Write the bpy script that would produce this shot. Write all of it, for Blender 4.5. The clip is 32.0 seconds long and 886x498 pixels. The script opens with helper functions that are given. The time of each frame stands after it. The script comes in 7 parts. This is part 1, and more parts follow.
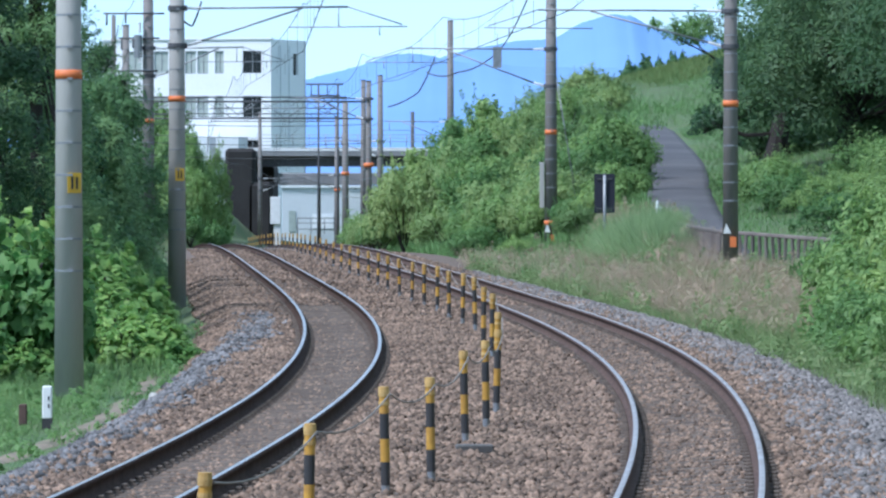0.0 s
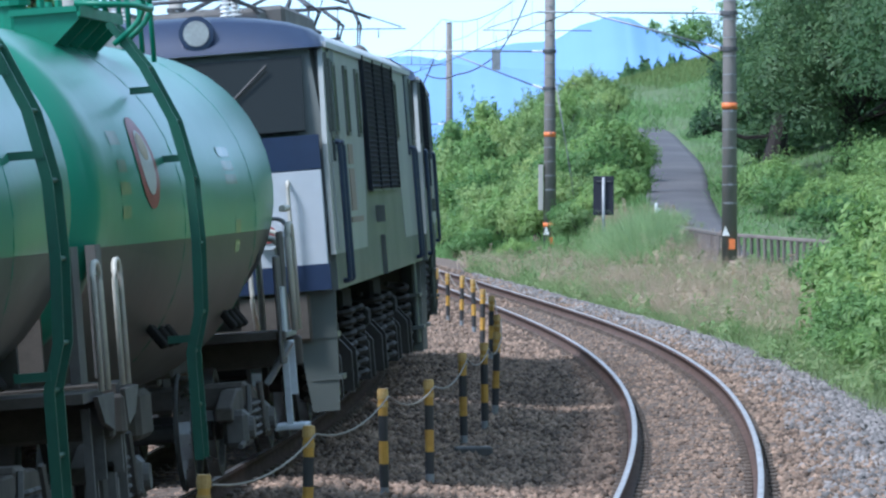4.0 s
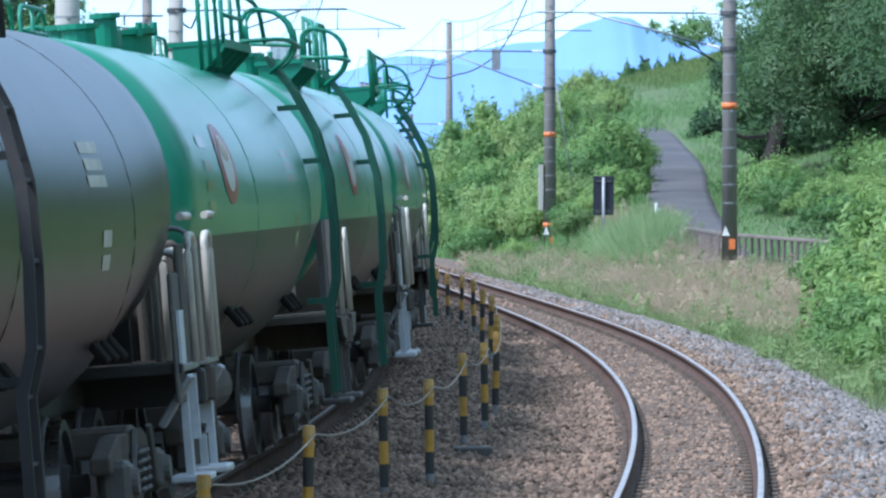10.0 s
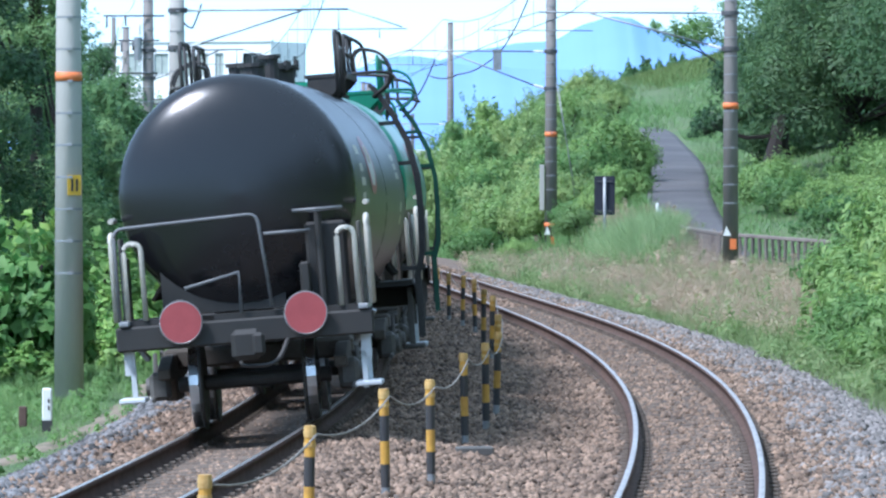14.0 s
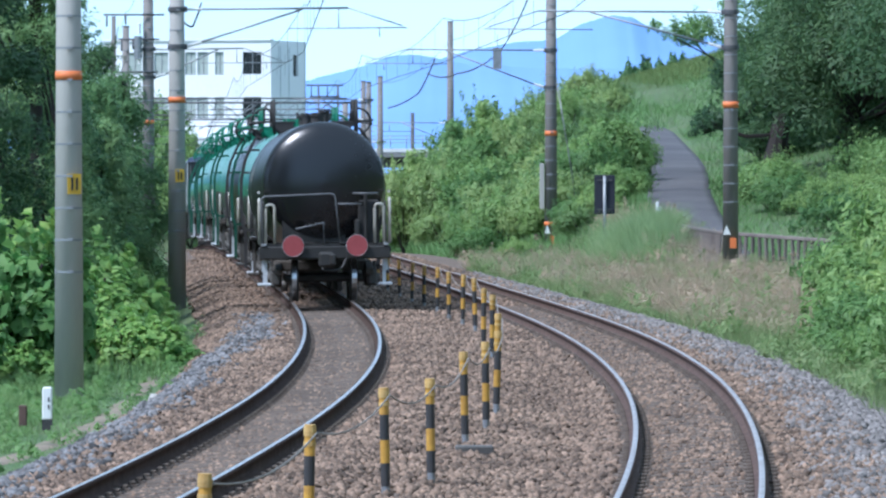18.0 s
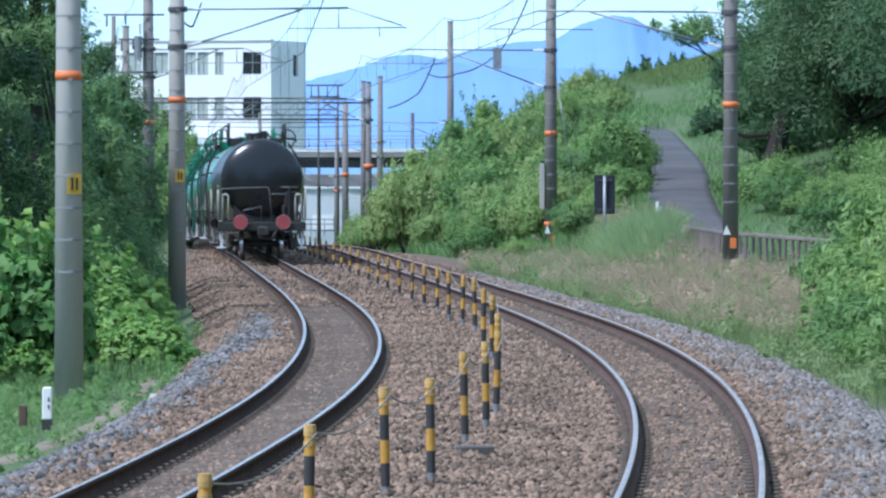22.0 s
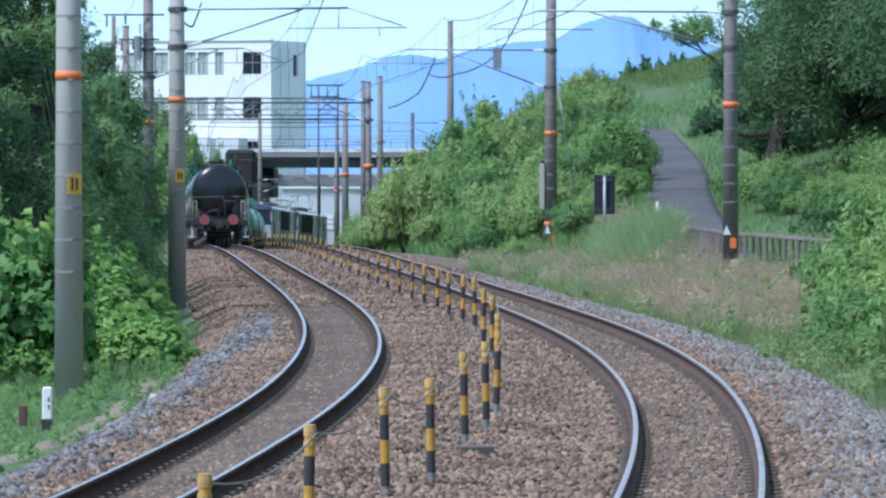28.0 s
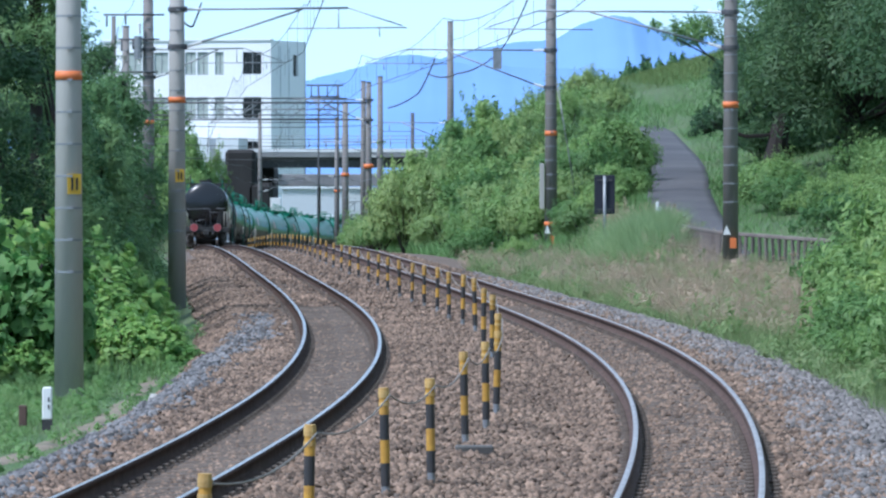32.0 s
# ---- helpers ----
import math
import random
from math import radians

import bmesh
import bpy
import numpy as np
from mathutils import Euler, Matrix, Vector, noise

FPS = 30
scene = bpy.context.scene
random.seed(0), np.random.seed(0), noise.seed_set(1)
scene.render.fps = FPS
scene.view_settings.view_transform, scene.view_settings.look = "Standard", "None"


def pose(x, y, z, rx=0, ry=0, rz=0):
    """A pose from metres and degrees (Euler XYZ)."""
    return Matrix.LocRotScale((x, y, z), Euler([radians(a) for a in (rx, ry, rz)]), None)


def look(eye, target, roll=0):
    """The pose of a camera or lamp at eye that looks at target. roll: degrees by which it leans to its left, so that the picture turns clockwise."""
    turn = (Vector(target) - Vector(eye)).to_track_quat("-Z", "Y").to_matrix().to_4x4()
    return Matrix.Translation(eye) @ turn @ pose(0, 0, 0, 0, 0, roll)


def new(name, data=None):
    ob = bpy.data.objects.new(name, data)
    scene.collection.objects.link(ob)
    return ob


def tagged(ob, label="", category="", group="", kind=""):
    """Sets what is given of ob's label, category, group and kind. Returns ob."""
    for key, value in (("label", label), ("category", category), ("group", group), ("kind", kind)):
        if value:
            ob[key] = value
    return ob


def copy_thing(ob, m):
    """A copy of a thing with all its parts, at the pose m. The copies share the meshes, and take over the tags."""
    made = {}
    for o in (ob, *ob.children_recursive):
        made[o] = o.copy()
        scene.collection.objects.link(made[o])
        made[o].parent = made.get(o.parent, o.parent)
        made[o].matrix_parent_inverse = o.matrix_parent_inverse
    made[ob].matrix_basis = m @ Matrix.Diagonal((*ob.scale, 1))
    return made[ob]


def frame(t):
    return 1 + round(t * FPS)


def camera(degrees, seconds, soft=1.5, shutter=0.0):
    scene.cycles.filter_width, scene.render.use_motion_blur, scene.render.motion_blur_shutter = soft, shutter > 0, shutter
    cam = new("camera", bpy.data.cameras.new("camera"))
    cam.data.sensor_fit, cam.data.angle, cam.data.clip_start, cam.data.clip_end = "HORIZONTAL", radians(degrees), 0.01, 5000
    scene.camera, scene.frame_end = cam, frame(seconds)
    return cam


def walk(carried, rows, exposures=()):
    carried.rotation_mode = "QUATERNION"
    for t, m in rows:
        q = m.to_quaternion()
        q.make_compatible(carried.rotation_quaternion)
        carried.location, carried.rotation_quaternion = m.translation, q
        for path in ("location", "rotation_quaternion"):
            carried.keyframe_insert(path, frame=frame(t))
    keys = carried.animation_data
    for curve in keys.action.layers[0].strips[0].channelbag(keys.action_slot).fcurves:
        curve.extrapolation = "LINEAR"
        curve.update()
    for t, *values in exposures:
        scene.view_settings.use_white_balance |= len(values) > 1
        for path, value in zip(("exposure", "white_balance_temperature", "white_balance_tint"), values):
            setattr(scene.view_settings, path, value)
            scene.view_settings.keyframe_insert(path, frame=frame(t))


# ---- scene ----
# ---- camera: a long lens on a tripod, shaken a little as the locomotives pass ----
cam = camera(8.303, 32.0, soft=2.4, shutter=0.0)
EYE = (0.0, 0.0, 2.52)
SHAKE = [(0, 0, -2), (0.5, 0, -2), (1, 1, 2), (1.5, 0, 2), (2, -2, 0), (2.5, -2, 12), (3, 0, 5), (3.5, -2, 3), (4.5, -2, 1), (5.5, -3, 0),
         (6, -2, -2), (6.5, 0, 0), (7, 3, -3), (7.5, 4, -5), (8, 1, 0), (8.5, 1, -2), (9, -2, 2), (10, -2, 2), (10.5, -2, 3), (11, -2, 0),
         (11.5, 0, 0), (12, 1, 2), (13, 0, 2), (14, 0, 2), (14.5, 0, 0), (16, 0, 0), (32, 0, 0)]
AIM_DROP = 0.01292
EXPOSURE = [(0, 0.5), (1, 0.45), (2, 0.5), (3, 0.74), (6, 0.85), (9, 0.93), (12, 0.91), (13, 0.93), (14, 1.0), (17, 0.72), (20, 0.6), (22, 0.57), (25, 0.5), (32, 0.5)]
walk(cam, [(t, look(EYE, (-dx * 0.0926, 1000.0, 2.52 - AIM_DROP * 1000 + dy * 0.0926))) for t, dx, dy in SHAKE], exposures=[(t, e, 5450, 15) for t, e in EXPOSURE])

# ---- daylight: high sun behind the camera's left shoulder ----
world = bpy.data.worlds.new("sky")
scene.world = world
world.use_nodes = True
wn = world.node_tree.nodes
sky = wn.new("ShaderNodeTexSky")
sky.sky_type, sky.sun_disc = "NISHITA", False
SUN_EL, SUN_AZ = radians(53), radians(-122)   # azimuth from +Y, clockwise seen from above
sky.sun_elevation, sky.sun_rotation, sky.air_density, sky.dust_density, sky.ozone_density = SUN_EL, SUN_AZ, 0.45, 0.0, 1.0
wn["Background"].inputs["Strength"].default_value = 0.228
tint = wn.new("ShaderNodeMix")
tint.data_type, tint.blend_type = "RGBA", "MULTIPLY"
tint.inputs["Factor"].default_value, tint.inputs["B"].default_value = 1.0, (0.76, 0.96, 1.0, 1)
world.node_tree.links.new(sky.outputs["Color"], tint.inputs["A"])
veil = wn.new("ShaderNodeMix")   # thin even cloud over the whole sky
veil.data_type = "RGBA"
veil.inputs["Factor"].default_value, veil.inputs["B"].default_value = 0.78, (2.1, 2.75, 3.05, 1)
world.node_tree.links.new(tint.outputs["Result"], veil.inputs["A"])
world.node_tree.links.new(veil.outputs["Result"], wn["Background"].inputs["Color"])
sun = new("sun", bpy.data.lights.new("sun", "SUN"))
sun.data.energy, sun.data.angle, sun.data.color = 3.05, radians(14), (1.0, 0.965, 0.90)
SUN_DIR = Vector((math.sin(SUN_AZ) * math.cos(SUN_EL), math.cos(SUN_AZ) * math.cos(SUN_EL), math.sin(SUN_EL)))
sun.matrix_world = look(SUN_DIR * 50, (0, 0, 0))
# ---- materials ----
def mat(name, a, b=None, rough=0.7, scale=3.0, fine=40.0, bump=0.0, metal=0.0, coat=0.0, rand=0.0, island=False, spec=0.5, stretch=(1, 1, 1), contrast=0.25, rvar=0.12, coat_rough=0.12):
    """A procedural surface: two colours mixed by noise at two scales, grain in the roughness, fine relief, and a shift of value per object or piece."""
    m = bpy.data.materials.new(name)
    m.use_nodes = True
    nt = m.node_tree
    n, l = nt.nodes, nt.links
    p = n["Principled BSDF"]
    b = b or tuple(c * 0.8 for c in a)
    tc = n.new("ShaderNodeTexCoord")
    mp = n.new("ShaderNodeMapping")
    mp.inputs["Scale"].default_value = stretch
    l.new(tc.outputs["Object"], mp.inputs["Vector"])
    n1, n2 = n.new("ShaderNodeTexNoise"), n.new("ShaderNodeTexNoise")
    n1.inputs["Scale"].default_value, n2.inputs["Scale"].default_value = scale, fine
    n1.inputs["Detail"].default_value, n2.inputs["Detail"].default_value = 5, 3
    for q in (n1, n2):
        l.new(mp.outputs["Vector"], q.inputs["Vector"])
    add = n.new("ShaderNodeMath")
    add.operation = "MULTIPLY_ADD"
    add.inputs[1].default_value = 0.4
    l.new(n2.outputs["Fac"], add.inputs[0])
    l.new(n1.outputs["Fac"], add.inputs[2])
    rg = n.new("ShaderNodeMapRange")
    rg.inputs["From Min"].default_value, rg.inputs["From Max"].default_value = 0.7 - contrast, 0.7 + contrast
    l.new(add.outputs[0], rg.inputs["Value"])
    mix = n.new("ShaderNodeMix")
    mix.data_type = "RGBA"
    mix.inputs["A"].default_value, mix.inputs["B"].default_value = (*a, 1), (*b, 1)
    l.new(rg.outputs["Result"], mix.inputs["Factor"])
    col = mix.outputs["Result"]
    if rand:
        if island:
            src = n.new("ShaderNodeNewGeometry").outputs["Random Per Island"]
        else:
            src = n.new("ShaderNodeObjectInfo").outputs["Random"]
        r2 = n.new("ShaderNodeMapRange")
        r2.inputs["To Min"].default_value, r2.inputs["To Max"].default_value = 1 - rand, 1 + rand
        l.new(src, r2.inputs["Value"])
        hs = n.new("ShaderNodeHueSaturation")
        l.new(col, hs.inputs["Color"])
        l.new(r2.outputs["Result"], hs.inputs["Value"])
        col = hs.outputs["Color"]
    l.new(col, p.inputs["Base Color"])
    rr = n.new("ShaderNodeMapRange")
    rr.inputs["To Min"].default_value, rr.inputs["To Max"].default_value = max(0.02, rough - rvar), min(1, rough + rvar)
    l.new(add.outputs[0], rr.inputs["Value"])
    l.new(rr.outputs["Result"], p.inputs["Roughness"])
    p.inputs["Metallic"].default_value = metal
    p.inputs["Specular IOR Level"].default_value = spec
    p.inputs["Coat Weight"].default_value = coat
    p.inputs["Coat Roughness"].default_value = coat_rough
    if bump:
        bp = n.new("ShaderNodeBump")
        bp.inputs["Strength"].default_value, bp.inputs["Distance"].default_value = min(1, bump), 0.02
        l.new(add.outputs[0], bp.inputs["Height"])
        l.new(bp.outputs["Normal"], p.inputs["Normal"])
    return m


def leaf_mat(name, a, b, glow=0.35, vary=True):
    """Leaves: colour varied leaf by leaf, partly see-through to light."""
    m = bpy.data.materials.new(name)
    m.use_nodes = True
    n, l = m.node_tree.nodes, m.node_tree.links
    p = n["Principled BSDF"]
    g, oi = n.new("ShaderNodeNewGeometry"), n.new("ShaderNodeObjectInfo")
    mix = n.new("ShaderNodeMix")
    mix.data_type = "RGBA"
    mix.inputs["A"].default_value, mix.inputs["B"].default_value = (*a, 1), (*b, 1)
    l.new(g.outputs["Random Per Island"], mix.inputs["Factor"])
    r2 = n.new("ShaderNodeMapRange")
    r2.inputs["To Min"].default_value, r2.inputs["To Max"].default_value = 0.72, 1.3
    l.new(oi.outputs["Random"], r2.inputs["Value"])
    hs = n.new("ShaderNodeHueSaturation")
    r3 = n.new("ShaderNodeMapRange")   # some plants yellower, some bluer
    r3.inputs["To Min"].default_value, r3.inputs["To Max"].default_value = 0.525, 0.475
    l.new(oi.outputs["Random"], r3.inputs["Value"])
    if vary:
        l.new(r3.outputs["Result"], hs.inputs["Hue"])
        l.new(r2.outputs["Result"], hs.inputs["Value"])
    l.new(mix.outputs["Result"], hs.inputs["Color"])
    l.new(hs.outputs["Color"], p.inputs["Base Color"])
    p.inputs["Roughness"].default_value = 0.55
    p.inputs["Specular IOR Level"].default_value = 0.35
    tr = n.new("ShaderNodeBsdfTranslucent")
    l.new(hs.outputs["Color"], tr.inputs["Color"])
    ms = n.new("ShaderNodeMixShader")
    ms.inputs[0].default_value = glow
    l.new(p.outputs[0], ms.inputs[1])
    l.new(tr.outputs[0], ms.inputs[2])
    l.new(ms.outputs[0], n["Material Output"].inputs["Surface"])
    return m


def glass_dark(name):
    m = bpy.data.materials.new(name)
    m.use_nodes = True
    p = m.node_tree.nodes["Principled BSDF"]
    p.inputs["Base Color"].default_value, p.inputs["Roughness"].default_value, p.inputs["Specular IOR Level"].default_value = (0.016, 0.019, 0.019, 1), 0.14, 0.25
    return m


M_BALLAST = mat("ballast_gravel", (0.172, 0.123, 0.092), (0.094, 0.068, 0.052), 0.95, 1.3, 28, bump=1.0, contrast=0.3)
M_STONE = mat("ballast_stone", (0.258, 0.177, 0.124), (0.112, 0.077, 0.056), 0.9, 0.6, 20, rand=0.65, island=True)
M_STONE_GREY = mat("fresh_ballast_stone", (0.24, 0.218, 0.205), (0.125, 0.113, 0.106), 0.9, 0.6, 20, rand=0.5, island=True)
M_STONE_BLUE = mat("bluish_ballast_stone", (0.185, 0.18, 0.18), (0.085, 0.083, 0.085), 0.9, 0.6, 20, rand=0.75, island=True)
M_DIRT = mat("trodden_dirt", (0.27, 0.21, 0.155), (0.13, 0.12, 0.075), 0.95, 2, 25, bump=0.4)
M_SOIL = mat("soil_and_grass", (0.06, 0.12, 0.038), (0.11, 0.13, 0.055), 0.95, 0.35, 6, bump=0.6)
M_RAIL_TOP = mat("polished_rail_head", (0.66, 0.62, 0.59), (0.46, 0.42, 0.39), 0.30, 2, 60, metal=1.0)
M_RAIL_DULL = mat("dull_rail_head", (0.58, 0.53, 0.50), (0.40, 0.34, 0.31), 0.4, 2, 60, metal=0.85)
# near-black colour includes the deep shade under the locomotive body
M_LOCO_UNDER = mat("black_running_gear", (0.006, 0.0055, 0.005), (0.004, 0.004, 0.0035), 0.9, 2, 20)
M_LOCO_SPRING = mat("dusty_running_gear", (0.034, 0.029, 0.025), (0.015, 0.013, 0.012), 0.65, 2, 20)
M_RAIL = mat("rusty_rail_side", (0.14, 0.092, 0.075), (0.08, 0.056, 0.05), 0.9, 4, 50, bump=0.3, spec=0.15)
M_RAIL_DARK = mat("dark_oily_rail_side", (0.098, 0.066, 0.054), (0.055, 0.039, 0.033), 0.95, 4, 50, bump=0.3, spec=0.05)
M_SLEEPER = mat("concrete_sleeper", (0.155, 0.12, 0.095), (0.09, 0.069, 0.055), 0.9, 3, 40, bump=0.4, rand=0.2)
M_SIGN = mat("dark_navy_paint", (0.014, 0.016, 0.03), (0.02, 0.022, 0.035), 0.7, 8, 60)
M_YELLOW = mat("yellow_paint", (0.60, 0.33, 0.045), (0.40, 0.21, 0.04), 0.55, 12, 80, rand=0.12)
M_SADDLE = mat("sooty_steel", (0.012, 0.011, 0.01), (0.022, 0.02, 0.018), 0.95, 3, 30, spec=0.05)
M_CAP = mat("faded_yellow_plastic", (0.62, 0.43, 0.17), (0.42, 0.24, 0.06), 0.6, 9, 70, rand=0.15)
M_BLACK = mat("black_paint", (0.03, 0.03, 0.032), (0.05, 0.046, 0.044), 0.6, 12, 80)
M_UNDER_BLACK = mat("black_oily_steel", (0.018, 0.017, 0.016), (0.03, 0.028, 0.026), 0.6, 3, 30)
M_CONC = mat("weathered_concrete", (0.43, 0.41, 0.375), (0.36, 0.343, 0.315), 0.85, 1.2, 30, bump=0.25, rand=0.1, stretch=(1, 1, 0.15))
M_CONC_DARK = mat("stained_concrete", (0.23, 0.212, 0.197), (0.155, 0.143, 0.133), 0.85, 1.2, 30, bump=0.25, rand=0.1, stretch=(1, 1, 0.15))
M_STEEL = mat("galvanised_steel", (0.36, 0.37, 0.38), (0.24, 0.25, 0.26), 0.5, 5, 60, metal=0.6)
M_STEEL_DARK = mat("dark_weathered_steel", (0.10, 0.10, 0.11), (0.06, 0.06, 0.06), 0.6, 5, 60)
M_WIRE = mat("wire", (0.05, 0.055, 0.06), (0.04, 0.04, 0.04), 0.5, 5, 60)
M_ROPE = mat("grey_rope", (0.30, 0.265, 0.225), (0.21, 0.185, 0.16), 0.9, 10, 90)
M_ORANGE = mat("orange_band", (0.78, 0.22, 0.06), (0.66, 0.17, 0.05), 0.5, 8, 60)
M_WHITE = mat("white_paint", (0.80, 0.80, 0.79), (0.70, 0.70, 0.69), 0.5, 3, 40)
M_INSUL = mat("white_porcelain", (0.80, 0.80, 0.78), (0.70, 0.70, 0.68), 0.25, 3, 40)
M_PLATE_Y = mat("yellow_plate", (0.72, 0.44, 0.04), (0.62, 0.36, 0.04), 0.5, 8, 60)
M_WALL = mat("white_facade", (0.82, 0.83, 0.84), (0.74, 0.76, 0.78), 0.7, 0.2, 3)
M_WALL_GREY = mat("grey_facade", (0.62, 0.65, 0.67), (0.54, 0.57, 0.60), 0.7, 0.2, 3)
M_GLASS = glass_dark("window_glass")
M_CURTAIN = mat("curtained_window", (0.42, 0.47, 0.43), (0.32, 0.36, 0.34), 0.3, 2, 10)
M_DECK = mat("bridge_concrete", (0.30, 0.30, 0.30), (0.20, 0.20, 0.20), 0.85, 0.4, 8, bump=0.2)
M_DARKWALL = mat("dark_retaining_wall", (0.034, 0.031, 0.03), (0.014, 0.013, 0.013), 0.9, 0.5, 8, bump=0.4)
M_ASPHALT = mat("worn_asphalt", (0.105, 0.098, 0.10), (0.05, 0.047, 0.053), 0.95, 0.22, 7, bump=0.2, contrast=0.2)
M_BARK = mat("bark", (0.04, 0.033, 0.03), (0.022, 0.019, 0.018), 0.95, 4, 30, bump=0.8, stretch=(1, 1, 0.25))
M_WOODPOST = mat("weathered_fence_concrete", (0.22, 0.188, 0.168), (0.13, 0.11, 0.10), 0.9, 3, 30, bump=0.3, rand=0.25)
M_LEAF_KUDZU = leaf_mat("kudzu_leaf", (0.11, 0.26, 0.066), (0.35, 0.54, 0.17), 0.5)
M_LEAF_BUSH = leaf_mat("shrub_leaf", (0.115, 0.232, 0.062), (0.275, 0.42, 0.15), 0.45)
M_LEAF_PALE = leaf_mat("pale_shrub_leaf", (0.155, 0.26, 0.085), (0.31, 0.43, 0.17), 0.45)
M_LEAF_VINE = leaf_mat("vine_leaf", (0.088, 0.19, 0.055), (0.235, 0.37, 0.125), 0.42)
M_LEAF_TREE = leaf_mat("dark_tree_leaf", (0.034, 0.092, 0.036), (0.10, 0.185, 0.072), 0.35)
M_LEAF_CEDAR = leaf_mat("cedar_leaf", (0.085, 0.19, 0.075), (0.19, 0.33, 0.135), 0.45)
M_GRASS = leaf_mat("fresh_grass", (0.16, 0.31, 0.10), (0.30, 0.46, 0.18), 0.5, vary=False)
M_GRASS_VERGE = leaf_mat("verge_grass", (0.17, 0.29, 0.095), (0.35, 0.43, 0.20), 0.5, vary=False)
M_GRASS_DRY = leaf_mat("dry_grass", (0.58, 0.43, 0.34), (0.42, 0.37, 0.23), 0.45, vary=False)
M_GRASS_HILL = leaf_mat("hill_grass", (0.13, 0.28, 0.085), (0.24, 0.40, 0.155), 0.45, vary=False)
M_GRASS_OLIVE = leaf_mat("olive_crest_grass", (0.12, 0.20, 0.055), (0.22, 0.27, 0.10), 0.45, vary=False)
M_PAMPAS = leaf_mat("pale_reed_grass", (0.23, 0.38, 0.15), (0.42, 0.56, 0.29), 0.5, vary=False)
# distance haze is painted in as an even blue
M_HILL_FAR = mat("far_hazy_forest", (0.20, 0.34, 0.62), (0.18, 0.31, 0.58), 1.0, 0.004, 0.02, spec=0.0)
M_GREEN = mat("gloss_green_paint", (0.012, 0.205, 0.122), (0.010, 0.18, 0.108), 0.36, 0.5, 9, spec=0.4, coat=0.45, coat_rough=0.2, contrast=0.4, rvar=0.03)
M_GREYT = mat("gloss_grey_paint", (0.075, 0.075, 0.07), (0.05, 0.05, 0.046), 0.42, 0.5, 9, spec=0.18, coat=0.02, coat_rough=0.25, contrast=0.4, rvar=0.03)
M_BLACKT = mat("gloss_black_paint", (0.008, 0.0085, 0.011), (0.013, 0.013, 0.015), 0.32, 0.5, 9, spec=0.30, coat=0.09, coat_rough=0.22, contrast=0.4, rvar=0.03)
M_BLACK_HEAD = mat("gloss_black_end_paint", (0.007, 0.0072, 0.009), (0.012, 0.012, 0.014), 0.24, 0.5, 9, spec=0.6, contrast=0.4, rvar=0.05)
M_GREENF = mat("green_fitting_paint", (0.014, 0.21, 0.125), (0.011, 0.15, 0.09), 0.4, 2, 20)
M_GREENDK = mat("dark_green_fitting_paint", (0.012, 0.06, 0.04), (0.01, 0.04, 0.03), 0.5, 2, 20)
M_UNDER = mat("grimy_underframe", (0.105, 0.088, 0.072), (0.05, 0.043, 0.036), 0.8, 2, 20, bump=0.2)
M_UNDER_GREY = mat("dusty_grey_steel", (0.125, 0.118, 0.108), (0.065, 0.06, 0.056), 0.65, 2, 20)
M_RAILPIPE = mat("pale_cream_handrail", (0.52, 0.49, 0.425), (0.38, 0.36, 0.31), 0.45, 4, 30)
M_RAIL_END = mat("dull_grey_paint", (0.16, 0.165, 0.175), (0.10, 0.105, 0.11), 0.5, 4, 30)
M_STEPWHITE = mat("pale_blue_grey_step", (0.60, 0.63, 0.66), (0.46, 0.48, 0.50), 0.5, 4, 30)
M_RED = mat("red_reflector", (0.34, 0.065, 0.068), (0.27, 0.05, 0.055), 0.5, 6, 60)
M_EMBLEM = mat("red_emblem_paint", (0.33, 0.035, 0.04), (0.24, 0.03, 0.035), 0.35, 6, 40, coat=0.15, coat_rough=0.2, rvar=0.03)
M_EMBLEM_FIELD = mat("white_emblem_paint", (0.55, 0.54, 0.50), (0.45, 0.44, 0.41), 0.35, 6, 40, coat=0.15, coat_rough=0.2, rvar=0.03)
M_EMBLEM_MARK = mat("ochre_emblem_paint", (0.36, 0.21, 0.05), (0.26, 0.16, 0.04), 0.35, 6, 40, coat=0.15, coat_rough=0.2, rvar=0.03)
M_WHEEL = mat("wheel_steel", (0.045, 0.04, 0.036), (0.025, 0.023, 0.021), 0.6, 4, 30)
M_TREAD = mat("polished_wheel_tread", (0.65, 0.65, 0.66), (0.5, 0.5, 0.5), 0.25, 4, 30, metal=1.0)
M_LOCO_GREY = mat("loco_grey_green_paint", (0.100, 0.112, 0.101), (0.078, 0.089, 0.08), 0.45, 0.6, 10, coat=0.15)
M_LOCO_LIGHT = mat("loco_pale_grey_paint", (0.32, 0.34, 0.325), (0.265, 0.28, 0.27), 0.45, 0.6, 10, coat=0.15)
M_LOCO_WHITE = mat("loco_white_paint", (0.50, 0.53, 0.56), (0.42, 0.45, 0.48), 0.45, 0.6, 10, coat=0.15)
M_LOCO_BLUE = mat("loco_blue_paint", (0.017, 0.032, 0.078), (0.012, 0.024, 0.06), 0.4, 0.6, 10, coat=0.2)
M_LOUVRE = mat("dark_louvre", (0.026, 0.03, 0.04), (0.018, 0.021, 0.028), 0.8, 2, 20, spec=0.15)
M_BRONZE = mat("faded_brown_plate", (0.27, 0.21, 0.17), (0.20, 0.16, 0.13), 0.6, 5, 30)
M_LADDER = mat("dark_green_ladder_paint", (0.012, 0.10, 0.06), (0.01, 0.07, 0.045), 0.45, 2, 20)
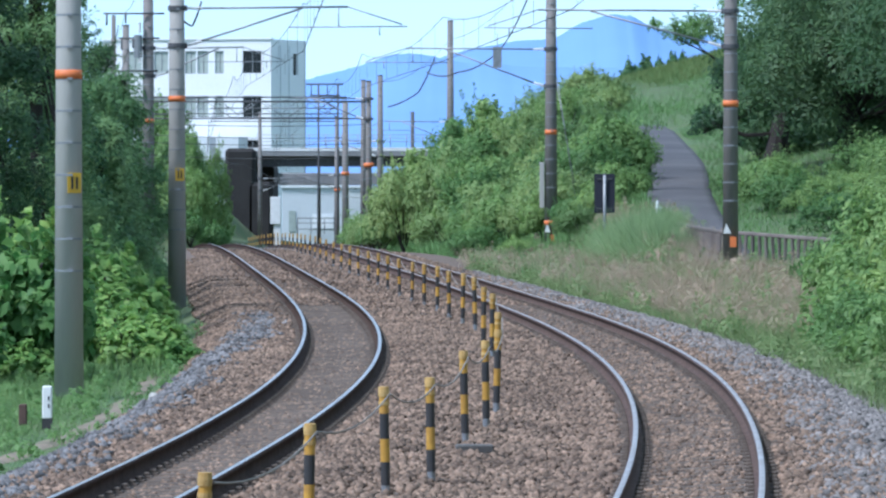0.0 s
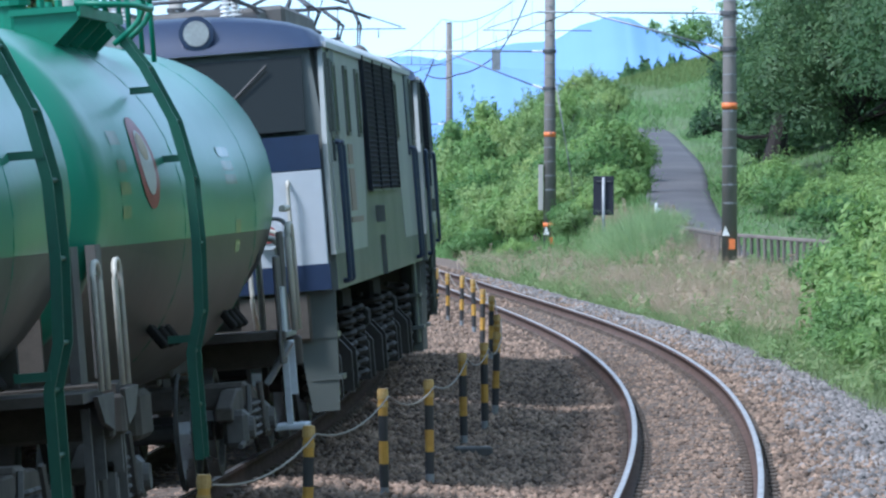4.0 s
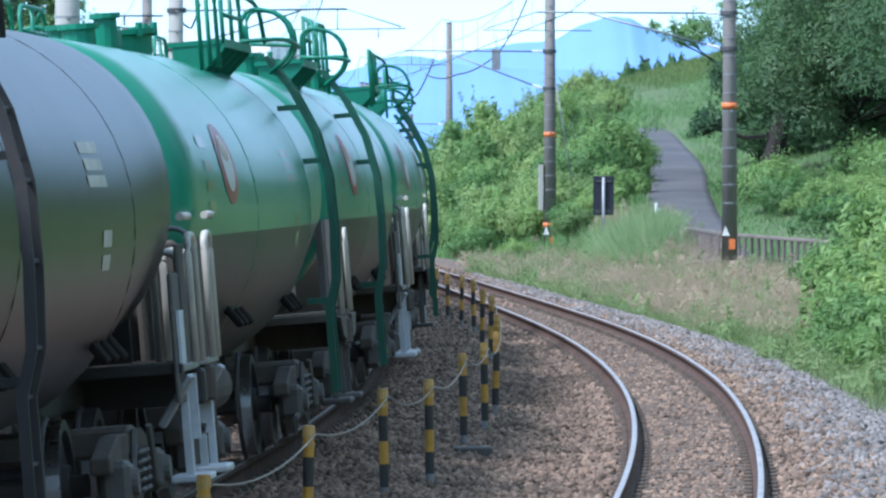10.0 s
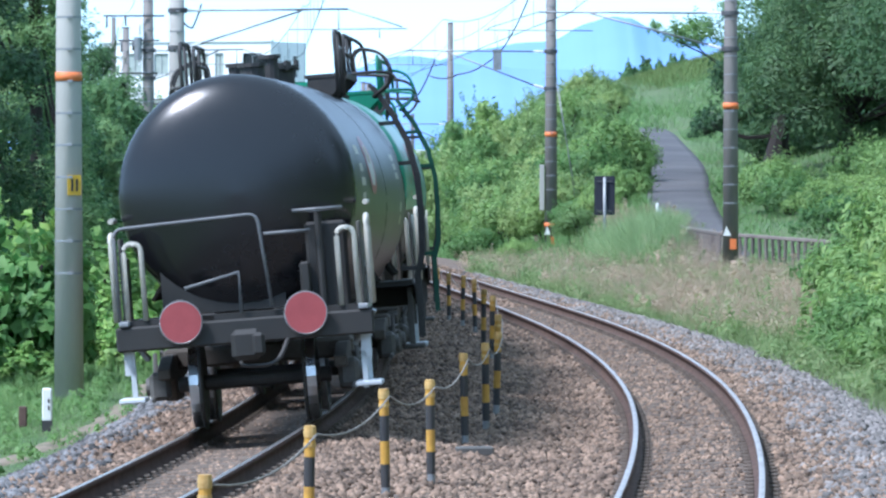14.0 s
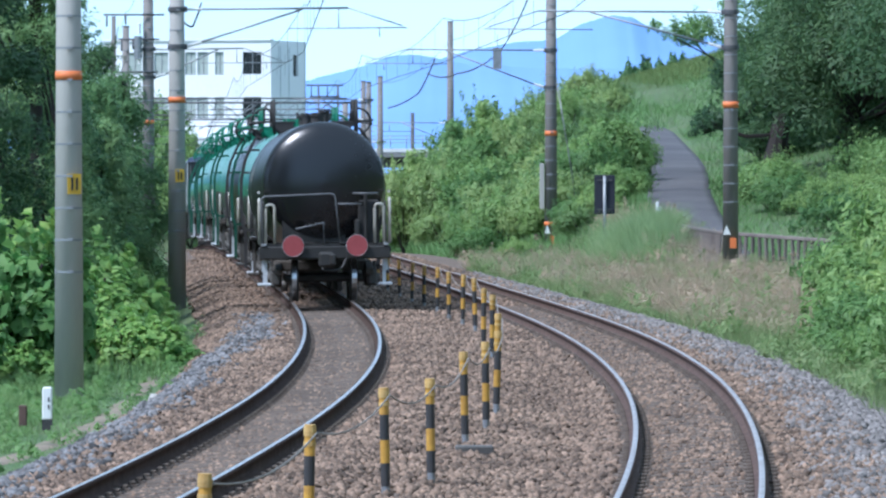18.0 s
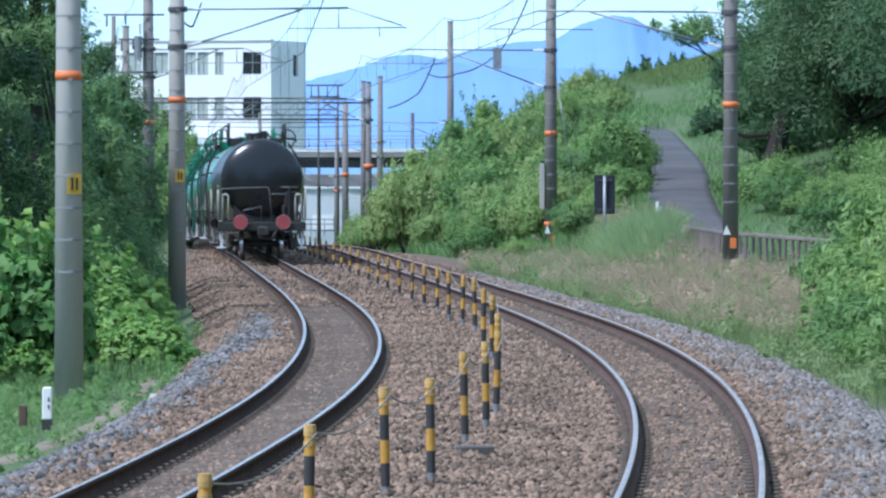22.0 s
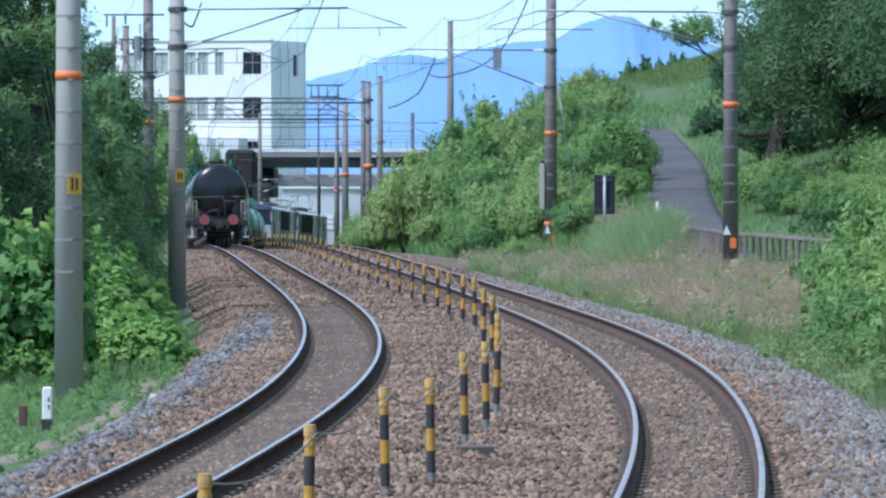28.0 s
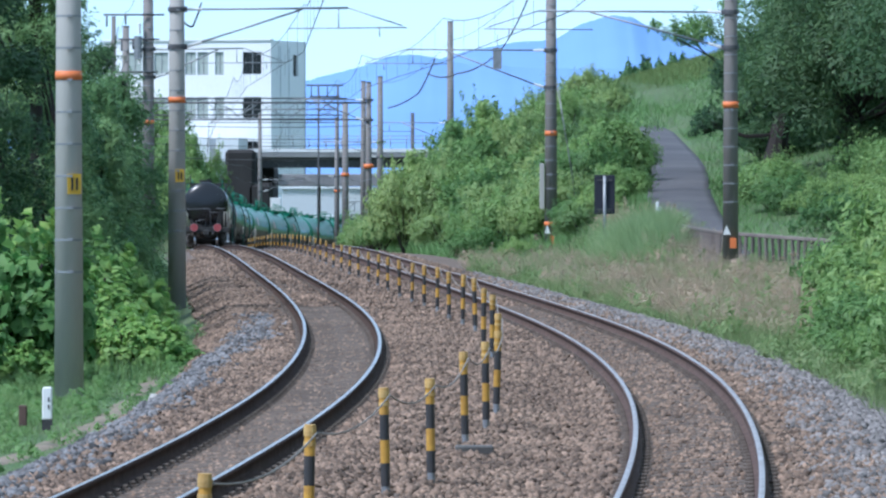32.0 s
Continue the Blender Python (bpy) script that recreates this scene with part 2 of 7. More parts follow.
M_LETTER = mat("faded_orange_lettering", (0.16, 0.15, 0.075), (0.05, 0.14, 0.08), 0.32, 6, 30, coat=0.6, coat_rough=0.16, rvar=0.03)
M_LAMP_GLASS = mat("lamp_lens", (0.35, 0.37, 0.36), (0.2, 0.2, 0.2), 0.1, 5, 30)


# ---- mesh helpers ----
def part(name, bm, material, parent, label=""):
    """Links a bmesh (or a finished mesh) as one mesh object under a thing or part."""
    if isinstance(bm, bmesh.types.BMesh):
        me = bpy.data.meshes.new(name)
        bm.to_mesh(me)
        bm.free()
    else:
        me = bm
    mats = material if isinstance(material, (list, tuple)) else [material]
    if not me.materials:
        for q in mats:
            me.materials.append(q)
    ob = new(name, me)
    ob.parent = parent
    if label:
        ob["label"] = label
    return ob


def smooth(me, on=True):
    me.polygons.foreach_set("use_smooth", [on and p.loop_total <= 4 for p in me.polygons])
    return me


def box(bm, c, s, rot=None, bevel=0.0):
    """A box of size s round c, its edges eased."""
    r = bmesh.ops.create_cube(bm, size=1, matrix=Matrix.Translation(c) @ (rot.to_4x4() if rot else Matrix()) @ Matrix.Diagonal((*s, 1)))
    if bevel:
        es = list({e for v in r["verts"] for e in v.link_edges})
        bmesh.ops.bevel(bm, geom=es, offset=bevel, segments=1, affect="EDGES")
    return bm


def cyl(bm, a, b, r1, r2=None, n=10, cap=True):
    a, b = Vector(a), Vector(b)
    d = b - a
    m = Matrix.Translation((a + b) / 2) @ d.to_track_quat("Z", "Y").to_matrix().to_4x4()
    bmesh.ops.create_cone(bm, cap_ends=cap, segments=n, radius1=r1, radius2=r1 if r2 is None else r2, depth=d.length, matrix=m)
    return bm


def tube(bm, pts, r, n=6):
    """A bent pipe through the points."""
    pts = [Vector(p) for p in pts]
    rings = []
    up = Vector((0, 0, 1))
    for i, p in enumerate(pts):
        d = (pts[min(i + 1, len(pts) - 1)] - pts[max(i - 1, 0)]).normalized()
        s = d.cross(up)
        if s.length < 0.05:
            s = d.cross(Vector((1, 0, 0)))
        s.normalize()
        t = s.cross(d)
        rings.append([bm.verts.new(p + (s * math.cos(k * math.tau / n) + t * math.sin(k * math.tau / n)) * r) for k in range(n)])
    for a, b in zip(rings, rings[1:]):
        for k in range(n):
            bm.faces.new((a[k], a[(k + 1) % n], b[(k + 1) % n], b[k]))
    bm.faces.new(rings[0][::-1])
    bm.faces.new(rings[-1])
    return bm


def rounded(pts, r=0.06, k=4):
    """Rounds the corners of a polyline."""
    pts = [Vector(p) for p in pts]
    out = [pts[0]]
    for a, b, c in zip(pts, pts[1:], pts[2:]):
        ra = min(r, (a - b).length / 2, (c - b).length / 2)
        p, q = b + (a - b).normalized() * ra, b + (c - b).normalized() * ra
        for i in range(k + 1):
            u = i / k
            out.append(p.lerp(b, u).lerp(b.lerp(q, u), u))
    return out + [pts[-1]]


def pipe(name, paths, r, material, parent, label="", n=6):
    bm = bmesh.new()
    for p in paths:
        tube(bm, p, r, n)
    ob = part(name, bm, material, parent, label)
    smooth(ob.data)
    return ob


def boxes(name, items, material, parent, label="", bevel=0.0):
    bm = bmesh.new()
    for c, s in items:
        box(bm, c, s, bevel=bevel)
    return part(name, bm, material, parent, label)


def empty(name, m=None):
    ob = new(name)
    if m is not None:
        ob.matrix_basis = m
    return ob


def raw_mesh(name, verts, faces_per, material):
    """A mesh from arrays: verts (n, 3) and faces (m, k)."""
    me = bpy.data.meshes.new(name)
    k = faces_per.shape[1]
    me.vertices.add(len(verts))
    me.vertices.foreach_set("co", np.asarray(verts, np.float32).ravel())
    me.loops.add(faces_per.size)
    me.loops.foreach_set("vertex_index", faces_per.astype(np.int32).ravel())
    me.polygons.add(len(faces_per))
    me.polygons.foreach_set("loop_start", np.arange(0, faces_per.size, k, dtype=np.int32))
    me.update(calc_edges=True)
    me.materials.append(material)
    return me
# ---- the two tracks: centre lines, rail level and cant along the line ----
LINE_Y = [-220, -100, -40, 20, 30, 40, 50, 60, 70, 80, 90, 100, 110, 120, 130, 140, 160, 180, 200, 220, 240, 260, 280, 300, 320, 340, 360, 380, 400, 420, 440, 460, 490, 530]
LEFT_X = [-21.0, -12.4, -8.0, -4.35, -3.57, -2.91, -2.34, -1.87, -1.56, -1.44, -1.5, -1.71, -2.05, -2.48, -2.96, -3.47, -4.51, -5.56, -6.6, -7.61, -8.61, -9.62, -10.63, -11.62, -12.5, -13.15, -13.44, -13.21, -12.33, -10.77, -8.52, -5.61, 0.1, 9.0]
RIGHT_X = [-12.0, -5.2, -3.4, -0.2, 0.71, 1.46, 2.05, 2.46, 2.68, 2.69, 2.52, 2.19, 1.74, 1.25, 0.74, 0.23, -0.89, -1.97, -2.85, -3.75, -4.75, -5.83, -6.9, -7.91, -8.78, -9.41, -9.65, -9.4, -8.55, -7.03, -4.81, -1.87, 3.9, 13.0]
RAIL_Y = [-220, 0, 150, 190, 225, 257, 288, 318, 391, 428, 470, 530]
RAIL_Z = [0.0, 0.0, 0.0, -0.05, -0.28, -0.62, -1.08, -1.55, -3.3, -4.2, -5.1, -6.0]


def hermite(xs, ys, x):
    xs, ys = np.asarray(xs, float), np.asarray(ys, float)
    d = np.gradient(ys, xs)
    i = np.clip(np.searchsorted(xs, x) - 1, 0, len(xs) - 2)
    hh = xs[i + 1] - xs[i]
    u = (np.asarray(x, float) - xs[i]) / hh
    u2, u3 = u * u, u * u * u
    return (2 * u3 - 3 * u2 + 1) * ys[i] + (u3 - 2 * u2 + u) * hh * d[i] + (-2 * u3 + 3 * u2) * ys[i + 1] + (u3 - u2) * hh * d[i + 1]


def xl(y):
    return hermite(LINE_Y, LEFT_X, y)


def xr(y):
    return hermite(LINE_Y, RIGHT_X, y)


def rz(y):
    return hermite(RAIL_Y, RAIL_Z, y)


def cant(y):
    return np.radians(3.8 * np.clip((130 - np.asarray(y, float)) / 60, 0, 1) * np.clip((np.asarray(y, float) + 60) / 60, 0, 1))


def sstep(a, b, x):
    u = np.clip((x - a) / (b - a), 0, 1)
    return u * u * (3 - 2 * u)


# the lane up the hillside: its middle, level and half width
LANE_Y = [120, 150, 158, 170, 190, 210, 235, 265, 300, 340, 420]
LANE_X = [7.4, 6.9, 6.85, 6.9, 7.35, 8.05, 8.5, 9.1, 9.4, 9.6, 10.0]
LANE_Z = [-0.2, 0.08, 0.32, 0.95, 1.65, 2.5, 3.4, 4.25, 5.45, 6.75, 8.3]


def ground(x, y):
    """Level of the ground: ballast bed, verges, the bank on the one side and the hill with its lane on the other."""
    x, y = np.asarray(x, float), np.asarray(y, float)
    a, b, z0, tc = xl(y), xr(y), rz(y), np.tan(cant(y))
    u, w = x - a, x - b
    zl = -0.20 + np.clip(u, -1.3, 1.3) * tc
    zr = -0.20 + np.clip(w, -1.3, 1.3) * tc
    mid = np.clip((u - 1.2) / np.maximum(b - a - 2.4, 0.3), 0, 1)
    bed = zl * (1 - mid) + zr * mid
    bed = bed - np.clip(-1.75 - u, 0, 0.95) * 0.42 - np.clip(w - 1.75, 0, 0.7) * 0.2
    # bank
    lft = np.clip(-u - 4.2, 0, 30)
    bed = bed + sstep(0, 7, lft) * 1.1 + np.clip(lft - 7, 0, 20) * 0.03
    bed = bed + sstep(330, 380, y) * sstep(0, 2.5, lft) * 2.6
    bed = bed + sstep(372, 392, y) * (1 - sstep(430, 455, y)) * sstep(2.1, 3.4, -u) * 2.3
    # hill
    yl = np.clip(y, LANE_Y[0], LANE_Y[-1])
    lx, lz = hermite(LANE_Y, LANE_X, yl), hermite(LANE_Y, LANE_Z, yl) - z0
    foot = b + 4.3
    rise = sstep(95, 150, y)
    s = np.clip((x - foot) / np.maximum(lx - 1.0 - foot, 1.0), 0, 1)
    hill = (-0.35 + (lz + 0.35) * (0.35 * s + 0.65 * s * s * (3 - 2 * s))) * rise + (1 - rise) * (-0.375 + 0.12 * np.clip(w - 3, 0, 9))
    hill = hill + np.clip(x - lx - 1.05, 0, 40) * (0.20 * rise + 0.02) * sstep(150, 230, y) + np.clip(x - lx - 1.05, 0, 30) * 0.06 * rise
    # unseen bank beside the viewpoint, added for the tanks to mirror as green
    hill = hill + np.clip(x - np.maximum(b + 6.6, 9.0), 0, 11) * 0.55 * (1 - sstep(110, 150, y))
    bed = np.where(w > 3.0, bed * (1 - sstep(3.0, 4.3, w)) + hill * sstep(3.0, 4.3, w), bed)
    out = z0 + bed
    # far country falls back to a plain
    far = sstep(420, 620, y)
    return out * (1 - far) + (-6.5) * far


# one sheet of ground, fine by the tracks and coarse to the horizon
def sheet():
    ys = np.concatenate([[-2500, -900, -300], np.arange(-220, 40, 10), np.arange(40, 120, 0.8), np.arange(120, 240, 2), np.arange(240, 540, 5), [560, 600, 650, 720, 850, 1100, 1600, 2500, 4800]])
    us = np.concatenate([[-3000, -1200, -500, -200, -90, -50, -30, -20, -15, -12, -10, -8.5, -7.5, -6.8, -6.2, -5.7], np.arange(-5.2, 8, 0.2), [8.3, 8.7, 9.2, 9.8, 10.5, 11.2, 12, 12.8, 13.6, 14.5, 15.5, 17, 19, 22, 26, 32, 40, 55, 90, 200, 500, 1200, 3000]])
    yy, uu = np.meshgrid(ys, us, indexing="ij")
    xx = uu + xl(np.clip(yy, -220, 530)) + 0.0
    zz = ground(xx, np.clip(yy, -220, 640))
    zz = np.where(np.abs(uu) > 100, np.minimum(zz, -1.0), zz)
    rough = np.array([noise.noise(Vector((p * 0.9, q * 0.9, 0))) for p, q in zip(xx.ravel(), yy.ravel())]).reshape(xx.shape)
    zz = zz + rough * 0.014
    n, m = yy.shape
    i = np.arange((n - 1) * (m - 1))
    r, c = i // (m - 1), i % (m - 1)
    f = np.stack([r * m + c, r * m + c + 1, (r + 1) * m + c + 1, (r + 1) * m + c], 1)
    me = raw_mesh("ground", np.stack([xx, yy, zz], -1).reshape(-1, 3), f, M_SOIL)
    me.materials.append(M_BALLAST)
    cx, cy = xx.ravel()[f].mean(1), yy.ravel()[f].mean(1)
    on_bed = (cx - xl(np.clip(cy, -220, 530)) > -np.interp(cy, (70, 84), (2.6, 2.3))) & (cx - xr(np.clip(cy, -220, 530)) < np.interp(cy, (165, 190), (2.3, 3.5))) & (cy < 530) & (cy > -220)
    me.polygons.foreach_set("material_index", on_bed.astype(np.int32))
    smooth(me)
    return tagged(new("ground", me), "brown ballast bed between grassy verges and a green hillside", "ground", kind="structure")


sheet()


PATH_Y = [58, 64, 69, 76, 82, 88, 93]
PATH_X = [-5.4, -5.0, -4.66, -4.34, -4.28, -4.3, -4.4]


def footpath():
    ys = np.arange(58, 93, 0.7)
    xs = hermite(PATH_Y, PATH_X, ys)
    us = np.linspace(-0.16, 0.16, 5)
    yy = np.repeat(ys[:, None], 5, 1)
    xx = xs[:, None] + us[None] * (1 + 0.3 * np.sin(yy * 1.7))
    v = np.stack([xx, yy, ground(xx, yy) + 0.03 - 1.4 * us[None] ** 2], -1)
    i = np.arange((len(ys) - 1) * 4)
    r, c = i // 4, i % 4
    f = np.stack([r * 5 + c, r * 5 + c + 1, (r + 1) * 5 + c + 1, (r + 1) * 5 + c], 1)
    return tagged(new("path", smooth(raw_mesh("path", v.reshape(-1, 3), f, M_DIRT))), "trodden pale dirt path through the grass", "path", kind="structure")


footpath()


# loose ballast stones on the near bed
def stones(name, n, y0, y1, side, size, material, label, seed):
    rng = np.random.default_rng(seed)
    y = y0 + (y1 - y0) * rng.random(n) ** 1.35
    a, b = xl(y), xr(y)
    q = rng.random(n)
    if side == "bed":
        x = a - 1.6 + (b - a + 3.3) * q
    elif side == "right":
        x = b + 0.9 + 1.55 * np.sqrt(q)
    elif side == "left":
        x = a - np.interp(y, (70, 84), (2.62, 2.32)) + 1.1 * q - 0.12 * rng.random(n) ** 3
    if side == "strip":
        # a tipped strip of fresh stones that swings in towards the rail
        x = a + np.interp(y, (46, 60, 73, 88, 95, 101, 110), (-1.95, -2.05, -2.06, -1.98, -1.66, -1.40, -1.28)) + (np.interp(y, (46, 60, 75, 100), (0.34, 0.27, 0.2, 0.16)) + 0.06 * np.sin(y * 0.9)) * np.clip(rng.normal(0, 1, n), -2.0, 2.4)
        x = np.maximum(x, a - np.interp(y, (70, 84), (2.66, 2.36)))
    # the fastenings beside each rail lie bare
    near = np.min([np.abs(np.abs(x - c) - 0.5655) for c in (a, b)], axis=0)
    keep = ((near > 0.17) | (rng.random(n) < 0.2)) & (rng.random(n) < np.interp(y, (y1 - 0.35 * (y1 - y0), y1), (1, 0.05)))
    x, y = x[keep], y[keep]
    n = len(x)
    z = ground(x, y)
    s = size * (0.55 + 0.9 * rng.random(n))
    # few and low between the rails, so that the sleepers show
    if side == "bed" and y0 < 60:
        a, b = xl(y), xr(y)
        gauge = np.min([np.abs(x - a), np.abs(x - b)], axis=0) < 0.56
        second = np.abs(x - b) < 1
        on = np.abs((y - 40 + 0.31) % 0.62 - 0.31) < 0.13
        keep = ~gauge | (rng.random(n) < np.where(on, np.where(second, 0.45, 0.2), 0.95))
        s, z = np.where(gauge, s * 0.75, s), z - np.where(gauge & ~second, 0.012, 0)
        x, y, z, s = x[keep], y[keep], z[keep], s[keep]
        n = len(x)
    base = np.array([(1, 0, 0), (0, 1, 0), (-1, 0, 0), (0, -1, 0), (0, 0, 0.8), (0, 0, -0.7)], float)
    v = base[None] * (0.6 + 0.7 * rng.random((n, 6, 1))) * s[:, None, None]
    ang = rng.random(n) * math.tau
    ca, sa = np.cos(ang)[:, None], np.sin(ang)[:, None]
    tilt = rng.normal(0, 0.5, n)[:, None]
    ct, st = np.cos(tilt), np.sin(tilt)
    v = np.stack([v[..., 0], v[..., 1] * ct - v[..., 2] * st, v[..., 1] * st + v[..., 2] * ct], -1)
    v = np.stack([v[..., 0] * ca - v[..., 1] * sa, v[..., 0] * sa + v[..., 1] * ca, v[..., 2]], -1)
    v += np.stack([x, y, z + s * 0.25], -1)[:, None, :]
    f = np.array([(0, 1, 4), (1, 2, 4), (2, 3, 4), (3, 0, 4), (1, 0, 5), (2, 1, 5), (3, 2, 5), (0, 3, 5)])
    f = (f[None] + 6 * np.arange(n)[:, None, None]).reshape(-1, 3)
    return tagged(new(name, raw_mesh(name, v.reshape(-1, 3), f, material)), label, "gravel", kind="stuff")


stones("ballast_stones", 90000, 42, 125, "bed", 0.041, M_STONE, "rust-brown crushed ballast stones between the rails", 1)
stones("ballast_stones", 16000, 120, 235, "bed", 0.05, M_STONE, "rust-brown crushed ballast stones round the far rails", 4)
stones("ballast_stones", 19000, 46, 190, "left", 0.044, M_STONE, "rust-brown ballast stones on the shoulder", 5)
stones("ballast_stones", 22000, 42, 165, "right", 0.05, M_STONE_GREY, "fresh grey ballast stones along the shoulder", 2)
stones("ballast_stones", 9500, 46, 116, "strip", 0.058, M_STONE_BLUE, "bluish grey ballast stones along the shoulder", 3)


# rails and sleepers
def along(fx, y0, y1):
    ys = np.concatenate([np.arange(y0, 40, 4.0), np.arange(40, 130, 0.75), np.arange(130, y1, 2.5)])
    ys = ys[(ys >= y0) & (ys <= y1)]
    return ys, fx(ys), rz(ys), cant(ys)


RAIL_SECTION = [(-0.0325, -0.012), (-0.024, 0), (0.024, 0), (0.0325, -0.012), (0.0325, -0.04), (0.009, -0.052), (0.009, -0.135), (0.064, -0.152), (0.064, -0.17),
                (-0.064, -0.17), (-0.064, -0.152), (-0.009, -0.135), (-0.009, -0.052), (-0.0325, -0.04)]


def track(name, fx, label, y1, head, side_mat):
    thing = tagged(empty(name), label, "railway track", kind="structure")
    ys, xs, zs, cs = along(fx, -200, y1)
    tx = np.gradient(xs, ys)
    nrm = 1 / np.sqrt(1 + tx * tx)
    for side in (-1, 1):
        v = []
        for p, q in RAIL_SECTION:
            o = side * 0.5655 + p
            v.append(np.stack([xs + o * nrm * np.cos(cs), ys - o * tx * nrm, zs + o * np.sin(cs) + q], -1))
        v = np.stack(v, 1)
        k = len(RAIL_SECTION)
        i = np.arange(len(ys) - 1)
        f = np.concatenate([np.stack([i * k + j, i * k + (j + 1) % k, (i + 1) * k + (j + 1) % k, (i + 1) * k + j], 1) for j in range(k)])
        mi = np.repeat([1 if j == 1 else 0 for j in range(k)], len(i))
        me = raw_mesh("rail", v.reshape(-1, 3), f[:, ::-1], side_mat)
        me.materials.append(head)
        me.polygons.foreach_set("material_index", mi.astype(np.int32))
        ob = part("rail", me, side_mat, thing, "rusty steel rail with a polished head")
    bm = bmesh.new()
    box(bm, (0, 0, -0.245), (2.0, 0.23, 0.13), bevel=0.02)
    for s in (-1, 1):
        box(bm, (s * 0.5655, 0, -0.172), (0.3, 0.17, 0.02), bevel=0.005)
        for e in (-1, 1):
            box(bm, (s * 0.5655 + e * 0.1, 0, -0.15), (0.06, 0.09, 0.04), bevel=0.01)
    me = bpy.data.meshes.new("sleeper")
    bm.to_mesh(me)
    bm.free()
    me.materials.append(M_SLEEPER)
    y = 40.0
    while y < 150:
        ob = new("sleeper", me)
        ob.parent = thing
        t = math.atan2(float(fx(y + 0.5) - fx(y - 0.5)), 1)
        ob.matrix_basis = pose(float(fx(y)), y, float(rz(y)), 0, -math.degrees(float(cant(y))), -math.degrees(t))
        y += 0.62
    return thing


track("track_1", xl, "curving railway track with polished steel rails on concrete sleepers", 520, M_RAIL_TOP, M_RAIL_DARK)
track("track_2", xr, "second curving railway track with rusty-sided rails on brown ballast", 520, M_RAIL_DULL, M_RAIL)


def rock(name, x, y, size, material, label, category, seed, block=False):
    rr = random.Random(seed)
    bm = bmesh.new()
    if block:
        box(bm, (0, 0, size[2] * 0.35), size, bevel=0.015)
    else:
        bmesh.ops.create_icosphere(bm, subdivisions=2, radius=0.5, matrix=Matrix.Diagonal((*size, 1)))
        for v in bm.verts:
            v.co *= rr.uniform(0.85, 1.12)
    me = bpy.data.meshes.new(name)
    bm.to_mesh(me)
    bm.free()
    me.materials.append(material)
    ob = new(name, me)
    ob.matrix_basis = pose(x, y, float(ground(x, y)) + 0.02, 0, 0, rr.uniform(0, 30))
    return tagged(ob, label, category)


rock("concrete_block", 0.30, 58.0, (0.36, 0.2, 0.09), M_UNDER_GREY, "small dark concrete block beside a marker stake", "block", 1, True)


# ---- striped marker stakes between the tracks, with a rope sagging from cap to cap ----
def stake():
    thing = empty("marker_stake")
    bm = bmesh.new()
    cyl(bm, (0, 0, -0.12), (0, 0, 0.13), 0.036, n=12)
    part("sleeve", bm, M_STEEL, thing, "bare grey steel foot")
    z = 0.13
    for i, hgt in enumerate((0.19, 0.19, 0.21, 0.20)):
        bm = bmesh.new()
        cyl(bm, (0, 0, z), (0, 0, z + hgt), 0.039, n=12)
        smooth(part("band", bm, M_BLACK if i % 2 == 0 else M_YELLOW, thing, "black painted band" if i % 2 == 0 else "yellow painted band").data, False)
        z += hgt
    bm = bmesh.new()
    cyl(bm, (0, 0, z - 0.13), (0, 0, z - 0.10), 0.045, n=12)
    cyl(bm, (0, 0, z - 0.06), (0, 0, z - 0.03), 0.045, n=12)
    cyl(bm, (0, 0, z - 0.03), (0, 0, z + 0.02), 0.047, 0.042, n=12)
    part("cap", bm, M_CAP, thing, "faded cream-yellow ribbed cap")
    return thing


STAKE_H = 0.94
STAKES = [(-1.42, 36.1), (-0.95, 43.0), (-0.47, 50.2), (-0.1, 52.4), (0.22, 60.0), (0.45, 63.5), (0.59, 67.7), (0.68, 75.9), (0.70, 87.2), (0.61, 92.1),
          (0.54, 101.8), (0.34, 106.2), (0.11, 109.8), (-0.11, 116.4), (-0.37, 120.0), (-0.63, 123.8), (-0.92, 129.6), (-1.23, 135.9), (-1.52, 141.9), (-1.79, 147.3)]
STAKES += [(float(xl(y) + xr(y)) / 2 + 0.2, y) for y in np.arange(153, 300, 5.8)]
first = stake()
tops = []
rs = random.Random(4)
for i, (x, y) in enumerate(STAKES):
    z = float(ground(x, y))
    k = float(np.interp(y, (95, 150, 260), (1.0, 0.8, 0.66)))   # the far stakes are shorter
    m = pose(x, y, 0.72 - STAKE_H + float(rz(y)), rs.uniform(-1.5, 1.5), rs.uniform(-2, 2), rs.uniform(0, 360)) @ Matrix.Diagonal((k, k, k, 1))
    if i == 0:
        first.matrix_basis = m
        ob = first
    else:
        ob = copy_thing(first, m)
    tagged(ob, "yellow and black striped marker stake with a roped cap", "marker stake", "stakes between the tracks")
    tops.append(m @ Vector((0, 0, STAKE_H - 0.06)))
for a, b in zip(tops[:22], tops[1:23]):
    bm = bmesh.new()
    side = Vector((0.05, 0, 0))
    tube(bm, [a.lerp(b, u) + side - Vector((0, 0, (0.11 if a.y < 100 else 0.16) * 4 * u * (1 - u))) for u in np.linspace(0, 1, 9)], 0.008, 5)
    tagged(part("rope", bm, M_ROPE, None), "thin grey rope sagging between two marker stakes", "rope", "ropes between the stakes")


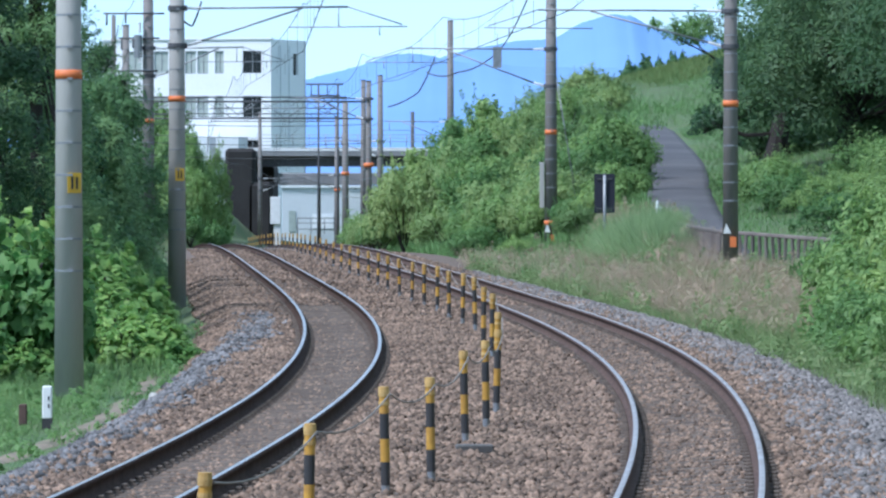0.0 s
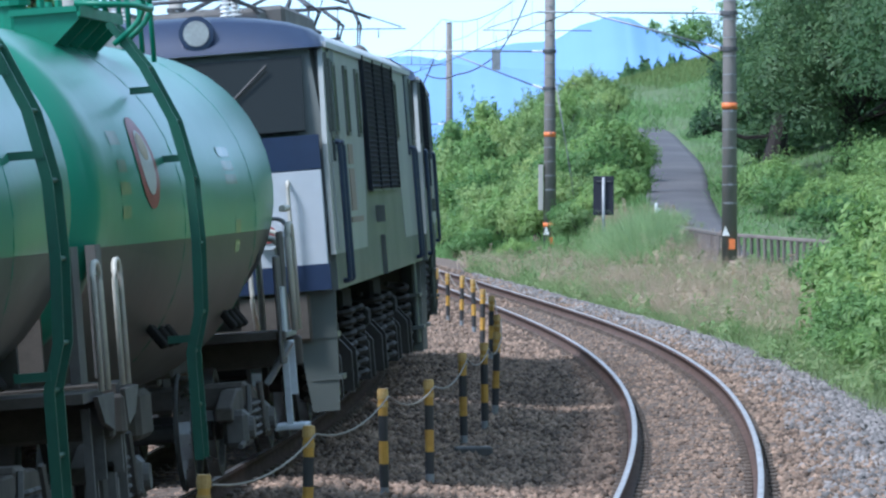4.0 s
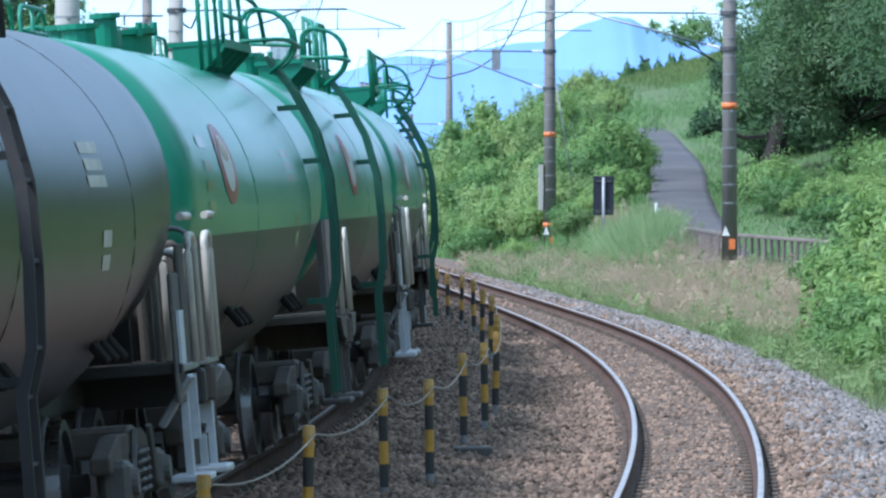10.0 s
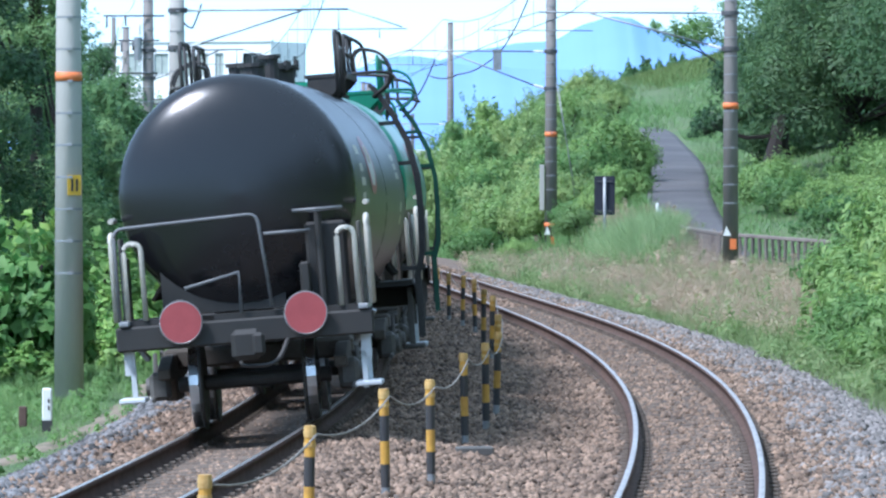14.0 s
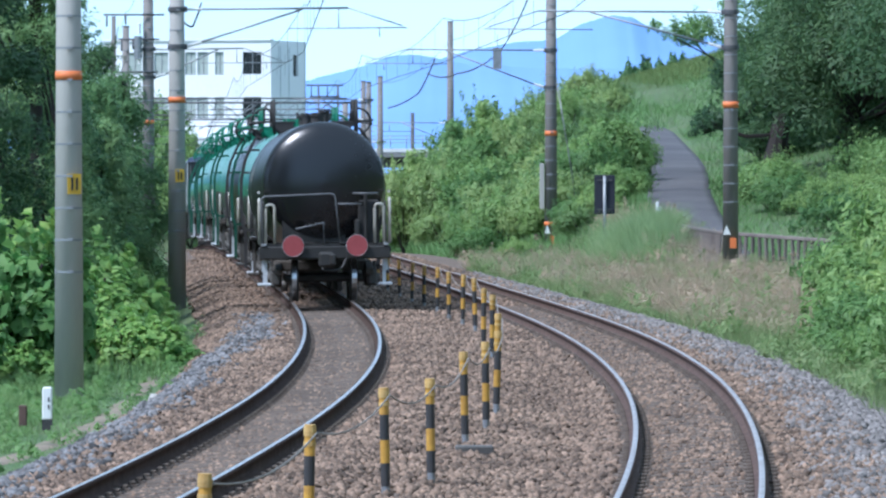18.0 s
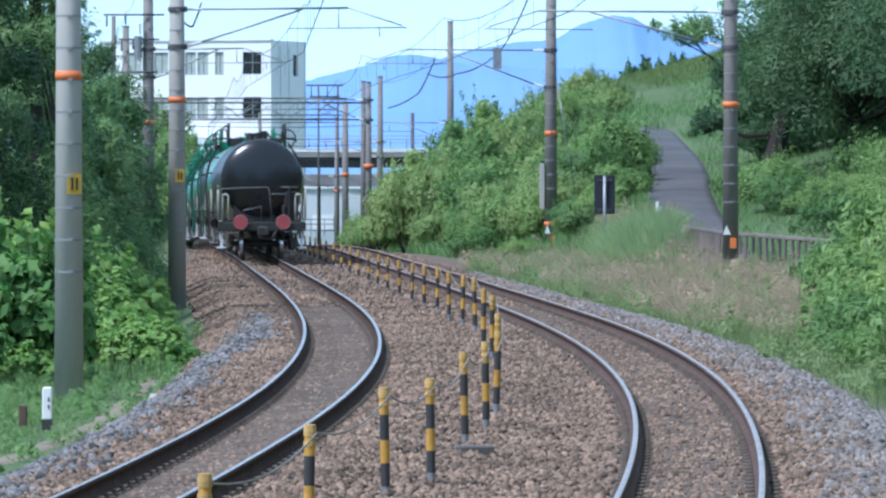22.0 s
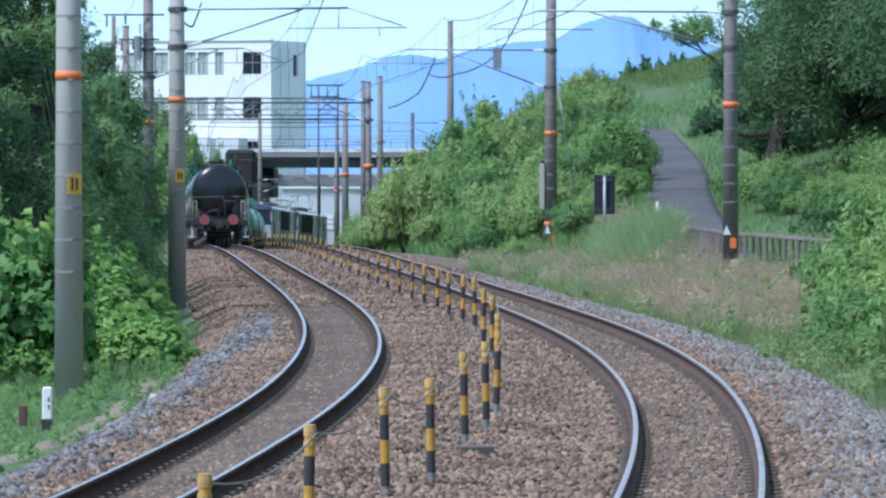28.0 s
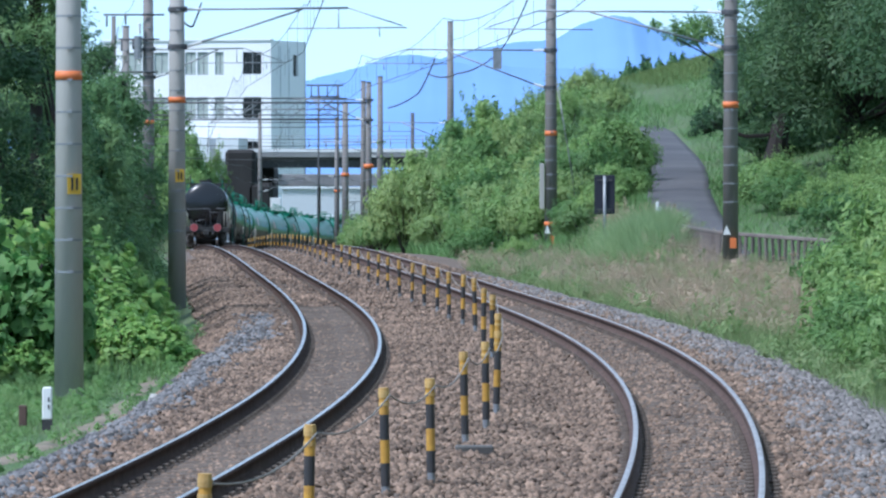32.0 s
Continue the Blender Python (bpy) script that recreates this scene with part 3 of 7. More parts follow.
# ---- poles of the overhead line ----
def pole(x, y, h=10.2, r=0.2, dark=False, label="", z=None, rings=True, taper=0.012):
    z = float(ground(x, y)) - 0.2 if z is None else z
    thing = tagged(empty("catenary_pole", pose(x, y, z)), label, "catenary pole", "poles of the overhead line")
    bm = bmesh.new()
    cyl(bm, (0, 0, 0), (0, 0, h), r, r - taper * h * 0.5, n=24)
    smooth(part("shaft", bm, M_CONC_DARK if dark else M_CONC, thing).data)
    bm = bmesh.new()
    cyl(bm, (0, 0, h), (0, 0, h + 0.05), r - taper * h * 0.5 + 0.01, n=16)
    part("cap", bm, M_STEEL_DARK, thing)
    if rings:
        k = 1.95
        while k < h - 0.4:
            rr = r - taper * 0.5 * k + 0.004
            bm = bmesh.new()
            cyl(bm, (0, 0, k), (0, 0, k + 0.028), rr, n=16)
            box(bm, (0.03, -rr - 0.015, k + 0.014), (0.07, 0.05, 0.035))
            part("step_band", bm, M_STEEL, thing, "thin steel clamp band")
            k += 0.44
    return thing


def collar(thing, z, h, r, material, label):
    bm = bmesh.new()
    cyl(bm, (0, 0, z), (0, 0, z + h), r, n=20)
    smooth(part("colour_band", bm, material, thing, label).data)


def number_plate(thing, z, r, ang):
    bm = bmesh.new()
    rot = Matrix.Rotation(ang, 3, "Z")
    box(bm, rot @ Vector((0, -r - 0.01, z)), (0.2, 0.012, 0.28), rot)
    pl = part("plate", bm, M_PLATE_Y, thing, "yellow plate with black bars")
    for dx in (-0.035, 0.035):
        bm = bmesh.new()
        box(bm, rot @ Vector((dx, -r - 0.02, z)), (0.028, 0.008, 0.17), rot)
        part("bar", bm, M_BLACK, pl)


def insulator(bm, a, b, r=0.055):
    a, b = Vector(a), Vector(b)
    d = (b - a).normalized()
    s = d.cross(Vector((0.3, 0.9, 0.31))).normalized()
    t = s.cross(d)
    prof = [(0.0, 0.5)] + [p for i in range(7) for p in ((i / 7 + 0.01, 0.5), (i / 7 + 0.03, 1.0), (i / 7 + 0.075, 0.8), (i / 7 + 0.09, 0.5))] + [(1.0, 0.5)]
    rings = [[bm.verts.new(a.lerp(b, u) + (s * math.cos(k * math.tau / 10) + t * math.sin(k * math.tau / 10)) * r * q) for k in range(10)] for u, q in prof]
    for p, q in zip(rings, rings[1:]):
        for k in range(10):
            bm.faces.new((p[k], p[(k + 1) % 10], q[(k + 1) % 10], q[k]))
    bm.faces.new(rings[0]), bm.faces.new(rings[-1])
    bmesh.ops.recalc_face_normals(bm, faces=bm.faces)


def cantilever(thing, side, z, reach, top=0.0, rise=0.85):
    """Bracket of the overhead line: two insulators, top tube, diagonal tube, hanger and steady arm. side: +1 to the right."""
    s = side
    bx = s * 0.2
    for a, b in (((bx, 0, z), (bx + s * 0.36, 0, z)), ((bx, 0, z - rise), (bx + s * 0.34, 0, z - rise + 0.1))):
        bm = bmesh.new()
        insulator(bm, a, b)
        part("insulator", bm, M_INSUL, thing, "white porcelain insulator")
    pipe("top_tube", [[(bx + s * 0.3, 0, z), (bx + s * reach, 0, z + 0.03 + top)]], 0.028, M_STEEL, thing)
    pipe("diagonal_tube", [[(bx + s * 0.3, 0, z - rise + 0.09), (bx + s * (reach * 0.72), 0, z)]], 0.026, M_STEEL, thing)
    e = bx + s * reach
    pipe("steady_arm", [rounded([(e, 0, z + 0.03 + top), (e + s * 1.2, 0, z - 0.36)]), [(e - s * 1.3, 0, z - 0.42), (e + s * 1.3, 0, z - 0.4)], [(e - s * 0.2, 0, z), (e - s * 0.2, 0, z - 0.42)],
                        [(e + s * 0.7, 0, z - 0.38), (e + s * 0.7, 0, z - 0.6)]], 0.016, M_STEEL, thing)
    for dz in (0, -rise):
        bm = bmesh.new()
        box(bm, (bx - s * 0.02, 0, z + dz), (0.09, 0.14, 0.12))
        cyl(bm, (0, 0, z + dz - 0.05), (0, 0, z + dz + 0.05), 0.2, n=16)
        part("bracket", bm, M_STEEL_DARK, thing)


LEFT_LABEL = "grey concrete catenary pole with an orange band on the verge"
p1 = pole(-5.15, 84, 10.5, 0.205, label=LEFT_LABEL)
p2 = pole(-5.84, 134, 10.5, 0.205, label=LEFT_LABEL)
p6 = pole(-8.98, 186, 10.5, 0.205, True, label="dark stained concrete catenary pole beyond the trees")
for p, zz in ((p1, 3.82), (p2, 4.06), (p6, 3.98)):
    z0 = p.matrix_basis.translation.z
    collar(p, zz - z0 - 0.06, 0.125, 0.186, M_ORANGE, "orange reflective band")
number_plate(p1, 2.33 - p1.matrix_basis.translation.z, 0.19, 0.45)
number_plate(p2, 2.40 - p2.matrix_basis.translation.z, 0.19, 0.35)
cantilever(p2, 1, 6.05 - p2.matrix_basis.translation.z, 3.55, rise=0.82)
cantilever(p1, 1, 6.3 - p1.matrix_basis.translation.z, 2.9)
cantilever(p6, 1, 6.2 - p6.matrix_basis.translation.z, 2.7)
p3 = pole(6.88, 146, 10.5, 0.195, True, label="dark concrete catenary pole beside the dry grass")
p4 = pole(3.36, 190, 10.5, 0.205, True, label="dark concrete catenary pole with a white cabinet")
for p, zz in ((p3, 4.08), (p4, 3.66)):
    z0 = p.matrix_basis.translation.z
    collar(p, zz - z0 - 0.07, 0.15, 0.19, M_ORANGE, "orange reflective band")
for p, zz, k in ((p3, 0.98, 1.0), (p4, 0.55, 1.1)):
    z0 = p.matrix_basis.translation.z
    bm = bmesh.new()
    a = [bm.verts.new(v) for v in ((-0.19 * k, -0.235, zz - z0), (0.0, -0.235, zz - z0), (-0.11 * k, -0.235, zz - z0 + 0.24 * k))]
    b = [bm.verts.new(v.co + Vector((0, 0.02, 0))) for v in a]
    bm.faces.new(a), bm.faces.new(b[::-1])
    for i in range(3):
        bm.faces.new((a[i], b[i], b[(i + 1) % 3], a[(i + 1) % 3]))
    part("arrow_plate", bm, M_WHITE, p, "small white triangular plate")
    boxes("orange_plate", [((0.05, -0.22, zz - z0 - 0.2), (0.15, 0.03, 0.25))], M_ORANGE, p, "small orange plate")
z4 = p4.matrix_basis.translation.z
collar(p4, 0.78 - z4, 0.14, 0.212, M_ORANGE, "orange reflective band")
boxes("cabinet", [((-0.28, -0.05, 2.02 - z4), (0.15, 0.2, 1.42))], M_CONC, p4, "narrow grey equipment cabinet", bevel=0.01)
cantilever(p3, -1, 6.3 - p3.matrix_basis.translation.z, 4.4)
cantilever(p4, -1, 6.25 - z4, 4.3, rise=1.15)
pipe("guy_wire", [[(0.15, -0.1, 5.3 - z4), (0.72, -0.4, 2.1 - z4)], [(0.2, -0.1, 5.3 - z4), (0.78, -0.4, 1.4 - z4)]], 0.011, M_STEEL, p4, "pale sheathed guy wire")
far_poles = []
for x, y, h, r in ((0.36, 300, 9.6, 0.2), (-3.13, 257, 6.19, 0.15), (-3.5, 340, 7.7, 0.2), (-5.2, 325, 6.1, 0.2), (-7.3, 420, 10.5, 0.2), (-12.9, 430, 9.5, 0.17), (-9.55, 470, 8.5, 0.16),
                   (-13.4, 258, 10.0, 0.2), (-18.2, 330, 11.5, 0.19), (-20.5, 380, 12.0, 0.2), (-3.42, 262, 6.3, 0.14)):
    if h < 8:
        h = h + 0.2 - float(ground(x, y))
    q = pole(x, y, h, r, True, label="distant concrete catenary pole with steel clamps", rings=True)
    far_poles.append(q)
for q, s in ((far_poles[0], -1), (far_poles[1], -1), (far_poles[2], -1), (far_poles[4], -1), (far_poles[5], 1), (far_poles[7], 1)):
    zz = 6.1 + float(rz(q.matrix_basis.translation.y)) - q.matrix_basis.translation.z
    cantilever(q, s, zz, 3.0)
for q, zz in ((far_poles[1], 2.6), (far_poles[3], 2.2), (far_poles[4], 1.0)):
    collar(q, zz - q.matrix_basis.translation.z, 0.18, 0.215, M_ORANGE, "orange reflective band")

# cross beams between the far poles
def gantry(y, x0, x1, z, depth, label):
    thing = tagged(empty("gantry_beam", pose(0, y, 0)), label, "gantry beam", "cross beams of the overhead line")
    pipe("chord", [[(x0, 0, z), (x1, 0, z)]], 0.045, M_STEEL_DARK, thing)
    pipe("chord", [[(x0, 0, z - depth), (x1, 0, z - depth)]], 0.035, M_STEEL_DARK, thing)
    n = max(2, int((x1 - x0) / 1.1))
    for i in range(n):
        a, b = x0 + (x1 - x0) * i / n, x0 + (x1 - x0) * (i + 1) / n
        pipe("brace", [[(a, 0, z - (0 if i % 2 else depth)), (b, 0, z - (depth if i % 2 else 0))]], 0.018, M_STEEL, thing)
    return thing


gantry(258, -13.4, -3.25, 5.37, 0.72, "dark steel trussed cross beam between two poles")
gantry(330, -18.2, -5.2, 6.4, 0.9, "steel trussed cross beam between distant poles")
gantry(420, -16.0, -7.3, 6.7, 0.9, "steel trussed cross beam near the road bridge")

pt = tagged(empty("gantry_portal", pose(-7.6, 380, 0)), "dark steel portal of the overhead line near the bridge", "gantry beam")
pipe("post", [[(x, 0, -4.0), (x, 0, 7.85)] for x in (-0.15, 1.05)], 0.07, M_STEEL_DARK, pt, n=6)
pipe("cross_arm", [[(-0.9, 0, 7.8), (1.4, 0, 7.8)], [(-0.7, 0, 7.1), (1.2, 0, 7.1)]], 0.06, M_STEEL_DARK, pt, n=6)
pipe("brace", [[(-0.15, 0, 6.2), (1.05, 0, 7.1)], [(1.05, 0, 6.2), (-0.15, 0, 7.1)], [(-0.6, 0, 7.1), (-0.6, 0, 7.75)], [(0.4, 0, 7.1), (0.4, 0, 7.75)]], 0.035, M_STEEL_DARK, pt, n=5)
z6 = p6.matrix_basis.translation.z
for z, a, b in ((7.25, -1.35, 0.5), (6.5, -0.9, 0.35), (5.5, -1.2, 0.3)):
    pipe("cross_arm", [[(a, -0.22, z - z6), (b, -0.22, z - z6)], [(a + 0.1, -0.22, z - z6), (a + 0.1, -0.22, z - z6 - 0.35)], [(a * 0.5, -0.22, z - z6), (a * 0.5, -0.22, z - z6 - 0.3)]], 0.032, M_STEEL_DARK, p6, "dark steel cross arm")
for z in (7.0, 6.1, 5.2):
    bm = bmesh.new()
    insulator(bm, (-0.25, -0.25, z - z6 - 0.35), (-0.25, -0.25, z - z6), 0.07)
    part("insulator", bm, M_INSUL, p6, "white porcelain insulator")
bm = bmesh.new()
cyl(bm, (-0.3, -0.2, 5.9 - z6), (-0.3, -0.2, 6.6 - z6), 0.13, n=12)
part("transformer", bm, M_STEEL, p6, "small grey transformer can")

# ---- wires ----
def wire(name, pts, r, label, sag=0.0, hang=None):
    thing = tagged(empty(name), label, "overhead wire", "overhead wires")
    for a, b in zip(pts, pts[1:]):
        a, b = Vector(a), Vector(b)
        pipe("wire_span", [[a.lerp(b, u) - Vector((0, 0, sag * 4 * u * (1 - u))) for u in np.linspace(0, 1, 9)]], r, M_WIRE, thing, n=4)
        if hang:
            for u in np.arange(0.08, 0.99, 0.14):
                p = a.lerp(b, u)
                pipe("dropper", [[p - Vector((0, 0, sag * 4 * u * (1 - u))), (p.x, p.y, p.z - hang)]], 0.004, M_WIRE, thing, n=3)
    return thing


for fx, ys in ((xl, (40, 84, 134, 186, 222, 258, 300, 345, 390, 430, 480)), (xr, (60, 100, 146, 190, 225, 258, 300, 340, 380, 420, 470))):
    base = [(float(fx(y)) + 0.1 * (-1) ** i, y, float(rz(y))) for i, y in enumerate(ys)]
    wire("messenger_wire", [(x, y, z + 6.15) for x, y, z in base], 0.009, "thin dark messenger wire with droppers above the track", 0.45, 1.05)
    wire("contact_wire", [(x, y, z + 5.1) for x, y, z in base], 0.009, "thin dark contact wire above the track")
wire("feeder_wire", [(-5.3, 84, 9.2), (-6.0, 134, 9.1), (-9.0, 186, 9.3), (-13.4, 258, 9.2), (-18.2, 330, 9.0)], 0.012, "dark feeder wire from pole to pole", 0.5)
wire("feeder_wire", [(6.9, 146, 9.4), (3.4, 190, 9.3), (0.36, 300, 8.9), (-3.5, 340, 7.4)], 0.012, "dark feeder wire from pole to pole", 0.6)
wire("feeder_wire", [(2.66, 190, 7.9), (1.85, 200, 6.4), (0.5, 210, 5.85), (-0.6, 225, 6.1)], 0.026, "slack black feeder cable", 0.15)
wire("feeder_wire", [(-0.4, 300, 8.0), (-1.2, 300, 6.3), (-2.7, 302, 5.6)], 0.035, "slack black feeder cable", 0.1)
for z, dx in ((6.9, -0.9), (6.2, -0.6), (5.2, -0.9)):
    wire("feeder_wire", [(-8.98 + dx, 186, z), (-13.4 + dx, 258, z + 0.2), (-18.2 + dx, 330, z + 0.6), (-21.0, 380, z + 0.8)], 0.014, "dark feeder wire from pole to pole", 0.35)
for z in (4.5, 3.7):
    wire("feeder_wire", [(-13.4, 258, z), (-3.3, 258, z - 0.1)], 0.014, "dark cross wire between two poles", 0.12)
for z in (5.6, 4.5, 3.4):
    wire("feeder_wire", [(-18.2, 330, z), (-5.2, 325, z - 0.3)], 0.016, "dark cross wire between two poles", 0.15)
wire("feeder_wire", [(-5.3, 134, 6.2), (-5.5, 134, 5.66), (-5.75, 134, 5.85)], 0.02, "slack black feeder cable", 0.04)
sg = tagged(empty("hanging_board"), "pale grey board hung from the overhead line", "sign board")
boxes("board", [((1.69, 190, 6.0), (0.27, 0.03, 0.66))], M_STEEL, sg)
pipe("hanger", [[(1.69, 190, 6.33), (1.69, 190, 6.75)]], 0.012, M_STEEL, sg)

# ---- signs and small fixtures by the line ----
sb = tagged(empty("sign_board", pose(4.37, 165, 0)), "back of a black sign board on a grey post", "sign board")
zg = float(ground(4.37, 165))
boxes("board", [((0, 0.06, 1.86), (0.56, 0.04, 1.06))], M_SIGN, sb, "black board", bevel=0.008)
pipe("post", [[(0, 0, zg - 0.1), (0, 0, 2.36)]], 0.045, M_STEEL, sb, n=10)
boxes("bracket", [((0, 0.03, 1.45), (0.4, 0.04, 0.04)), ((0, 0.03, 2.25), (0.4, 0.04, 0.04))], M_STEEL_DARK, sb)
kp = tagged(empty("distance_post", pose(-4.8, 74, -0.62)), "white marker post with a black foot and bars in the grass", "marker post")
bm = bmesh.new()
box(bm, (0, 0, 0.31), (0.12, 0.1, 0.40), bevel=0.015)
part("body", bm, M_WHITE, kp)
boxes("foot", [((0, 0, 0.05), (0.122, 0.102, 0.13))], M_BLACK, kp, "black foot")
boxes("bar", [((0.02, -0.052, 0.36), (0.02, 0.006, 0.05)), ((0.02, -0.052, 0.27), (0.02, 0.006, 0.05))], M_BLACK, kp)
st = tagged(empty("boundary_stub", pose(-5.13, 74.5, -0.6)), "short rusty brown boundary stub in the grass", "marker post")
bm = bmesh.new()
box(bm, (0, 0, 0.12), (0.1, 0.1, 0.26), bevel=0.012)
part("body", bm, M_RAIL, st)
bm = bmesh.new()
bmesh.ops.create_icosphere(bm, subdivisions=2, radius=0.11, matrix=pose(-3.72, 79, -0.5))
for v in bm.verts:
    v.co += Vector([noise.noise(v.co * 9 + Vector((k * 7, 0, 0))) * 0.05 for k in range(3)])
tagged(part("rock", bm, M_CONC, None), "pale rounded stone at the edge of the path", "stone")


# ---- lane up the hill and its fence ----
def lane():
    ys = np.arange(148, 270, 1.0)
    xs, zs = hermite(LANE_Y, LANE_X, ys), hermite(LANE_Y, LANE_Z, ys)
    us = np.linspace(-1.0, 1.0, 9)
    half = np.interp(ys, (148, 205, 255, 268), (1.0, 1.0, 0.75, 0.5))[:, None]   # narrows towards the crest
    yy = np.repeat(ys[:, None], 9, 1)
    bed = np.max(ground(xs[:, None] + us[None], yy), axis=1) + 0.12
    top = np.maximum(zs + 0.05, np.convolve(np.pad(bed, 5, "edge"), np.ones(11) / 11, "valid"))
    top = np.convolve(np.pad(top, 9, "reflect", reflect_type="odd"), np.ones(19) / 19, "valid") + 0.03
    v = np.stack([xs[:, None] + us[None] * half - 0.1 * (1 - half), yy, top[:, None] - 0.03 * us[None] ** 2], -1)
    i = np.arange((len(ys) - 1) * 8)
    r, c = i // 8, i % 8
    f = np.stack([r * 9 + c, r * 9 + c + 1, (r + 1) * 9 + c + 1, (r + 1) * 9 + c], 1)
    me = smooth(raw_mesh("road", v.reshape(-1, 3), f, M_ASPHALT))
    ob = new("road", me)
    sol = ob.modifiers.new("thick", "SOLIDIFY")
    sol.thickness, sol.offset = 0.35, -1
    return tagged(ob, "narrow worn grey asphalt lane climbing the green hill", "road", kind="structure")


lane()
fence = tagged(empty("fence"), "low weathered fence of close-set concrete posts under a rail", "fence")
fp = [Vector((5.95, 168, 1.10)), Vector((6.5, 160, 0.98)), Vector((6.95, 153, 0.93)), Vector((9.6, 150.5, 0.75))]
bm = bmesh.new()
box(bm, (0, 0, -0.34), (0.075, 0.075, 0.72), bevel=0.012)
slat = bpy.data.meshes.new("fence_post")
bm.to_mesh(slat)
bm.free()
slat.materials.append(M_WOODPOST)
rs = random.Random(9)
for a, b in zip(fp, fp[1:]):
    n = int((b - a).length / 0.21)
    for i in range(n):
        p = a.lerp(b, i / n)
        ob = new("fence_post", slat)
        ob.parent = fence
        ob.matrix_basis = pose(p.x, p.y, p.z, rs.uniform(-3, 3), rs.uniform(-3, 3), rs.uniform(0, 90))
    bm = bmesh.new()
    d = b - a
    box(bm, (a + b) / 2 + Vector((0, 0, 0.02)), (0.1, d.length + 0.05, 0.09), d.to_track_quat("Y", "Z").to_matrix(), 0.015)
    part("rail", bm, M_WOODPOST, fence, "brown weathered top rail")
pipe("end_post", [[(5.9, 168, -0.2), (5.9, 168, 1.65)], [(6.0, 168.5, -0.2), (6.0, 168.5, 1.5)]], 0.04, M_STEPWHITE, fence, "pale steel end post", n=8)

# ---- road bridge and the buildings beyond ----
bridge = tagged(empty("road_bridge"), "grey concrete road bridge over the tracks with steel railing", "bridge", kind="structure")
BY = 455
boxes("deck", [((-3.5, BY, 3.66), (22, 7, 0.42))], M_DECK, bridge, bevel=0.04)
for dy in (-2.6, -0.9, 0.9, 2.6):
    boxes("girder", [((-3.5, BY + dy, 3.07), (21.5, 0.4, 0.75))], M_STEEL_DARK, bridge, "dark steel girder")
boxes("parapet", [((-3.5, BY - 3.4, 3.98), (22, 0.25, 0.26))], M_WHITE, bridge, "pale concrete kerb")
for x in np.arange(-13.5, 6, 1.2):
    pipe("railing_post", [[(x, BY - 3.4, 4.2), (x, BY - 3.4, 5.05)]], 0.03, M_STEEL, bridge, n=5)
for z in (4.55, 4.8, 5.05):
    pipe("railing_bar", [[(-13.8, BY - 3.4, z), (6, BY - 3.4, z)]], 0.022, M_STEEL, bridge, n=5)
boxes("pier", [((4.0, BY, -1.5), (1.0, 6, 9))], M_DECK, bridge)
bm = bmesh.new()
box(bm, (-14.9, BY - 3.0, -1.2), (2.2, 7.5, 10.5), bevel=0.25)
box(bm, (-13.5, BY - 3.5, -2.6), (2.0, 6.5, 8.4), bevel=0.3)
part("abutment", bm, M_DARKWALL, bridge, "dark abutment wall")
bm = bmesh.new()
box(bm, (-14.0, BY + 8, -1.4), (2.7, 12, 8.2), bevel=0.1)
part("wing_wall", bm, M_DARKWALL, bridge, "dark wing wall")
boxes("second_deck", [((-4.6, BY + 16, 1.75), (17, 5, 0.95))], M_DECK, bridge, "second grey concrete span behind", bevel=0.05)


def building(name, x, y, rot, w, d, z0, z1, label, category="building"):
    return tagged(empty(name, pose(x, y, z0, 0, 0, rot)), label, category)


# corner of the white block nearest the track is its origin: front runs to -x, flank runs to +y
wb = building("office_building", -15.2, 540, -22, 20, 14, -6.5, 14.0, "white four-storey building with dark windows beyond the bridge")
Z = lambda z: z + 6.5
FW, FD, TOP = 16.4, 7.4, 20.5
def facade_wall(name, length, openings, axis, material, parent):
    """A wall 0.3 thick along an axis, cut through at the openings (u0, u1, z0, z1)."""
    us = sorted({0.0, length, *[o[0] for o in openings], *[o[1] for o in openings]})
    zs = sorted({0.0, TOP, *[o[2] for o in openings], *[o[3] for o in openings]})
    bm = bmesh.new()
    for a, b in zip(us, us[1:]):
        for p, q in zip(zs, zs[1:]):
            if any(o[0] <= a and b <= o[1] and o[2] <= p and q <= o[3] for o in openings):
                continue
            c = (a + b) / 2
            if axis == "x":
                box(bm, (-c, 0.15, (p + q) / 2), (b - a, 0.3, q - p))
            else:
                box(bm, (-0.15, c + 0.3, (p + q) / 2), (0.3, b - a, q - p))
    bmesh.ops.remove_doubles(bm, verts=bm.verts, dist=0.001)
    return part(name, bm, material, parent)


fo = []
for zb, ht in ((11.0, 2.0), (7.1, 1.9), (3.2, 1.9)):
    for u, wdt in ((0.95, 1.8), (4.6, 0.85), (6.1, 1.05), (7.3, 1.05), (10.0, 1.4), (12.6, 1.4)):
        fo.append((u, u + wdt, Z(zb), Z(zb + ht)))
facade_wall("front_wall", FW, fo, "x", M_WALL, wb)
so = [(u, u + wd, Z(zb), Z(zb + ht)) for zb, ht in ((10.9, 1.9), (7.2, 1.5), (3.6, 1.4)) for u, wd in ((0.9, 0.16), (2.7, 0.16), (4.6, 1.1 if zb > 10 else 0.2))]
facade_wall("flank_wall", FD, so, "y", M_WALL, wb)
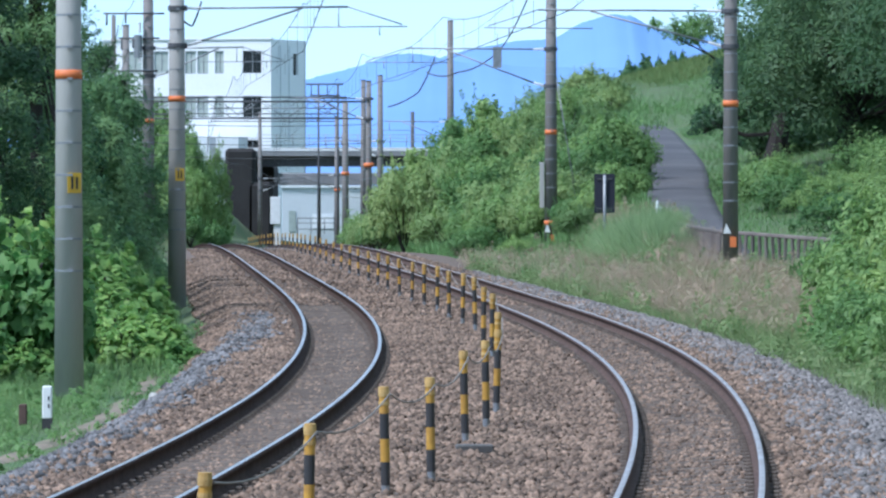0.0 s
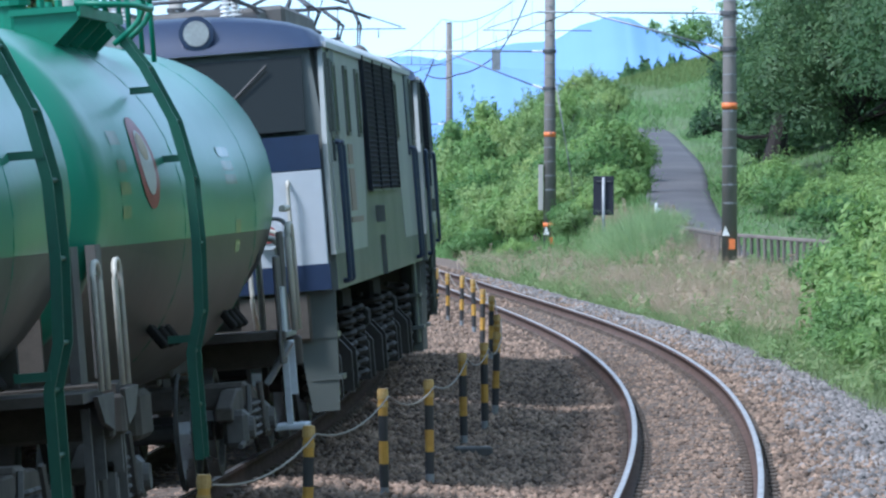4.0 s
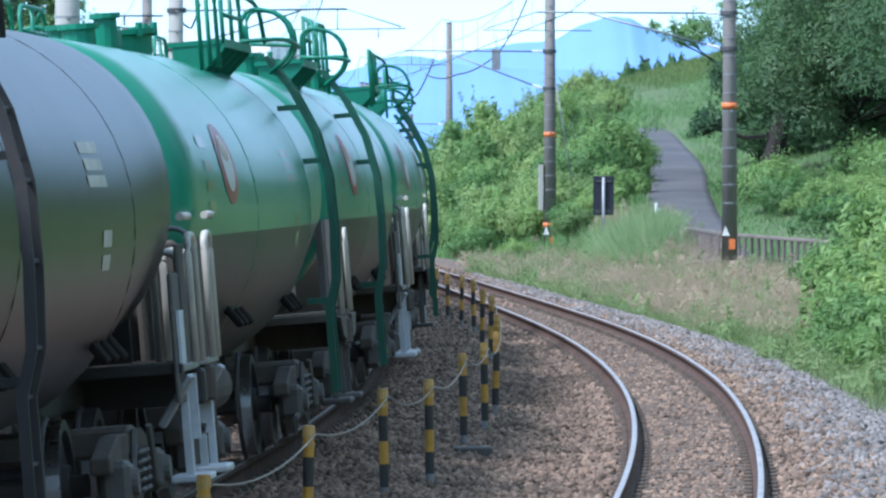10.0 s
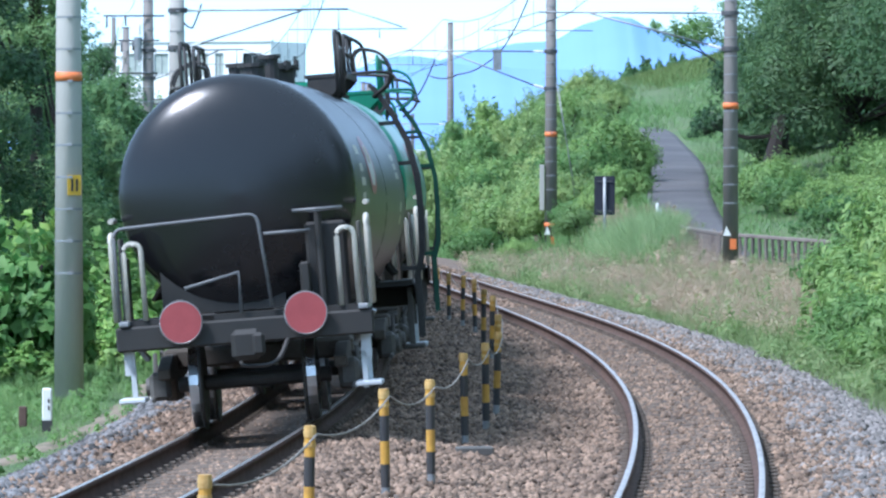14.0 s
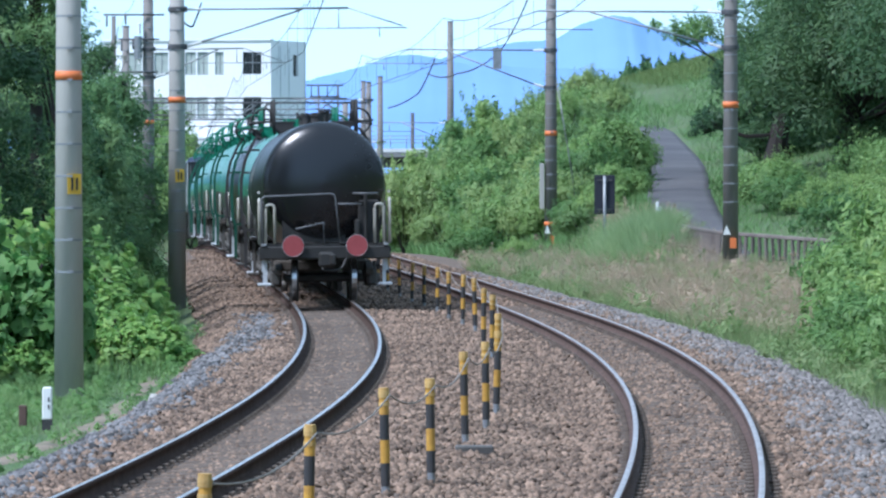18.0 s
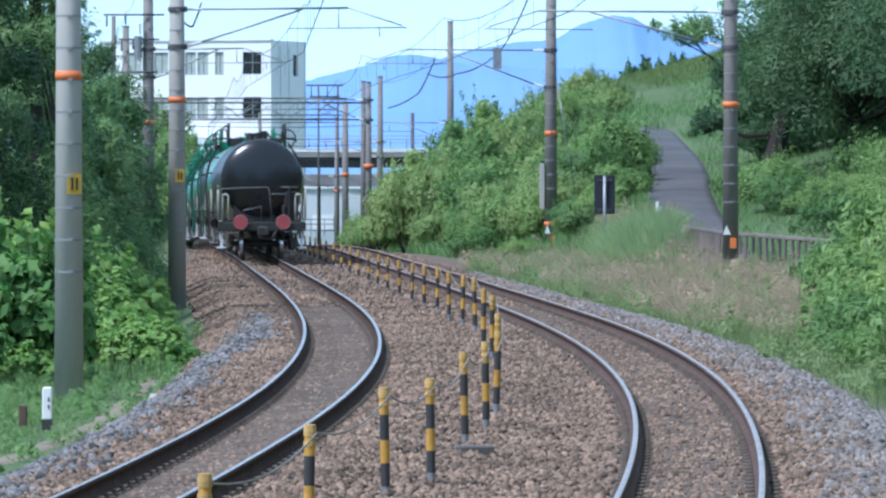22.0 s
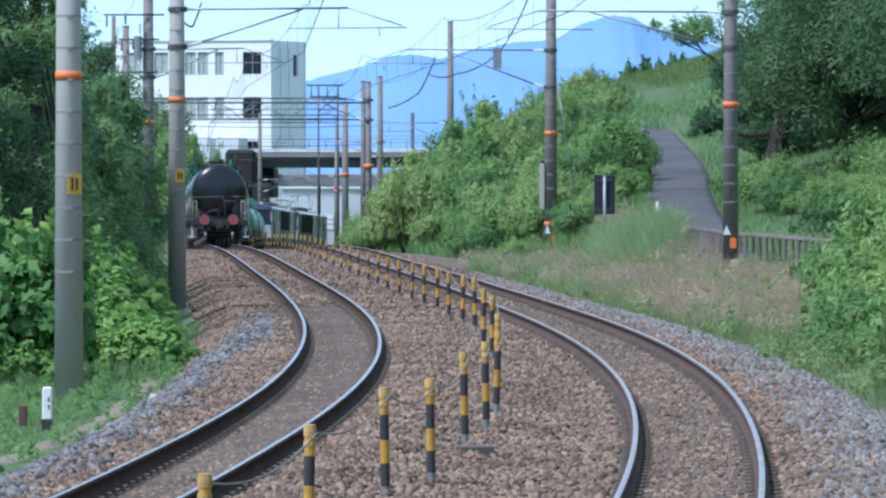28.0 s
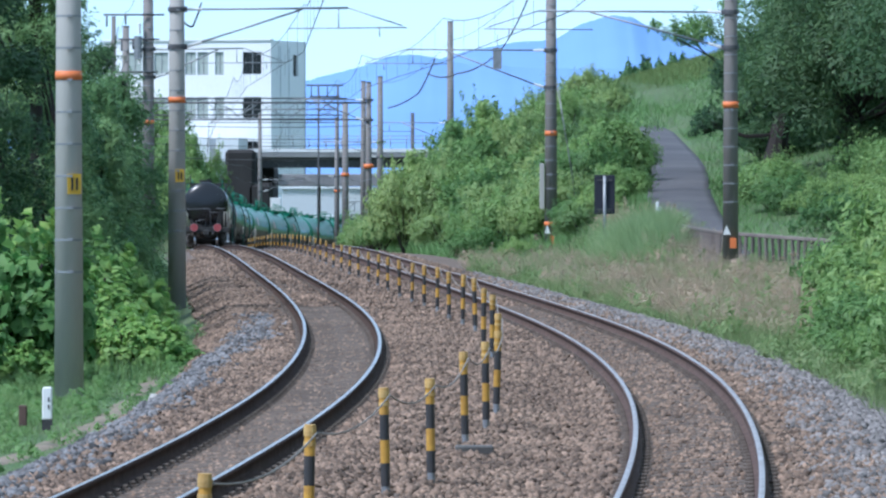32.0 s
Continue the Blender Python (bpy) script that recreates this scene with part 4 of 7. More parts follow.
for i, (a, b, p, q) in enumerate(fo):
    win = boxes("window", [((-(a + b) / 2, 0.2, (p + q) / 2), (b - a, 0.04, q - p))], M_GLASS if i % 6 == 0 else M_CURTAIN, wb, "dark glazed window" if i % 6 == 0 else "window with pale curtains")
    boxes("window_frame", [((-(a + b) / 2, 0.16, (p + q) / 2), (0.06, 0.06, q - p)), ((-(a + b) / 2, 0.16, p + 0.03), (b - a, 0.08, 0.06)), ((-(a + b) / 2, 0.16, q - 0.03), (b - a, 0.08, 0.06))], M_STEEL, win)
for a, b, p, q in so:
    boxes("window", [((-0.22, (a + b) / 2 + 0.3, (p + q) / 2), (0.04, b - a, q - p))], M_GLASS, wb, "dark narrow window")
boxes("roof_slab", [((-FW / 2, FD / 2 + 0.15, TOP - 0.4), (FW - 0.62, FD - 0.4, 0.3))], M_WALL_GREY, wb)
boxes("parapet_trim", [((-FW / 2, 0.1, TOP + 0.08), (FW + 0.2, 0.5, 0.16))], M_WALL, wb)
boxes("rear_wall", [((-FW / 2, FD + 0.15, TOP / 2), (FW, 0.3, TOP - 0.02)), ((-FW + 0.15, FD / 2 + 0.15, TOP / 2), (0.3, FD - 0.1, TOP - 0.02))], M_WALL_GREY, wb)
boxes("plant_room", [((-3.2, -1.4, Z(4.35)), (2.2, 2, 2.0)), ((-6.2, -1.4, Z(4.3)), (2.6, 2, 2.1))], M_WALL_GREY, wb, "small grey plant box")
boxes("wall_pipe", [((0.04, y, Z(8.0)), (0.07, 0.07, 11)) for y in (2.0, 3.9)], M_WALL_GREY, wb)

lb = tagged(empty("warehouse", pose(-10.6, 500, -6)), "low pale blue-grey warehouse beyond the bridge", "building")
boxes("wall", [((0, 4, 3.5), (5.2, 8, 7.0))], M_WALL_GREY, lb, bevel=0.05)
boxes("roof", [((0, 4, 7.1), (5.5, 8.4, 0.2))], M_WALL, lb)
for x in (-1.75, 0.75):
    boxes("door", [((x, -0.03, 4.25), (0.55 if x < 0 else 1.7, 0.08, 1.7 if x < 0 else 1.2))], M_CURTAIN if x < 0 else M_WALL, lb)
pipe("yard_rail", [[(-1.3, -0.6, z), (1.9, -0.6, z)] for z in (3.6, 4.1, 4.5)] + [[(x, -0.6, 3.2), (x, -0.6, 4.5)] for x in (-1.3, -0.2, 0.9, 1.9)], 0.03, M_STEEL_DARK, lb, "dark yard railing", n=5)
wh2 = tagged(empty("warehouse", pose(-7.6, 560, -8)), "small white building beyond the bridge", "building")
boxes("wall", [((0, 0, 4.6), (2.0, 8, 8.4))], M_WHITE, wh2, bevel=0.05)
boxes("roof", [((0, 0, 8.9), (2.2, 8.4, 0.2))], M_WHITE, wh2)
bx = tagged(empty("equipment_box", pose(-12.2, 445, -4.9)), "tall white equipment box beside the far track", "equipment box")
boxes("body", [((0, 0, 4.4), (0.75, 0.7, 2.0))], M_WHITE, bx, bevel=0.03)
boxes("post", [((0.1, 0, 1.7), (0.5, 0.4, 3.6))], M_WHITE, bx)
mast = tagged(empty("roof_mast", pose(-2.6, 520, -6)), "short dark mast on the bridge approach", "mast")
pipe("shaft", [[(0, 0, 0), (0, 0, 13.4)]], 0.16, M_STEEL_DARK, mast, n=8)

# ---- far mountains, their haze put into the blue colour ----
def ridge(name, y, pts, depth, label):
    """A range of hills with its skyline through (x, height) points, falling to the plain in front and behind."""
    px, pz = np.array([p[0] for p in pts], float), np.array([p[1] for p in pts], float)
    xs = np.concatenate([np.linspace(px[0], -301, 70), np.linspace(-300, 400, 420), np.linspace(401, px[-1], 70)])
    zs = np.interp(xs, px, pz)
    zs = np.convolve(np.pad(zs, 2, "edge"), np.ones(5) / 5, "valid")
    jag = np.array([noise.fractal(Vector((x * 0.05, y, 0)), 0.8, 2, 4) for x in xs])
    zs = zs + jag * 1.1
    rows = []
    for k, (dy, fz) in enumerate(((-depth, -0.03), (-depth * 0.6, 0.35), (-depth * 0.25, 0.75), (0, 1.0), (depth * 0.6, 0.3))):
        bump = np.array([noise.fractal(Vector((x * 0.008, k * 3.1, y)), 0.8, 2, 4) for x in xs]) * (6 if k != 3 else 0)
        rows.append(np.stack([xs, np.full_like(xs, y + dy), zs * fz + bump * (0.3 if fz < 1 else 0) - 8], -1))
    v = np.stack(rows)
    n, m = v.shape[:2]
    i = np.arange((n - 1) * (m - 1))
    r, c = i // (m - 1), i % (m - 1)
    f = np.stack([r * m + c, r * m + c + 1, (r + 1) * m + c + 1, (r + 1) * m + c], 1)
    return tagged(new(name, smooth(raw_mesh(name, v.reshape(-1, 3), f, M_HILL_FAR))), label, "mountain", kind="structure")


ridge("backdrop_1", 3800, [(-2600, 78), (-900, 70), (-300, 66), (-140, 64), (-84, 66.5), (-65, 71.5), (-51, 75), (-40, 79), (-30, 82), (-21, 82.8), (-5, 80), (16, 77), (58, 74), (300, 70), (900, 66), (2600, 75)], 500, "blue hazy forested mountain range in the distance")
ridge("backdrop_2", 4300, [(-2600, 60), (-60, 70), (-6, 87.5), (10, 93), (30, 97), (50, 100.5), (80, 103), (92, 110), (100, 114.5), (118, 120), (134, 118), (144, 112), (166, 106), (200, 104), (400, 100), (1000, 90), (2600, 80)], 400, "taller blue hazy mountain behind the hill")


# ---- plants ----
def leaves(name, blobs, n, size, material, seed, flat=0.55, shell=0.45, sides=4):
    """Many small bent leaves over a set of lumps (x, y, z, radius)."""
    rng = np.random.default_rng(seed)
    B = np.array(blobs, float)
    wts = B[:, 3] ** 2
    k = rng.choice(len(B), n, p=wts / wts.sum())
    d = rng.normal(size=(n, 3))
    d /= np.linalg.norm(d, axis=1)[:, None]
    low = d[:, 2] < -0.35
    d[low, 2] *= -1
    rad = B[k, 3] * (1 - shell * rng.random(n) ** 2) * (0.9 + 0.2 * rng.random(n)) * (1 + 0.4 * rng.random(n) ** 7)
    c = B[k, :3] + d * rad[:, None]
    # a share of the leaves sits along shoots that stand out of the lumps
    m = n // 4
    g = np.arange(m) // 28
    j = rng.integers(0, n, g[-1] + 1)
    way = d[j] + rng.normal(0, 0.35, (len(j), 3)) + np.array([0, 0, 0.7])
    way /= np.linalg.norm(way, axis=1)[:, None]
    far = rng.random(m)
    c[:m] = c[j][g] + way[g] * (far * B[k[j], 3][g] * (0.5 + 0.9 * rng.random(len(j))[g]))[:, None] + rng.normal(0, 0.035, (m, 3)) * B[k[j], 3][g][:, None] * 3
    d[:m] = d[j][g]
    nrm = d + rng.normal(0, 0.45, (n, 3)) + np.array([0, 0, flat])
    nrm /= np.linalg.norm(nrm, axis=1)[:, None]
    a = rng.normal(size=(n, 3))
    a -= (a * nrm).sum(1)[:, None] * nrm
    a /= np.linalg.norm(a, axis=1)[:, None]
    b = np.cross(nrm, a)
    s = size * (0.6 + 0.8 * rng.random(n))[:, None]
    v = np.stack([c - a * s * 0.6, c - b * s * 0.42 + nrm * s * 0.08, c + a * s * 0.6 - nrm * s * 0.12, c + b * s * 0.42 + nrm * s * 0.08], 1)
    v = v[:, :sides] if sides == 4 else np.stack([v[:, 0], v[:, 1] + b * s * 0.1, v[:, 2]], 1)
    f = np.arange(sides * n).reshape(n, sides)
    me = raw_mesh(name, v.reshape(-1, 3), f, material)
    # leaves of one clump are lit together, as in a soft pile
    mid = B[:, :3].mean(0)
    out = (c - mid) / np.linalg.norm(c - mid, axis=1)[:, None]
    up = 0.35 * d + 0.55 * out + 0.6 * nrm + np.array([0, 0, 0.3])
    up = np.repeat(up / np.linalg.norm(up, axis=1)[:, None], sides, axis=0)
    me.normals_split_custom_set_from_vertices(up.astype(np.float32))
    return me


def lumps(rx, ry, rz_, n, r, seed, base=0.25):
    """Lumps scattered over a dome of half-widths rx, ry and height rz_."""
    rr = random.Random(seed)
    out = [(0, 0, rz_ * 0.4, min(rx, ry, rz_) * 0.62)]
    for i in range(n):
        th, el = rr.uniform(0, math.tau), math.asin(rr.uniform(0.0, 0.98))
        q = rr.uniform(0.62, 0.95)
        out.append((rx * q * math.cos(th) * math.cos(el), ry * q * math.sin(th) * math.cos(el), base * rz_ + (1 - base) * rz_ * q * math.sin(el), r * rr.uniform(0.6, 1.25)))
    return out


def stems(n, h, spread, r, seed):
    rr = random.Random(seed)
    bm = bmesh.new()
    cyl(bm, (0, 0, -0.3), (0, 0, 0.15), r * 2.2, r * 1.6, n=6)
    for i in range(n):
        th = rr.uniform(0, math.tau)
        e = Vector((math.cos(th) * spread * rr.uniform(0.3, 1), math.sin(th) * spread * rr.uniform(0.3, 1), h * rr.uniform(0.6, 1)))
        tube(bm, [(0, 0, 0.0), (e.x * 0.35, e.y * 0.35, e.z * 0.45), e], r, 5)
    me = bpy.data.meshes.new("stem")
    bm.to_mesh(me)
    bm.free()
    me.materials.append(M_BARK)
    return me


STEMS = stems(9, 1.2, 0.9, 0.02, 3)
SHRUBS = {}
for kind, (material, size, count, rz_) in {"kudzu": (M_LEAF_KUDZU, 0.165, 3900, 1.25), "bush": (M_LEAF_BUSH, 0.118, 6400, 1.5), "pale": (M_LEAF_PALE, 0.112, 6600, 1.6), "tall": (M_LEAF_BUSH, 0.125, 8000, 2.4), "rough": (M_LEAF_BUSH, 0.26, 1500, 1.9), "vine": (M_LEAF_VINE, 0.11, 6000, 1.5), "dark": (M_LEAF_TREE, 0.12, 5200, 1.9)}.items():
    SHRUBS[kind] = [leaves("foliage", lumps(1.25, 1.25, rz_, 34, 0.30, 10 + j), count, size, material, 20 + j + len(kind), sides=4 if kind == "kudzu" else 3) for j in range(3)]


def shrub(kind, x, y, s=1.0, sz=1.0, seed=0, label="", z=None, name="shrub"):
    rr = random.Random(seed * 7919 + int(x * 131) + int(y * 17))
    z = float(ground(x, y)) - 0.1 if z is None else z
    thing = empty(name, pose(x, y, z, 0, 0, rr.uniform(0, 360)) @ Matrix.Diagonal((s, s, s * sz, 1)))
    me = rr.choice(SHRUBS[kind])
    f = new("foliage", me)
    f.parent = thing
    w = new("stem", STEMS)
    w.parent = thing
    return tagged(thing, label, "shrub")


KUDZU = "broad-leaved kudzu vine heaped over the bank"
BUSH = "dense green shrub on the railway bank"
for x, y, s, sz in ((-6.55, 91, 1.0, 1.55), (-7.6, 92, 1.1, 1.6), (-6.9, 96, 0.9, 1.3), (-6.0, 97, 0.7, 0.9), (-7.3, 88, 0.9, 1.0), (-8.4, 90, 1.1, 1.3), (-6.2, 90, 0.55, 0.8), (-7.0, 100, 1.0, 1.5)):
    shrub("kudzu", x, y, s, sz, 1, KUDZU)
for x, y, s, sz in ((-4.75, 96, 0.62, 1.0), (-4.45, 98, 0.5, 0.75), (-5.4, 97, 0.75, 1.0), (-5.75, 103, 0.85, 1.05), (-4.75, 104, 0.45, 0.5), (-6.1, 108, 0.95, 1.2), (-6.0, 112, 0.8, 1.0), (-6.6, 115, 0.9, 1.1),
                    (-6.5, 119, 0.7, 0.9), (-7.2, 123, 1.0, 1.2), (-7.2, 127, 0.8, 1.0), (-7.5, 131, 1.0, 1.3), (-7.6, 139, 0.8, 1.1), (-8.6, 145, 1.1, 1.3), (-6.3, 102, 0.8, 1.1), (-4.1, 95.5, 0.38, 0.8)):
    shrub("kudzu" if y < 113 else "bush", x, y, s, sz, 2, KUDZU if y < 113 else BUSH)
rs = random.Random(21)
for i in range(26):
    y = rs.uniform(150, 300)
    shrub("bush", float(xl(y)) - rs.uniform(4.6, 7.5), y, rs.uniform(0.8, 1.2), rs.uniform(0.9, 1.3), i, BUSH)
for x, y, s, sz in ((-16.4, 392, 1.5, 1.9), (-15.2, 398, 1.3, 1.7), (-17.6, 396, 1.6, 2.2), (-14.7, 388, 1.1, 1.5), (-18.6, 402, 1.7, 2.4), (-16, 386, 1.1, 1.3)):
    shrub("bush", x, y, s, sz, 3, BUSH)

for x, y, s, sz in ((-15.3, 398, 0.95, 2.5), (-14.6, 394, 0.6, 2.0), (-16.3, 396, 1.15, 2.35), (-17.4, 400, 1.3, 2.2), (-15.2, 404, 0.9, 2.9)):
    shrub("tall", x, y, s, sz, 4, "tall leafy bush beside the bridge abutment")

for x, y, s, sz, kd in ((-4.0, 263, 1.0, 1.1, "bush"), (-3.2, 255, 0.9, 1.2, "pale"), (-2.5, 250, 1.0, 1.2, "bush"), (-4.6, 268, 0.8, 0.9, "bush")):
    shrub(kd, max(x, float(xr(y)) + 2.6), y, s, sz, 11, "leafy green shrub at the foot of the far poles")

# shrubs over the slope between the track and the lane
for i in range(150):
    y = 150 + 175 * rs.random() ** 0.85
    a, b = float(xr(y)) + 4.6, float(np.interp(y, LANE_Y, LANE_X)) - (2.5 if y < 262 else 1.0)
    u = rs.random()
    x = a + (b - a) * u
    if 151 < y < 178 and 3.2 < x < 6.2:
        continue
    kind = rs.choice(("bush", "pale", "tall")) if y > 175 else rs.choice(("bush", "pale"))
    s = rs.uniform(0.75, 1.25) * (1.0 if y > 200 else 0.85)
    if kind == "tall" and u > 0.55:
        kind = "pale"
    sz = rs.uniform(0.75, 1.15) if u > 0.5 else rs.uniform(0.9, 1.3)
    if y < 190 and abs(x - 3.36 * y / 190) < 1.15 * s:
        continue   # the foot of the pole stands free
    shrub(kind, x, y, s, sz, i, "leafy green shrub on the hillside" if kind != "pale" else "pale green shrub on the hillside")
for x, y, s, sz in ((4.6, 196, 1.2, 1.3), (5.6, 200, 1.2, 1.3), (2.2, 203, 1.1, 1.2), (6.3, 215, 1.1, 1.0), (1.2, 195, 0.8, 1.0), (2.35, 186, 0.6, 0.9), (4.6, 182, 0.8, 1.0), (5.3, 186, 0.85, 1.1), (6.0, 192, 0.7, 0.9)):
    shrub("bush", x, y, s, sz, 5, "leafy green shrub on the hillside")
# by the near verge and behind the fence
for x, y, s, sz in ((6.35, 90, 0.95, 1.15), (5.75, 82, 0.6, 0.8), (7.0, 96, 1.1, 1.3), (6.3, 80, 0.85, 1.0), (7.4, 88, 1.2, 1.2), (5.35, 75.5, 0.35, 0.7), (7.4, 104, 1.0, 1.2), (6.0, 86, 0.7, 1.1)):
    shrub("bush", x, y, s, sz, 6, "broad-leaved green shrub beside the ballast")
for i in range(26):
    x, y = rs.uniform(8.6, 16), rs.uniform(156, 186)
    shrub("vine", x, y, rs.uniform(0.8, 1.2), rs.uniform(0.7, 1.0), i, "green shrub tangled with vines behind the fence")
# dark-leaved bushes added to give the shaded bank behind the trees
for i in range(20):
    shrub("dark", rs.uniform(10.6, 17.5), rs.uniform(200, 214), rs.uniform(0.8, 1.2), rs.uniform(0.8, 1.2), i, "dark green undergrowth put in for the shade beneath the trees")
shrub("tall", 7.0, 300, 0.85, 0.8, 7, "rounded dark green tree on the hill crest", name="tree")
shrub("bush", 5.2, 265, 1.2, 1.5, 8, "leafy green shrub on the hillside")
for x, y, s, sz in ((-1.6, 246, 1.2, 1.25), (-0.9, 250, 1.15, 1.35), (-0.1, 244, 1.2, 1.3), (0.7, 252, 1.3, 1.35), (1.4, 246, 1.2, 1.35), (2.1, 254, 1.3, 1.35), (2.8, 248, 1.2, 1.2), (0.3, 262, 1.2, 1.5), (1.8, 265, 1.3, 1.45), (3.4, 262, 1.2, 1.2), (-0.8, 264, 1.1, 1.35)):
    shrub("tall" if sz > 1.3 else "pale", x, y, s, sz * (1.12 if sz > 1.3 else 1.5), 12, "tall leafy bush on the far rise of the hillside")
for x, y, s in ((6.3, 222, 0.85), (5.6, 224, 0.6), (7.0, 226, 0.6)):
    shrub("tall", x, y, s, 0.5, 9, "dark leafy bush beside the lane")

# hillside shrubs beside and behind the viewpoint, unseen, added to darken the wagons' reflections
for i in range(46):
    y = rs.uniform(-40, 92)
    shrub("rough", float(max(xr(y) + 7.2, 9.6)) + rs.uniform(0, 8), y, rs.uniform(1.1, 1.7), rs.uniform(0.9, 1.3), i, "leafy green shrub on the hillside")

# unseen woods beyond the fence and past the viewpoint, added to darken tank reflections
def woods(side, y0, y1):
    rr = random.Random(77 + side)
    bl = []
    for i in range(150):
        y = rr.uniform(y0, y1)
        x = max(y * 0.098 + 5.5, float(xr(y)) + 12) + 26 * rr.random() if side > 0 else -(0.088 * y + 8.5 + 34 * rr.random())
        h = rr.uniform(6, 11)
        z = float(ground(x, y))
        for k in range(9):
            u = rr.random()
            bl.append((x + rr.uniform(-2, 2), y + rr.uniform(-2, 2), z + h * (0.15 + 0.8 * u), rr.uniform(0.9, 1.7)))
    me = leaves("woods", bl, 60000, 0.55, M_LEAF_TREE, 78)
    return tagged(new("woods", me), "unseen green broadleaf woods added for the tank reflections", "woods", kind="stuff")


woods(1, -60, 190)
woods(-1, 90, 420)


# trees
def tree(x, y, h, trunk_r, crown_z, blobs, n, size, material, seed, label, lean=(0, 0)):
    z = float(ground(x, y)) - 0.15
    thing = tagged(empty("tree", pose(x, y, z)), label, "tree")
    rr = random.Random(seed)
    bm = bmesh.new()
    pts = [Vector((lean[0] * u + 0.12 * math.sin(3 * u + seed), lean[1] * u, h * u)) for u in np.linspace(0, 1, 7)]
    rings = []
    for i, p in enumerate(pts):
        r = trunk_r * (1.25 if i == 0 else 1) * (1 - 0.75 * i / 6)
        rings.append([bm.verts.new(p + Vector((math.cos(k * math.tau / 10) * r, math.sin(k * math.tau / 10) * r, 0))) for k in range(10)])
    for a, b in zip(rings, rings[1:]):
        for k in range(10):
            bm.faces.new((a[k], a[(k + 1) % 10], b[(k + 1) % 10], b[k]))
    part("trunk", bm, M_BARK, thing, "dark rough trunk")
    for bx_, by_, bz_, br_ in blobs[::4]:
        bm = bmesh.new()
        s = pts[rr.randint(2, 5)]
        e = Vector((bx_, by_, bz_))
        tube(bm, [s, s.lerp(e, 0.5) + Vector((0, 0, -0.2)), e], trunk_r * 0.16, 5)
        part("limb", bm, M_BARK, thing)
    part("crown", leaves("crown", blobs, n, size, material, seed, sides=3), material, thing, "uneven crown of small leaves")
    return thing


def crown(c, r, n, rr_, seed, flat=1.0):
    rr = random.Random(seed)
    out = []
    while len(out) < n:
        p = Vector((rr.uniform(-1, 1), rr.uniform(-1, 1), rr.uniform(-1, 1)))
        if 0.45 < p.length < 1:
            out.append((c[0] + p.x * r[0], c[1] + p.y * r[1], c[2] + p.z * r[2], rr_ * rr.uniform(0.6, 1.2)))
    return out


OAK = "spreading broadleaf tree with a dark crown above the hillside"
tree(12.7, 190, 5.0, 0.52, 5, crown((1.1, 0, 3.9), (5.0, 5.0, 3.2), 130, 0.95, 5), 92000, 0.14, M_LEAF_TREE, 5, OAK)
tree(10.55, 196, 4.6, 0.42, 4, crown((0.2, 0, 3.5), (1.8, 2.4, 1.5), 28, 0.6, 6) + crown((-1.9, 0, 2.2), (0.7, 0.6, 0.7), 9, 0.36, 16), 18000, 0.13, M_LEAF_TREE, 6, "smaller broadleaf tree with a leaning dark trunk", (0.5, 0))
tree(16.5, 182, 6.0, 0.35, 5, crown((0, 0, 4.2), (4.5, 4.0, 3.2), 60, 0.9, 7), 34000, 0.135, M_LEAF_TREE, 7, OAK)
tree(11.4, 205, 5.6, 0.16, 5, crown((-0.1, 0, 4.4), (1.8, 2.0, 1.7), 22, 0.6, 8) + crown((-3.0, 0, 4.5), (1.5, 1.2, 0.55), 13, 0.36, 9), 15000, 0.13, M_LEAF_BUSH, 8, "young broadleaf tree with lighter leaves")
tree(14.8, 200, 5.6, 0.3, 5, crown((0, 0, 4.4), (4.2, 3.0, 3.0), 60, 0.95, 17), 36000, 0.15, M_LEAF_TREE, 17, OAK)
CED = "dense dark green conifer on the bank"
for i, (x, y, h, r) in enumerate(((-8.6, 108, 8.5, 2.1), (-7.95, 118, 8.4, 1.9), (-10.2, 113, 9.5, 2.4), (-9.2, 129, 6.6, 1.9), (-11.8, 122, 10, 2.6), (-7.9, 125, 4.9, 1.4), (-9.5, 104, 7.5, 1.9), (-12.5, 108, 9.5, 2.5), (-10.6, 140, 9.0, 2.4), (-12.6, 134, 10.0, 2.6), (-7.15, 127, 4.1, 1.05), (-7.75, 146, 5.4, 1.3), (-8.7, 150, 6.2, 1.5), (-8.9, 138, 7.6, 1.7), (-7.6, 133, 5.0, 1.0))):
    bl = []
    rr = random.Random(40 + i)
    for k in range(60):
        u = rr.random() ** 0.8
        th = rr.uniform(0, math.tau)
        q = r * (1 - 0.78 * u) * rr.uniform(0.55, 1.0)
        bl.append((q * math.cos(th), q * math.sin(th), 0.5 + (h - 0.6) * u, 0.52 * (1.15 - 0.5 * u)))
    tree(x, y, h, 0.2, 2, bl, 30000, 0.095, M_LEAF_CEDAR if i % 3 else M_LEAF_TREE, 50 + i, CED)
rs = random.Random(31)
